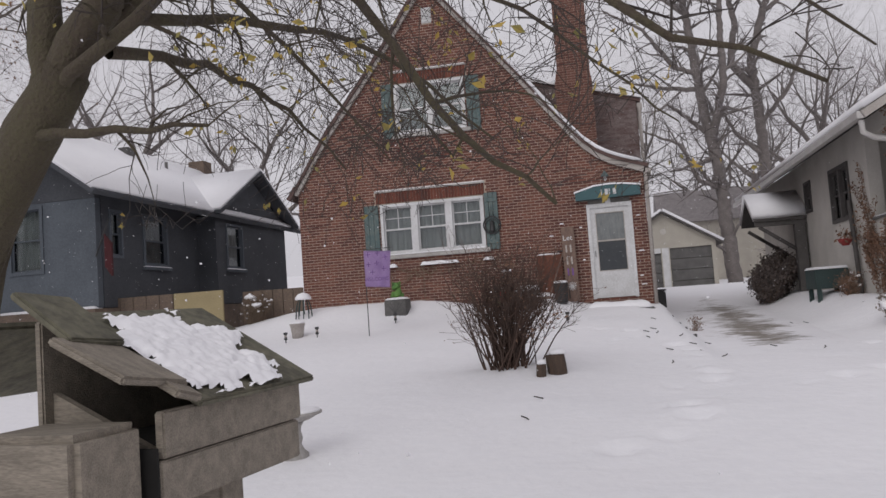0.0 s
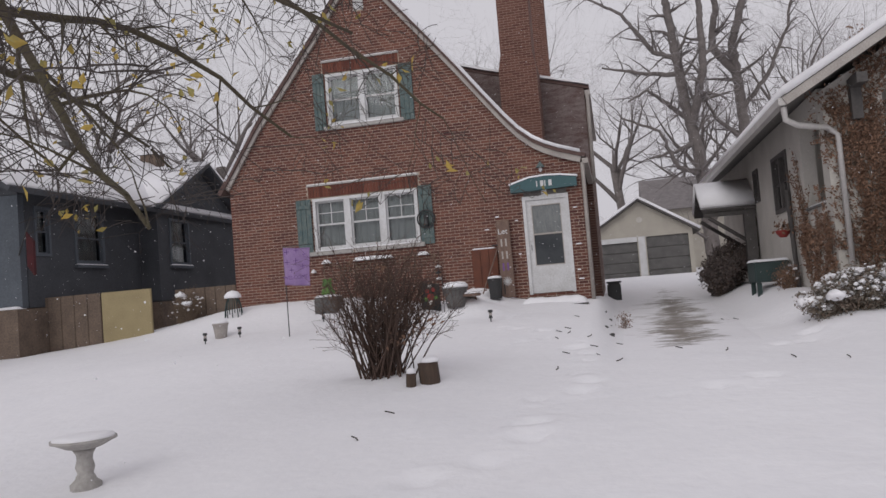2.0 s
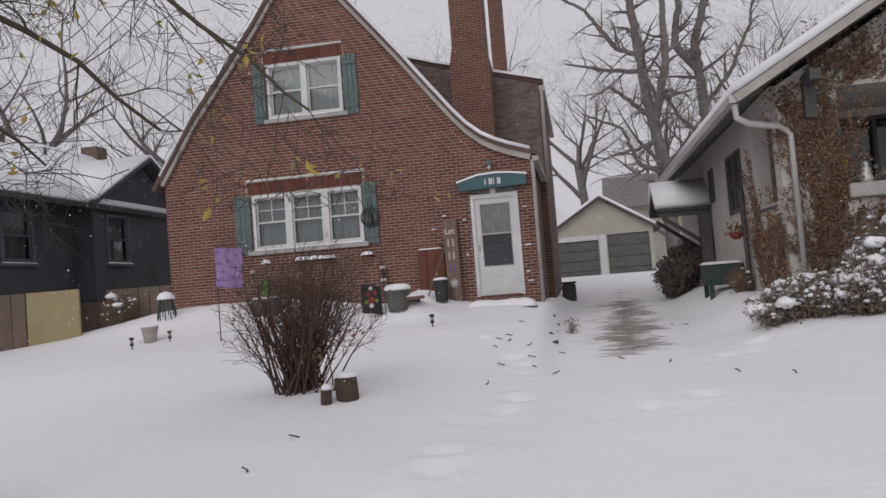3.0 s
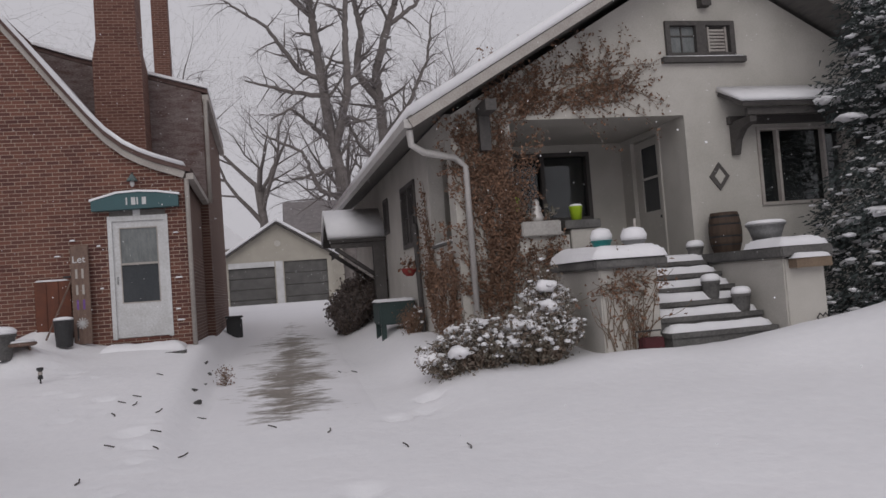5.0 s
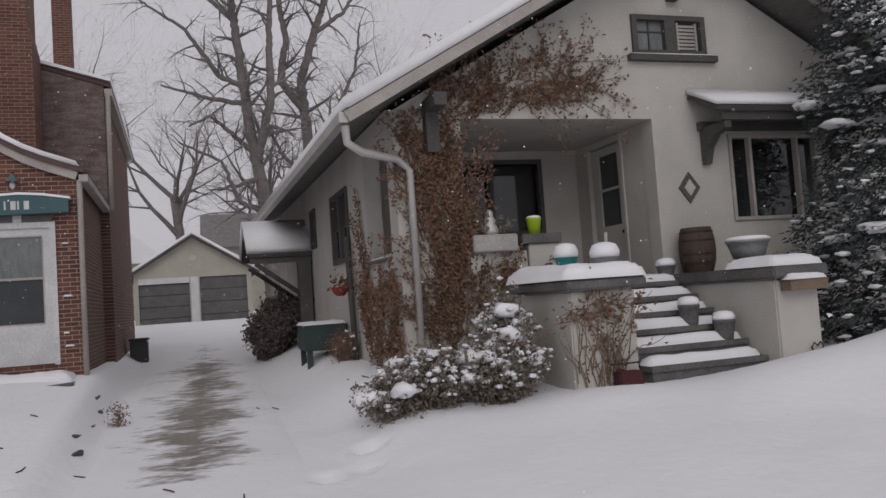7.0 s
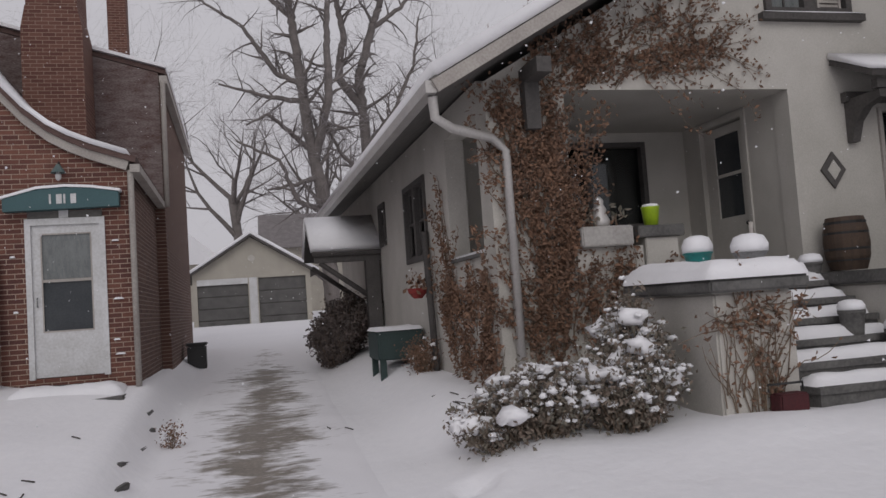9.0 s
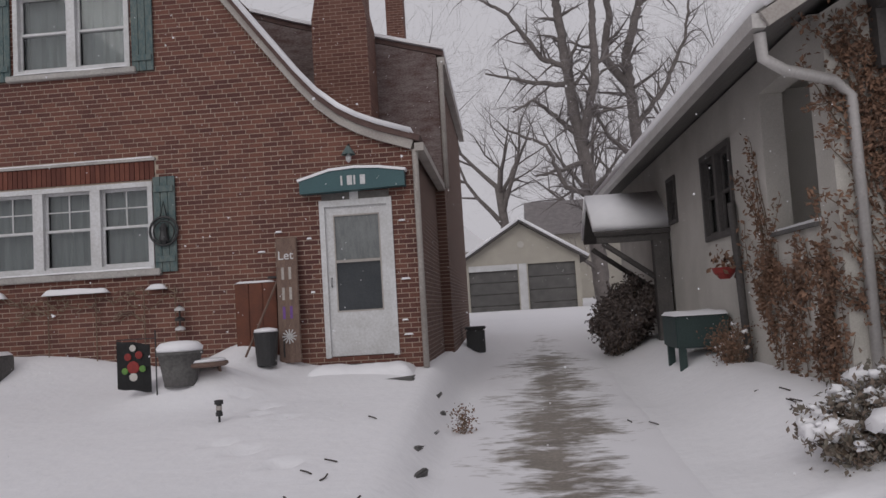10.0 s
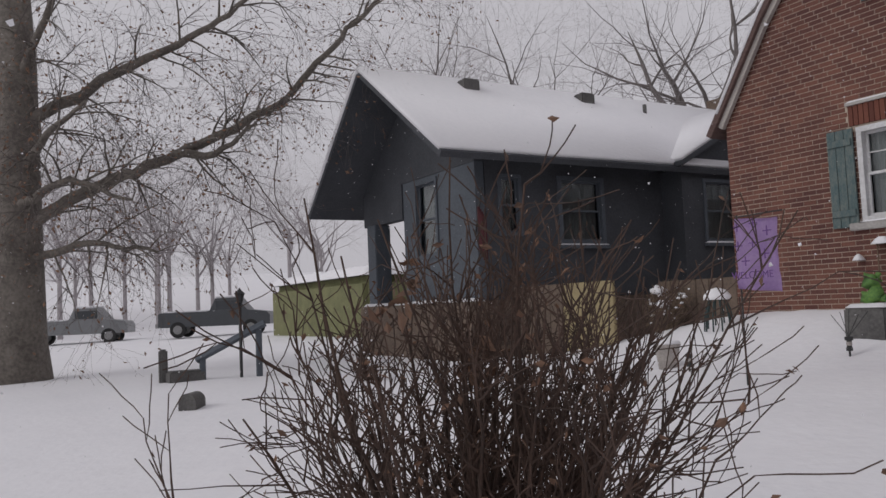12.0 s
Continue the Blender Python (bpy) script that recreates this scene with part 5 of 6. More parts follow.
snowy_shrub("low_shrub", "low scrubby shrub loaded with snow beside the porch", 4.75, 13.65, 0.75, 0.42, 0.55, 230, SHRUB, 0.24, 61)
snowy_shrub("low_shrub", "scrubby snow-covered shrub climbing toward the stair pier", 5.55, 13.45, 0.5, 0.4, 0.75, 170, SHRUB, 0.26, 62)
snowy_shrub("tall_shrub", "tangled snow-dusted shrub against the stair pier", 5.75, 13.75, 0.28, 0.35, 1.15, 110, SHRUB, 0.22, 63)
snowy_shrub("round_shrub", "rounded dark twiggy shrub near the side door", 4.25, 23.2, 0.62, 1.3, 1.15, 420, EVERG, 0.0, 64, 0.045)
snowy_shrub("dry_shrub", "dry pale shrub beside the tan panel", -8.6, 18.6, 0.45, 0.3, 0.75, 90, VINE, 0.05, 65, 0.02)
snowy_shrub("grass_tuft", "dead stalks at the driveway edge", 1.5, 16.6, 0.06, 0.08, 0.26, 10, LEAF_B, 0.0, 66, 0.02)
snowy_shrub("grass_tuft", "dead weed stalks poking out of the snow", -10.9, 14.4, 0.4, 0.25, 0.5, 40, LEAF_B, 0.1, 67, 0.02)


# ---- things on the lawns ----
def on(x, y):
    return ground_z(x, y)


# weathered nest box on a post beside the start of the path
nest = thing("nest_box", "weathered broken wooden nest box with patchy snow", "nest box")
NB = pose(-0.83, 1.37, 1.505, 0, 0, 83)
def nb(name, bm, mat, label=""):
    bmesh.ops.transform(bm, matrix=NB, verts=bm.verts[:])
    return part(name, bm, mat, nest, label)
nb("front_board", bbox(-0.20, 0.235, -0.125, -0.107, 0.012, 0.085, 0.003), CEDAR)
nb("front_board", bbox(-0.205, 0.228, -0.122, -0.105, -0.065, 0.009, 0.003), CEDAR)
nb("back_board", bbox(-0.21, 0.23, 0.10, 0.115, -0.065, 0.24, 0.003), CEDAR)
nb("end_board", prism([(-0.104, -0.065), (0.099, -0.065), (0.099, 0.20), (-0.104, 0.085)], 0.205, 0.222, axis="x"), CEDAR)
nb("end_board", prism([(-0.104, -0.065), (0.099, -0.065), (0.099, 0.12), (-0.104, 0.02)], -0.19, -0.175, axis="x"), CEDAR)
nb("floor", boxes((-0.174, 0.204, -0.103, 0.098, -0.065, -0.05)), CEDAR)
# solid near-black block: shade of the hollow put into colour
nb("inside", boxes((-0.17, 0.20, -0.10, 0.095, -0.049, 0.03)), HOLLOW_SHADE)
LANG = 31
def lid(x0, x1, z, tilt=0.0, dy=0.0, roll=0.0, y0=-0.165, y1=0.15):
    bm = bbox(x0, x1, y0, y1, 0, 0.014, 0.004)
    bmesh.ops.transform(bm, matrix=pose(0, dy, z, LANG + tilt, roll, 0), verts=bm.verts[:])
    return bm
nb("lid_board", lid(-0.13, 0.262, 0.165), CEDAR_G, "mossy slanting lid board")
nb("lid_board", lid(-0.26, -0.135, 0.175, 3, 0.0, 5, 0.0, 0.15), CEDAR_G)
nb("loose_board", lid(-0.29, -0.135, 0.150, -6, -0.01, 8, -0.13, 0.03), CEDAR)
nb("loose_board", lid(-0.20, -0.135, 0.115, -4, -0.04, 14, -0.13, -0.02), CEDAR)
nb("rear_board", lid(-0.26, 0.25, 0.165, -62, 0.255, 0, -0.13, 0.12), CEDAR_G)
bm = bmesh.new()
bmesh.ops.create_grid(bm, x_segments=70, y_segments=56, size=0.5)
kill = []
for v in bm.verts:
    u, w = v.co.x, v.co.y
    m = 0.95 - ((u + 0.10) / 0.48) ** 2 - ((w + 0.06) / 0.55) ** 2 + 0.8 * noise.noise((u * 5, w * 5, 2.0)) + 0.45 * noise.noise((u * 15, w * 15, 5.0))
    v.co = Vector((0.06 + u * 0.40, -0.01 + w * 0.30, max(0.0, min(m, 0.5)) ** 0.5 * 0.022 + 0.013 + 0.005 * noise.noise((u * 22, w * 22, 1)) + 0.003 * noise.noise((u * 50, w * 50, 1))))
    if m < 0.02:
        kill.append(v)
bmesh.ops.delete(bm, geom=kill, context="VERTS")
bmesh.ops.transform(bm, matrix=pose(0, 0, 0.165, LANG, 0, 0), verts=bm.verts[:])
patch = nb("snow_patch", bm, SNOW)
for p in patch.data.polygons:
    p.use_smooth = True
nb("side_block", bbox(-0.36, -0.215, -0.10, 0.09, -0.12, 0.075, 0.012), CEDAR)
# thin near-black strip, painted shade in the gap by the side block
nb("gap_shade_strip", bbox(-0.212, -0.207, -0.12, 0.10, -0.12, 0.03, 0.001), HOLLOW_SHADE)
nb("post", bbox(0.05, 0.13, -0.05, 0.03, -1.55, -0.066, 0.006), CEDAR)

# bird bath
bath = thing("bird_bath", "stone bird bath on a carved pedestal heaped with snow", "bird bath")
bxp, byp = -2.82, 6.68
bzp = on(bxp, byp)
part("pedestal", lathe([(0.12, -0.05), (0.12, 0.03), (0.085, 0.06), (0.06, 0.11), (0.075, 0.16), (0.06, 0.22), (0.065, 0.26), (0.09, 0.30)], 24, (bxp, byp, bzp)), STONE, bath, "", True)
part("basin", lathe([(0.085, 0.301), (0.14, 0.315), (0.22, 0.355), (0.25, 0.365), (0.25, 0.385), (0.235, 0.385), (0.18, 0.365)], 32, (bxp, byp, bzp)), STONE, bath, "", True)
part("snow", lathe([(0.238, 0.380), (0.232, 0.402), (0.16, 0.413), (0.08, 0.417), (0.01, 0.419)], 32, (bxp, byp, bzp)), SNOW, bath, "", True)

# chopped log and stump beside the bush
for nm, x, y, r, h, tilt in (("stump", -0.95, 9.88, 0.06, 0.14, 4), ("log", -0.76, 10.04, 0.12, 0.23, -6)):
    z = on(x, y)
    t = thing(nm, "dark split log standing in snow beside the bush", "log")
    bm = lathe([(r, -0.08), (r * 1.02, h * 0.4), (r * 0.97, h), (r * 0.5, h + 0.005)], 14, (0, 0, 0))
    for v in bm.verts:
        v.co.x += 0.12 * r * noise.noise(v.co * 14)
        v.co.y += 0.12 * r * noise.noise(v.co * 14 + Vector((3, 1, 0)))
    bmesh.ops.transform(bm, matrix=pose(x, y, z, tilt, tilt, 0), verts=bm.verts[:])
    part("body", bm, WOODB, t)
    bm = lathe([(r * 0.95, 0), (r * 0.85, 0.04), (r * 0.4, 0.06)], 14, (x + 0.01, y, z + h + 0.002))
    part("snow", bm, SNOW, t, "", True)

# solar path lights
def path_light(x, y, h=0.20, flower=False):
    z = on(x, y)
    t = thing("path_light", "small black solar path light sticking out of the snow", "garden light", "solar path lights")
    tube("stake", [(x, y, z - 0.1), (x, y, z + h * 0.3)], 0.012, BLACK, t)
    part("body", lathe([(0.035, h * 0.28), (0.035, h * 0.45), (0.028, h * 0.47), (0.028, h * 0.8), (0.045, h * 0.82), (0.045, h), (0.01, h * 1.02)], 12, (x, y, z)), BLACK, t)
    part("lens", lathe([(0.0285, h * 0.55), (0.031, h * 0.6), (0.0285, h * 0.75)], 12, (x, y, z)), GREY_TRIM, t)
    if flower:
        for k in range(5):
            tube("stalk", [(x, y, z + h), (x + 0.10 * (k - 2), y + 0.02 * k, z + h + 0.25 + 0.03 * (k % 3))], 0.004, BLACK, t)


for x, y, fl in ((-0.92, 15.95, False), (-4.80, 17.55, True), (-6.79, 16.05, False), (-6.3, 16.6, False)):
    path_light(x, y, 0.22, fl)

# garden flags
def cloth(x0, x1, y, z0, z1, wave, seed, curl=0.0):
    bm = bmesh.new()
    n, m = 16, 14
    g = {}
    for i in range(n + 1):
        for j in range(m + 1):
            u, w = i / n, j / m
            g[i, j] = bm.verts.new((x0 + (x1 - x0) * u * (1 - curl * (1 - w) * 0.2), y + wave * math.sin(u * 7 + w * 2 + seed) * u + 0.3 * wave * noise.noise((u * 5, w * 5, seed)), z0 + (z1 - z0) * w + 0.03 * noise.noise((u * 3, seed, 1)) - 0.05 * u))
    for i in range(n):
        for j in range(m):
            bm.faces.new((g[i, j], g[i + 1, j], g[i + 1, j + 1], g[i, j + 1]))
    bmesh.ops.solidify(bm, geom=bm.faces[:], thickness=0.004)
    return bm


pf = thing("garden_flag", "purple welcome garden flag blown about on its pole", "flag")
fx, fy = -4.95, 16.0
fz = on(fx, fy)
tube("pole", [(fx, fy, fz - 0.1), (fx, fy, 3.02)], 0.010, BLACK, pf)
tube("arm", [(fx, fy, 3.0), (fx + 0.62, fy - 0.08, 3.0)], 0.008, BLACK, pf)
bm = cloth(fx, fx + 0.60, fy - 0.04, 2.24, 2.98, 0.09, 2.0, 0.8)
part("cloth", bm, PURPLE, pf, "", True)
for i, (a, b) in enumerate(((0.12, 0.62), (0.32, 0.64), (0.48, 0.55), (0.12, 0.42), (0.30, 0.44), (0.44, 0.32), (0.20, 0.26))):
    bm = boxes((fx + a - 0.05, fx + a + 0.05, fy - 0.15, fy - 0.145, 2.26 + b - 0.006, 2.26 + b + 0.006), (fx + a - 0.006, fx + a + 0.006, fy - 0.152, fy - 0.147, 2.26 + b - 0.05, 2.26 + b + 0.05))
    part("printed_flake", bm, PURPLE_D, pf)
word = bpy.data.curves.new("word", "FONT")
word.body, word.size, word.extrude = "WELCOME", 0.105, 0.002
word.materials.append(PURPLE_D)
wo = new("printed_word", word)
wo.parent = pf
wo.matrix_basis = pose(fx + 0.02, fy - 0.155, 2.34, 90, 0, 0)
bf = thing("garden_flag", "small dark garden flag with a red flower print", "flag")
gx, gy = -2.46, 16.95
gz = on(gx, gy) + 0.08
tube("pole", [(gx + 0.46, gy, gz - 0.1), (gx + 0.46, gy, gz + 0.75)], 0.008, BLACK, bf)
tube("arm", [(gx + 0.46, gy, gz + 0.66), (gx, gy, gz + 0.66)], 0.006, BLACK, bf)
part("cloth", cloth(gx, gx + 0.40, gy - 0.01, gz + 0.10, gz + 0.65, 0.01, 1.0), BLACK, bf)
for a, b, r, mt in ((0.20, 0.26, 0.075, REDC), (0.14, 0.38, 0.045, REDC), (0.27, 0.40, 0.045, REDC), (0.10, 0.22, 0.04, GREENC), (0.31, 0.24, 0.04, GREENC), (0.20, 0.48, 0.04, STUCCO), (0.20, 0.15, 0.05, STUCCO)):
    bm = lathe([(r, 0), (r * 0.8, 0.004), (r * 0.3, 0.006)], 9)
    bmesh.ops.transform(bm, matrix=pose(gx + a, gy - 0.028, gz + 0.08 + b, 90, 0, 0), verts=bm.verts[:])
    part("printed_bloom", bm, mt, bf)

# pots and figures along the brick wall
def pot(name, label, x, y, r, h, mat, snow=0.12, z=None, cat="planter"):
    z = on(x, y) - 0.04 if z is None else z
    t = thing(name, label, cat)
    part("body", lathe([(r * 0.72, 0), (r * 0.86, h * 0.5), (r * 0.98, h * 0.88), (r * 1.06, h * 0.9), (r * 1.06, h), (r * 0.9, h)], 22, (x, y, z)), mat, t, "", True)
    if snow:
        part("snow", lathe([(r * 1.03, h + 0.001), (r * 1.08, h + snow * 0.4), (r * 0.85, h + snow * 0.85), (r * 0.4, h + snow), (0.01, h + snow * 1.02)], 22, (x, y, z)), SNOW, t, "", True)
    return t


pot("plant_pot", "round stone planter heaped with snow near the wall", -1.78, 17.1, 0.25, 0.40, STONE_D, 0.12)
pot("plant_pot", "pale urn planter with snow by the house corner", -6.80, 16.75, 0.16, 0.34, GREY_TRIM, 0.05)
tbl = thing("round_table", "low round wooden table top edged with snow", "table")
tz = on(-1.62, 17.3) + 0.05
part("top", lathe([(0.30, 0), (0.33, 0.02), (0.33, 0.05), (0.30, 0.06)], 26, (-1.62, 17.3, tz)), BARN, tbl)
part("snow", lathe([(0.31, 0.061), (0.29, 0.09), (0.01, 0.10)], 26, (-1.62, 17.3, tz)), SNOW, tbl, "", True)
for a in (0.5, 2.6, 4.7):
    tube("leg", [(-1.62 + 0.22 * math.cos(a), 17.3 + 0.22 * math.sin(a), tz), (-1.62 + 0.24 * math.cos(a), 17.3 + 0.24 * math.sin(a), on(-1.62, 17.3) - 0.1)], 0.02, BARN, tbl)
pbx = thing("planter_box", "dark square planter box holding a small green figure", "planter")
part("box", bbox(-5.18, -4.66, 18.05, 18.5, 1.45, 1.96, 0.02), STONE_D, pbx)
snow_cap("snow", -5.17, -4.67, 18.06, 18.49, 1.961, 0.05, pbx, 41)
frog = thing("garden_figure", "small green garden figure with snow on its head", "figure")
fv, ff = [], []
for cx_, cz_, rr, wd, hg in ((-4.92, 2.10, 0.12, 1.0, 0.9), (-4.92, 2.27, 0.085, 1.1, 0.85), (-4.99, 2.34, 0.035, 1.0, 1.0), (-4.85, 2.34, 0.035, 1.0, 1.0), (-5.02, 2.05, 0.05, 1.0, 0.9), (-4.81, 2.05, 0.05, 1.0, 0.9)):
    blob_into(fv, ff, Vector((cx_, 18.28, cz_)), rr, wd, hg)
part_vf("body", fv, ff, GREENC, frog, smooth=True)
arch = thing("garden_arch", "small dark wire dome with a cap of snow", "ornament")
az = on(-7.2, 18.2)
for k in range(5):
    a = math.pi * k / 5
    tube("hoop", [(-7.2 + 0.2 * math.cos(a) * math.cos(b), 18.2 + 0.2 * math.sin(a) * math.cos(b), az - 0.05 + 0.55 * math.sin(b)) for b in [math.pi * i / 10 for i in range(11)]], 0.012, GREEN_BOX, arch)
part("snow", lathe([(0.19, 0.40), (0.19, 0.46), (0.12, 0.54), (0.02, 0.57)], 16, (-7.2, 18.2, az)), SNOW, arch, "", True)
# snow caught on proud bricks beside the door
for i, (x, z, w) in enumerate(((0.69, 3.47, 0.10), (0.70, 2.66, 0.14), (0.70, 1.90, 0.14), (0.66, 2.10, 0.10), (-0.62, 3.30, 0.08), (-1.05, 3.42, 0.10), (-0.60, 2.55, 0.08), (-1.30, 3.16, 0.12))):
    sn = snow_cap("caught_snow", x - w / 2, x + w / 2, FY - 0.035, FY + 0.004, z, 0.04, None, 120 + i)
    tagged(sn, "small lump of wind-blown snow caught on the brickwork", "snow", "snow lumps on the bricks")
# things leaning by the front door
bd = thing("leaning_board", "tall weathered porch board leaning by the front door", "board")
bm = bbox(-0.15, 0.15, -0.015, 0.015, 0, 1.72, 0.01)
bmesh.ops.transform(bm, matrix=pose(-0.90, FY - 0.24, 1.62, -5, -1, 0), verts=bm.verts[:])
part("plank", bm, BARN, bd)
lean = pose(-0.90, FY - 0.24, 1.62, -5, -1, 0)
let = bpy.data.curves.new("word", "FONT")
let.body, let.size, let.extrude = "Let", 0.17, 0.002
let.materials.append(WHITE)
lo_ = new("painted_word", let)
lo_.parent = bd
lo_.matrix_basis = lean @ pose(-0.125, -0.018, 1.42, 90, 0, 0)
for zb, hb_, mt in ((1.14, 0.17, GREY_TRIM), (0.86, 0.17, GREY_TRIM), (0.60, 0.17, PURPLE_D)):
    for xb in (-0.06, 0.04):
        bm = boxes((xb - 0.018, xb + 0.018, -0.02, -0.0155, zb, zb + hb_))
        bmesh.ops.transform(bm, matrix=lean, verts=bm.verts[:])
        part("letter_bar", bm, mt, bd)
bm = bmesh.new()
for k in range(6):
    a = math.pi * k / 6
    box(bm, -0.10, 0.10, -0.021, -0.016 - 0.0005 * k, -0.008, 0.008, pose(0, 0, 0.36, 0, math.degrees(a), 0))
bmesh.ops.transform(bm, matrix=pose(-0.90, FY - 0.24, 1.62, -5, -1, 0), verts=bm.verts[:])
part("painted_snowflake", bm, WHITE, bd)
rb = thing("wall_panel", "rusty brown panel standing against the bricks", "panel")
for i in range(3):
    part("board", bbox(-1.68 + i * 0.195, -1.49 + i * 0.195, FY - 0.10, FY - 0.03, 1.5, 2.74, 0.006), RUST, rb)
snow_cap("snow", -1.68, -1.12, FY - 0.10, FY - 0.03, 2.741, 0.03, rb, 45)
bk = thing("black_bucket", "black bucket topped with snow by the door", "bucket")
part("body", lathe([(0.13, 0), (0.16, 0.42), (0.17, 0.44), (0.15, 0.44)], 20, (-1.15, 18.45, 1.62)), BLACK, bk)
part("snow", lathe([(0.16, 0.441), (0.15, 0.48), (0.05, 0.50)], 20, (-1.15, 18.45, 1.62)), SNOW, bk, "", True)
shov = thing("snow_shovel", "black-handled shovel leaning on the wall", "shovel")
tube("shaft", [(-1.42, 18.40, 1.75), (-1.06, 18.84, 2.78)], 0.016, BARN, shov)
tube("grip", [(-1.20, 18.84, 2.80), (-0.92, 18.84, 2.80)], 0.018, BLACK, shov)
tube("rod", [(-0.98, 18.70, 1.7), (-1.0, 18.84, 2.80)], 0.012, BLACK, shov)
wr = thing("wreath", "black iron ring hung on the shutter", "ornament")
tube("ring", [(-2.66 + 0.20 * math.cos(a), FY - 0.10, 3.55 + 0.20 * math.sin(a)) for a in [2 * math.pi * i / 24 for i in range(25)]], 0.018, BLACK, wr)
tube("inner_ring", [(-2.66 + 0.15 * math.cos(a), FY - 0.10, 3.54 + 0.15 * math.sin(a)) for a in [2 * math.pi * i / 24 for i in range(25)]], 0.010, BLACK, wr)
tube("hook", [(-2.71, FY - 0.10, 3.74), (-2.66, FY - 0.085, 3.97), (-2.61, FY - 0.10, 3.74)], 0.010, BLACK, wr)
part("figure", lathe([(0.02, -0.16), (0.07, -0.1), (0.05, 0.02), (0.06, 0.08), (0.02, 0.14)], 10, (-2.66, FY - 0.10, 3.52)), BLACK, wr)
# scroll trellis under the big window
tr = thing("wire_trellis", "low wire trellis with dry stems against the brick wall", "trellis")
TV, TF = [], []
random.seed(19)
for k in range(26):
    x = random.uniform(-5.3, -2.5)
    z = random.uniform(2.35, 2.8)
    pts = [(x + 0.09 * i + random.gauss(0, 0.02), FY - 0.06 - 0.01 * (k % 3), z + 0.07 * math.sin(i * 1.3 + k)) for i in range(5)]
    tube_into(TV, TF, pts, [0.008] * 5, 4)
for x in (-5.2, -4.4, -3.7, -3.0, -2.55):
    tube_into(TV, TF, [(x, FY - 0.06, 1.7), (x, FY - 0.06, 2.78)], [0.008] * 2, 4)
tagged(part_vf("wirework", TV, TF, VINE, tr), kind="stuff")
for i, (x0, x1) in enumerate(((-4.45, -3.50), (-5.22, -5.02), (-2.93, -2.66), (-5.5, -5.4))):
    snow_cap("snow_clump", x0, x1, FY - 0.15, FY - 0.005, 2.74 if i < 3 else 2.55, 0.11, tr, 50 + i)
hk = thing("hanging_feeder", "small wall feeder capped with snow", "feeder")
tube("rod", [(-2.46, FY - 0.02, 2.45), (-2.46, FY - 0.14, 2.5), (-2.46, FY - 0.14, 2.15)], 0.012, BLACK, hk)
for z in (2.42, 2.28, 2.15):
    part("tray", lathe([(0.07, 0), (0.07, 0.03), (0.02, 0.06)], 12, (-2.46, FY - 0.14, z)), WHITE if z != 2.28 else BLACK, hk)
bn = thing("trash_bin", "dark low bin by the side wall", "bin")
part("body", bbox(1.15, 1.55, 25.6, 26.1, 1.0, 1.72, 0.03), BLACK, bn)
part("lid", bbox(1.12, 1.58, 25.57, 26.13, 1.721, 1.78, 0.02), BLACK, bn)

# ---- things by the white house ----
gb = thing("metal_planter", "dark green legged metal planter dusted with snow", "planter")
part("tub", bbox(4.22, 4.90, 18.6, 19.5, 1.52, 1.94, 0.02), GREEN_BOX, gb)
for x in (4.25, 4.78):
    for y in (18.63, 19.37):
        part("leg", bbox(x, x + 0.09, y, y + 0.09, 0.95, 1.52, 0.008), GREEN_BOX, gb)
snow_cap("snow", 4.20, 4.92, 18.58, 19.52, 1.941, 0.05, gb, 70)
snowy_shrub("dead_plants", "dead stalks and a broken crate by the planter", 4.75, 17.9, 0.25, 0.5, 0.45, 60, LEAF_B, 0.05, 71, 0.02)
hb = thing("hanging_basket", "red hanging flower basket on the side wall", "planter")
part("basket", lathe([(0.06, -0.14), (0.13, -0.06), (0.15, 0.0), (0.13, 0.0)], 16, (4.72, 17.95, 2.52)), REDC, hb)
tube("bracket", [(4.95, 17.95, 2.62), (4.72, 17.95, 2.62), (4.72, 17.95, 2.5)], 0.01, BLACK, hb)
LQ = ([], [])
for _ in range(30):
    leaves_into(LQ[0], LQ[1], (4.72, 17.95, 2.6), 0.05, 2, 0.09)
tagged(part_vf("dry_bloom", LQ[0], LQ[1], LEAF_B, hb), kind="stuff")
tube_dp = thing("side_pipe", "dark drain pipe leaning on the side wall", "pipe")
tube("pipe", [(4.88, 18.0, 3.3), (4.86, 17.7, 1.2)], 0.05, DARK_TRIM, tube_dp)
ww = thing("window_planter", "pale stone trough planter on the porch parapet", "planter")
part("trough", bbox(5.88, 6.48, WY - 0.14, WY + 0.16, 2.782, 3.0, 0.015), STONE, ww)
stt = thing("garden_statue", "small white snow-capped garden statue on the trough", "statue")
part("body", lathe([(0.10, 0), (0.11, 0.06), (0.07, 0.15), (0.08, 0.19), (0.05, 0.24), (0.055, 0.29), (0.02, 0.33)], 14, (6.16, WY, 3.001)), GUTTER, stt, "", True)
for xx, seed in ((6.0, 72), (6.35, 73)):
    q = ([], [])
    random.seed(seed)
    for _ in range(26):
        leaves_into(q[0], q[1], (xx, WY, 3.12), 0.045, 1, 0.07)
    t = thing("trough_plant", "dry grey plant in the stone trough", "plant")
    tagged(part_vf("greenery", q[0], q[1], SHRUB, t), kind="stuff")
    tube("stem", [(xx, WY, 2.99), (xx, WY, 3.14)], 0.008, VINE, t)
lp = thing("lime_pot", "bright lime green pot on the parapet", "planter")
part("body", lathe([(0.075, 0), (0.10, 0.20), (0.11, 0.21), (0.095, 0.21)], 20, (6.80, WY + 0.05, 2.991)), LIME, lp, "", True)
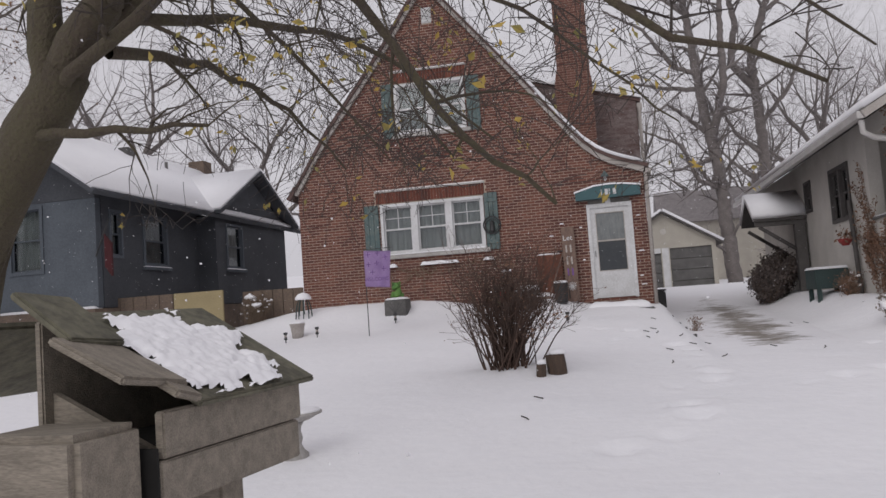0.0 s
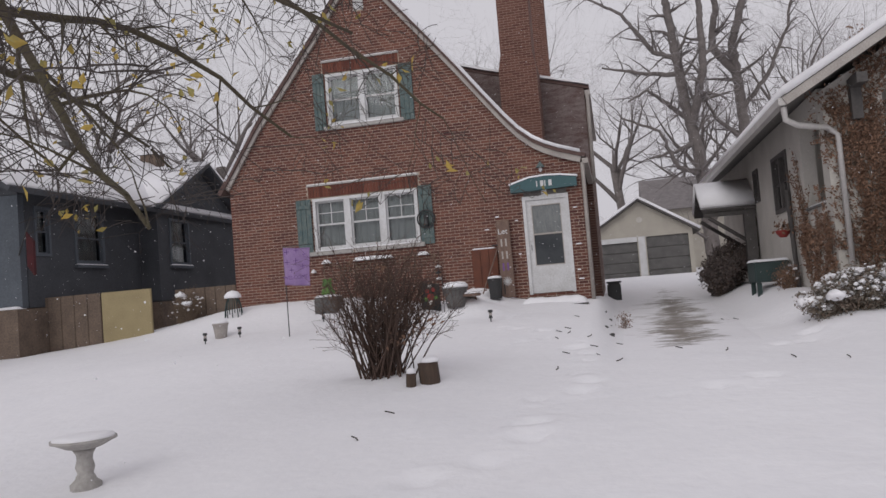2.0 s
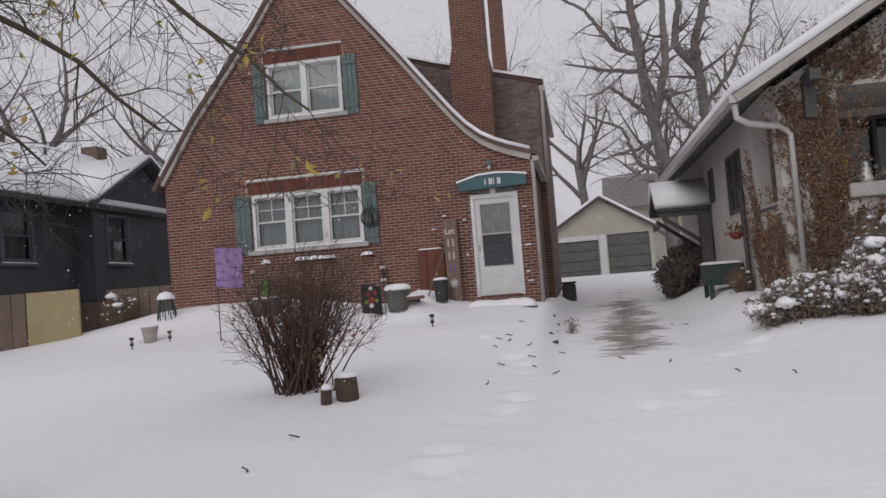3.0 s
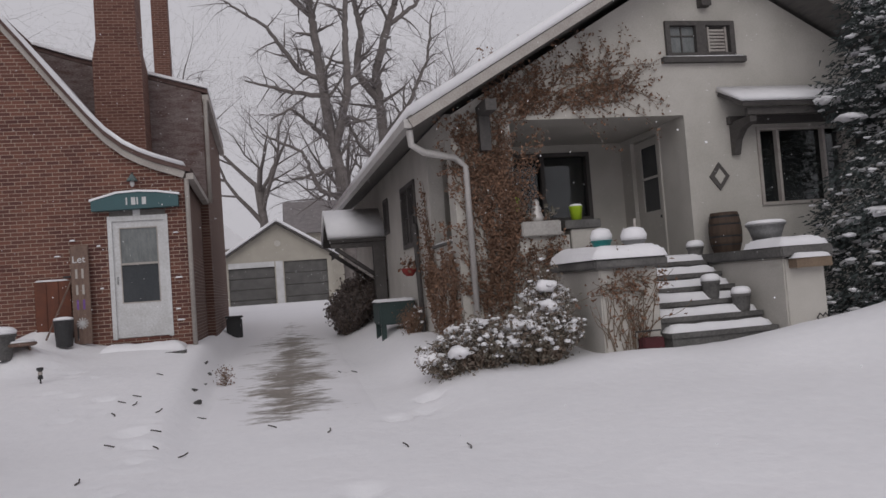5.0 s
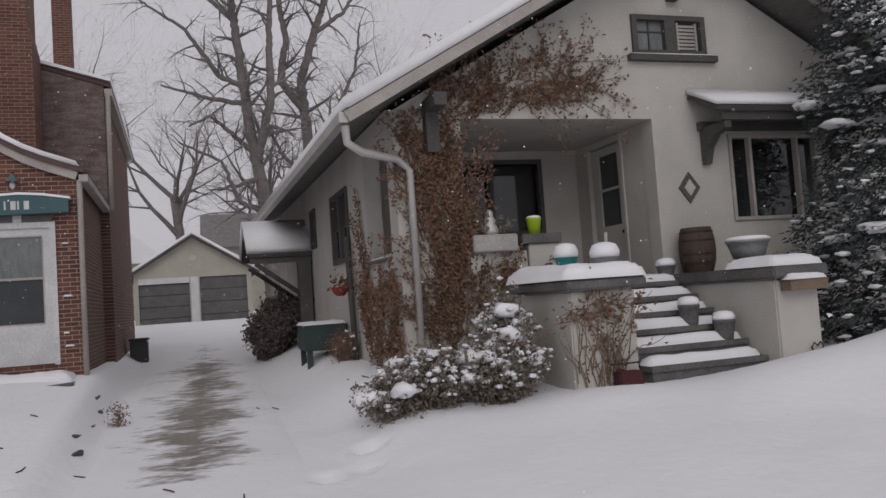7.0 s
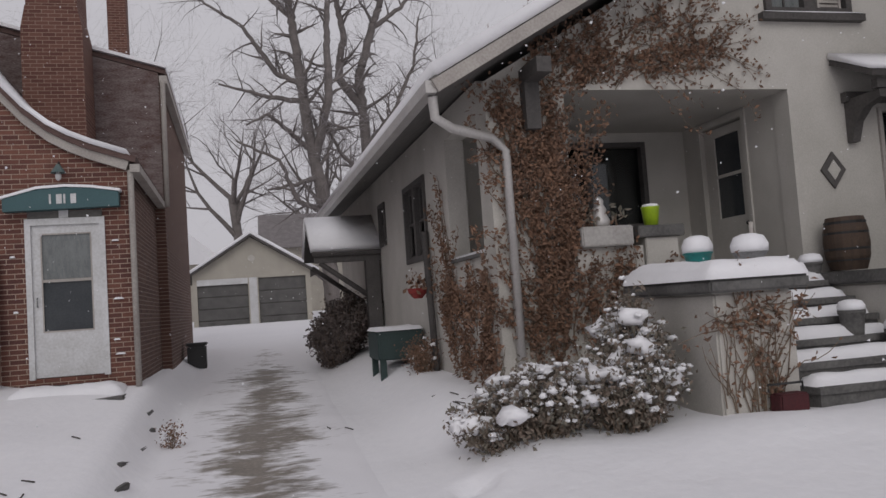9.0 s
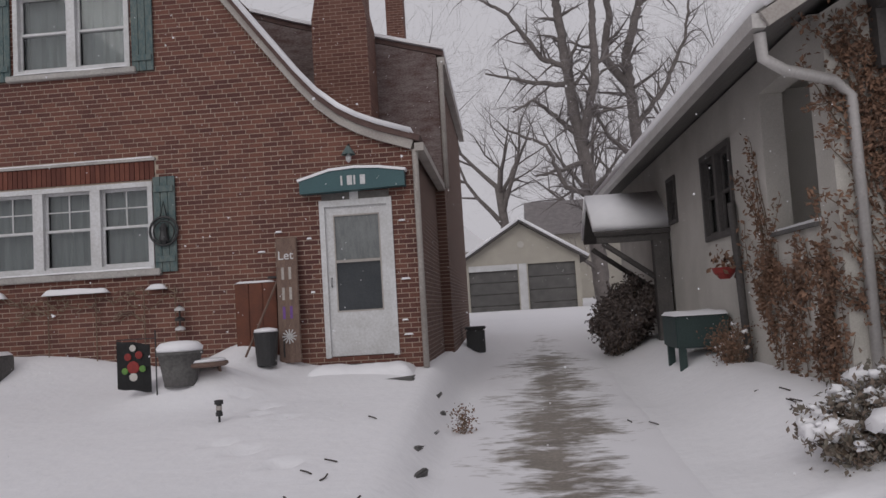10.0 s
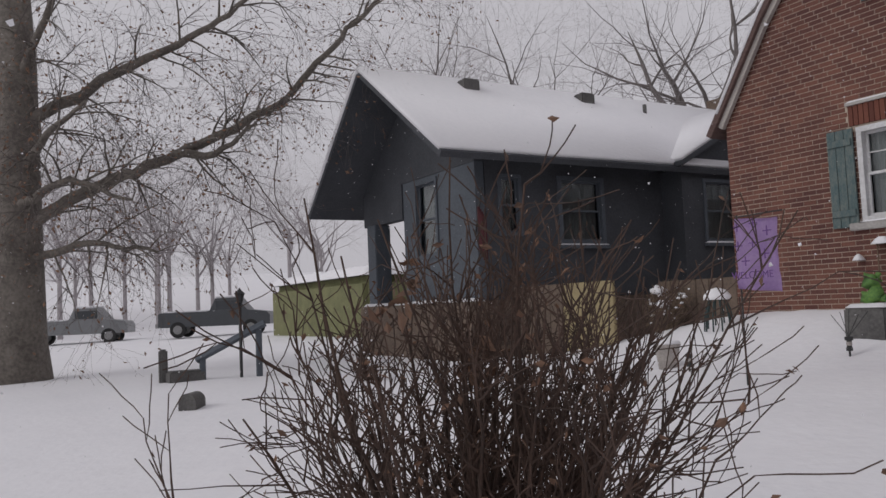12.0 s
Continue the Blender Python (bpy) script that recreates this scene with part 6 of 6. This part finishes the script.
part("snow", lathe([(0.10, 0.211), (0.08, 0.24), (0.01, 0.25)], 20, (6.80, WY + 0.05, 2.991)), SNOW, lp, "", True)
pcap = thing("parapet_cap", "dark stone cap on the porch parapet", "cap")
part("slab", bbox(6.56, 7.12, WY - 0.10, WY + 0.30, 2.862, 2.99, 0.01), STONE_D, pcap)
lt = thing("lime_cushion", "lime green shape behind the porch window vines", "ornament")
part("body", lathe([(0.03, 0), (0.12, 0.12), (0.11, 0.35), (0.03, 0.5)], 14, (5.98, 15.6, 3.1)), LIME, lt, "", True)
tube("stand", [(5.98, 15.6, 2.35), (5.98, 15.6, 3.12)], 0.02, BLACK, lt)
pot("teal_pot", "teal glazed pot with a mound of snow", 6.74, 14.1, 0.14, 0.15, TEALPOT, 0.17, 2.47)
wp = pot("white_pot", "low dish piled with snow and a stake on the pier", 6.98, 13.6, 0.16, 0.08, ZINC, 0.17, 2.50)
tube("stake", [(7.0, 13.6, 2.6), (7.0, 13.57, 2.86)], 0.02, GREY_TRIM, wp)
brl = thing("barrel", "dark old wooden barrel standing by the porch wall", "barrel")
part("barrel_body", lathe([(0.19, 0), (0.235, 0.15), (0.245, 0.30), (0.235, 0.45), (0.20, 0.60), (0.17, 0.60)], 18, (9.02, 14.72, 2.35)), WOODB, brl)
for z in (0.10, 0.22, 0.40, 0.52):
    part("hoop", lathe([(0.235 + 0.01 - 0.25 * abs(z - 0.3) ** 1.5, z), (0.24 + 0.01 - 0.25 * abs(z - 0.3) ** 1.5, z + 0.03), (0.2, z + 0.03)], 18, (9.02, 14.72, 2.35)), BLACK, brl)
tub = pot("zinc_tub", "grey zinc tub with snow on the stair pier", 8.95, 13.6, 0.25, 0.22, ZINC, 0.06, 2.46)
for (x, y, z, h, lab) in ((8.05, 13.62, 1.62, 0.34, "grey lidded jar on the steps"), (8.30, 13.32, 1.45, 0.32, "grey snow-capped jar on the steps"), (8.44, 14.62, 2.26, 0.2, "small snow-covered jar on the top step")):
    pot("step_jar", lab, x, y, 0.12, h, STONE_D, 0.10, z, "jar")
sb = thing("wall_bracket_planter", "small wire planter hooked on the stair pier", "planter")
part("tray", boxes((8.60, 9.10, 12.52, 12.68, 2.06, 2.18)), VINE, sb)
snow_cap("snow", 8.58, 9.12, 12.50, 12.695, 2.181, 0.07, sb, 80)
rbk = thing("red_basket", "small dark red basket at the foot of the pier", "basket")
part("body", bbox(6.66, 6.94, 12.90, 13.06, 1.14, 1.34, 0.015), REDD, rbk)
tube("handle", [(6.60, 12.98, 1.36), (6.60, 12.98, 1.42), (6.94, 12.98, 1.42), (6.94, 12.98, 1.36)], 0.01, BLACK, rbk)
hrt = thing("iron_heart", "small iron heart ornament at the pier corner", "ornament")
tube("wire", [(9.0, 12.66, 1.28), (8.92, 12.66, 1.42), (8.96, 12.66, 1.47), (9.0, 12.66, 1.43), (9.04, 12.66, 1.47), (9.08, 12.66, 1.42), (9.0, 12.66, 1.28)], 0.010, BLACK, hrt)
tube("stake", [(9.0, 12.66, 1.28), (9.0, 12.66, 1.0)], 0.01, BLACK, hrt)

# ---- things by the grey house and the side street ----
for x0, x1, m, lab in ((-10.45, -9.15, TAN, "plain tan board panel between the houses"), (-12.6, -10.47, BROWN_BASE, "brown board fence beside the grey house")):
    f = thing("fence_panel", lab, "fence")
    n = max(1, round((x1 - x0) / 0.35)) if m is not TAN else 1
    for i in range(n):
        part("board", bbox(x0 + (x1 - x0) * i / n + 0.004, x0 + (x1 - x0) * (i + 1) / n - 0.004, 18.0, 18.06, 1.2, 2.5, 0.01), m, f)
fb = thing("fence_panel", "weathered brown fence behind the shrub", "fence")
for i in range(6):
    part("board", bbox(-9.12 + i * 0.27, -8.86 + i * 0.27, 19.0, 19.05, 1.2, 2.45, 0.008), BROWN_BASE, fb)
fl = thing("house_flag", "furled dark red flag on the grey house wall", "flag")
tube("pole", [(-11.95, 17.2, 3.5), (-11.5, 17.1, 4.35)], 0.02, BLACK, fl)
for i in range(5):
    part("fold", bbox(-11.62 + i * 0.035, -11.59 + i * 0.035, 17.05, 17.10 + 0.01 * i, 3.2 - 0.05 * i, 4.0 - 0.05 * i, 0.005), REDD, fl)
rail = thing("hand_rail", "snow-topped dark wooden handrail along the walk", "handrail")
P1, P2 = Vector((-14.47, 12.7, 0)), Vector((-13.92, 13.6, 0))
for p, h in ((P1, 1.42), (P2, 1.96)):
    part("post", bbox(p.x - 0.05, p.x + 0.05, p.y - 0.05, p.y + 0.05, 0.8, h, 0.01), GREYWALL_B, rail)
V, F = [], []
tube_into(V, F, [(-14.52, 12.6, 1.40), (-13.85, 13.7, 2.03)], [0.07, 0.07], 4)
part_vf("rail", V, F, GREYWALL_B, rail)
lm = thing("yard_lamp", "black lantern on a short post by the walk", "lamp")
tube("post", [(-14.05, 13.3, 0.9), (-14.05, 13.3, 2.42)], 0.03, BLACK, lm)
part("lantern", lathe([(0.05, 0), (0.09, 0.16), (0.11, 0.17), (0.03, 0.24), (0.01, 0.28)], 8, (-14.05, 13.3, 2.42)), BLACK, lm)
mb = thing("mailbox", "dark arched mailbox half buried in snow", "mailbox")
mz = on(-10.6, 11.6) - 0.06
bm = prism([(0.12 * math.cos(a), 0.16 + 0.12 * math.sin(a)) for a in [math.pi * i / 10 for i in range(11)]] + [(-0.12, -0.1), (0.12, -0.1)], -0.18, 0.18)
bmesh.ops.transform(bm, matrix=pose(-10.6, 11.6, mz, 0, 0, 55), verts=bm.verts[:])
part("body", bm, STONE_D, mb)
sg = thing("yard_bench", "low dark stone bench edge poking out of the snow", "bench")
part("upright", bbox(-14.95, -14.8, 12.0, 12.15, 0.9, 1.62, 0.03), STONE_D, sg)
part("seat", bbox(-14.85, -14.4, 12.1, 12.75, 0.95, 1.22, 0.03), STONE_D, sg)
hd = thing("hedge", "pale olive clipped hedge under snow", "hedge")
bm = bbox(-34, -24, 20.5, 22.5, 0.8, 3.4, 0.3, 3)
part("body", bm, HEDGE_Y, hd)
snow_cap("snow", -34, -24, 20.5, 22.5, 3.38, 0.35, hd, 90)


def pickup(x, y, yaw, mat, label):
    t = thing("pickup_truck", label, "truck")
    m = pose(x, y, on(x, y), 0, 0, yaw)
    def add(name, bm, mt, par=t):
        bmesh.ops.transform(bm, matrix=m, verts=bm.verts[:])
        return part(name, bm, mt, par)
    bm = prism([(-2.7, 0.5), (-2.7, 1.15), (-2.6, 1.22), (-0.35, 1.22), (-0.2, 1.25), (0.1, 1.85), (1.15, 1.85), (1.65, 1.25), (2.6, 1.12), (2.75, 0.95), (2.75, 0.5)], -0.9, 0.9)
    bmesh.ops.transform(bm, matrix=pose(0, 0, 0), verts=bm.verts[:])
    add("body", bm, mat)
    add("side_window", boxes((0.12, 1.25, -0.905, 0.905, 1.30, 1.72)), GLASS_D)
    add("roof_snow", bbox(0.05, 1.2, -0.85, 0.85, 1.852, 1.97, 0.05), SNOW)
    add("bed_snow", bbox(-2.6, -0.3, -0.8, 0.8, 1.221, 1.30, 0.03), SNOW)
    add("bumper", boxes((-2.85, -2.71, -0.85, 0.85, 0.5, 0.7)), ZINC)
    for wx in (-1.75, 1.8):
        for wy in (-0.92, 0.70):
            w = new("wheel")
            w.parent = t
            bm = lathe([(0.38, 0), (0.40, 0.05), (0.40, 0.17), (0.38, 0.22)], 20)
            bmesh.ops.transform(bm, matrix=pose(wx, wy + 0.22, 0.38, 90, 0, 0), verts=bm.verts[:])
            add("tyre", bm, RUBBER, w)
            bm = lathe([(0.22, -0.012), (0.20, 0.0), (0.2, 0.2), (0.22, 0.232)], 16)
            bmesh.ops.transform(bm, matrix=pose(wx, wy + 0.22, 0.38, 90, 0, 0), verts=bm.verts[:])
            add("rim", bm, ZINC, w)


pickup(-40.2, 19.8, 62, TRUCKP, "dark pickup truck parked on the snowy street")
pickup(-46.5, 14.0, 68, TRUCKG, "grey pickup truck parked beyond the big tree")

# house and tree line far behind the garage
bh = thing("rear_house", "pale house far behind the garage under snow", "house")
part("wall", boxes((-5.5, 1.2, 62, 70, 1.5, 5.9)), STUCCO_G, bh)
part("roof", prism([(-6.0, 5.8), (1.7, 5.8), (-2.1, 9.0)], 61.6, 70.4), SNOW, bh)
bh2 = thing("rear_house", "wide brown-roofed house far behind the garage", "house")
# wall and roof coloured lighter to imitate the haze at this distance
part("wall", boxes((4.5, 16.0, 66, 74, 1.5, 7.0)), STUCCO_G, bh2)
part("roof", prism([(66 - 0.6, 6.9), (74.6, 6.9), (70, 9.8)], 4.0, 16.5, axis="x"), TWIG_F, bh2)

# footprints and twigs on the snow
random.seed(91)
for k in range(26):
    x, y = random.choice(((0.2, 9.0), (0.9, 11.5), (0.4, 14.5), (1.3, 13.0), (4.2, 15.5), (3.3, 11.5)))
    x, y = x + random.gauss(0, 0.5), y + random.gauss(0, 0.9)
    z = on(x, y)
    t = thing("fallen_twig", "small dark twig lying on the snow", "twig", "fallen twigs")
    a = random.uniform(0, 3.14)
    tube("stick", [(x, y, z + 0.005), (x + 0.05 * math.cos(a), y + 0.05 * math.sin(a), z + 0.015), (x + 0.10 * math.cos(a + 0.3), y + 0.10 * math.sin(a + 0.3), z + 0.03)], 0.007, TWIG, t, sides=5)

# broken stone edging between lawn and driveway
random.seed(37)
for k, (x, y) in enumerate(((1.24, 14.3), (1.20, 15.1), (1.25, 16.2), (1.22, 17.0), (1.16, 17.8))):
    t = thing("edging_stone", "dark edging stone half buried along the driveway", "stone", "driveway edging stones")
    bm = bbox(-0.028, 0.028, -0.22, 0.22, -0.2, 0.004, 0.012)
    for v in bm.verts:
        v.co += Vector((0.02, 0.03, 0.03)) * noise.noise(v.co * 6 + Vector((k, 0, 0)))
    bmesh.ops.transform(bm, matrix=pose(x, y, on(x, y) - 0.006, random.gauss(0, 5), random.gauss(8, 5), random.gauss(0, 8)), verts=bm.verts[:])
    part("block", bm, STONE_D, t)

# ---- bricks of the front wall: the nearest by the door are single pieces ----
random.seed(2)
BH, BL, JT = 0.0565, 0.194, 0.0115
def rake_x(z):
    def solve(line):
        for (xa, za), (xb, zb) in zip(line, line[1:]):
            if min(za, zb) <= z <= max(za, zb):
                return xa + (xb - xa) * (z - za) / (zb - za)
        return None
    a = -7.46 if z < 4.82 else solve(LEFT_RAKE)
    b = 0.88 if z < 4.58 else solve(RIGHT_RAKE)
    return a, b


BLOCKS = HOLES + [(-5.54, -2.74, 2.935, 3.04), (-4.94, -3.0, 5.855, 5.95), (-5.50, -2.78, 4.28, 4.62), (-4.92, -3.02, 7.19, 7.515), (-4.02, -3.78, 8.62, 9.0)]
BV = [(-0.5, -0.5, -0.5), (0.5, -0.5, -0.5), (0.5, 0.5, -0.5), (-0.5, 0.5, -0.5), (-0.5, -0.5, 0.5), (0.5, -0.5, 0.5), (0.5, 0.5, 0.5), (-0.5, 0.5, 0.5)]
BF = [(3, 2, 1, 0), (4, 5, 6, 7), (0, 1, 5, 4), (1, 2, 6, 5), (2, 3, 7, 6), (3, 0, 4, 7)]
one = bpy.data.meshes.new("brick")
one.from_pydata([(x * BL, y * 0.03, z * BH) for x, y, z in BV], [], BF)
one.materials.append(BRICK)
JV, JF = [], []
row, z, singles = 0, 1.05, 0
while z < 9.5:
    z0, z1 = z, z + BH
    xa, xb = rake_x(z1)
    if xa is None or xb is None:
        break
    x = xa - (0.105 if row % 2 else 0)
    while x < xb:
        a0, a1 = max(x, xa), min(x + BL, xb)
        x += BL + 0.011
        spans = [(a0, a1)]
        for h in BLOCKS:
            if h[2] < z1 - 0.012 and h[3] > z0 + 0.012:
                nxt = []
                for s0, s1 in spans:
                    if h[0] >= s1 or h[1] <= s0:
                        nxt.append((s0, s1))
                    else:
                        if h[0] - s0 > 0.02:
                            nxt.append((s0, h[0]))
                        if s1 - h[1] > 0.02:
                            nxt.append((h[1], s1))
                spans = nxt
        for s0, s1 in spans:
            if s1 - s0 < 0.025:
                continue
            yc = FY + 0.0095 + random.uniform(-0.002, 0.002)
            whole = abs(s1 - s0 - BL) < 1e-4
            if whole and singles < 300 and s0 > -1.75 and 1.7 < z0 < 4.5:
                o = new("brick", one)
                o.parent = wall
                o.location = ((s0 + s1) / 2, yc, (z0 + z1) / 2)
                singles += 1
            else:
                n0 = len(JV)
                JV += [((s0 + s1) / 2 + bx_ * (s1 - s0), yc + by_ * 0.03, (z0 + z1) / 2 + bz_ * BH) for bx_, by_, bz_ in BV]
                JF += [tuple(n0 + k for k in f) for f in BF]
    z += BH + JT
    row += 1
tagged(part_vf("brickwork", JV, JF, BRICK_J, wall), kind="stuff")

# snow in the air
random.seed(123)
SNV, SNF = [], []
for k in range(9500):
    x, y, z = random.uniform(-16, 13), random.uniform(1.5, 24), random.uniform(0.5, 8.5)
    if math.hypot(x - 1.9, min(max(y, 0), 9) - y) < 1.6 or z < ground_z(x, y) + 0.1:
        continue
    r = random.uniform(0.0035, 0.0085)
    o = len(SNV)
    d = Vector((random.gauss(0, 1), random.gauss(0, 1), random.gauss(0, 1))).normalized()
    e = d.orthogonal().normalized()
    f = d.cross(e)
    c = Vector((x, y, z))
    SNV += [tuple(c + d * r), tuple(c - d * r * 0.7), tuple(c + e * r), tuple(c + (f - e * 0.5) * r), tuple(c - (f + e * 0.5) * r)]
    SNF += [(o, o + 2, o + 3), (o, o + 3, o + 4), (o, o + 4, o + 2), (o + 1, o + 3, o + 2), (o + 1, o + 4, o + 3), (o + 1, o + 2, o + 4)]
flakes = part_vf("snowflakes", SNV, SNF, SNOW)
tagged(flakes, "loose white snowflakes drifting in the air over the yards", "snowflakes", kind="stuff")
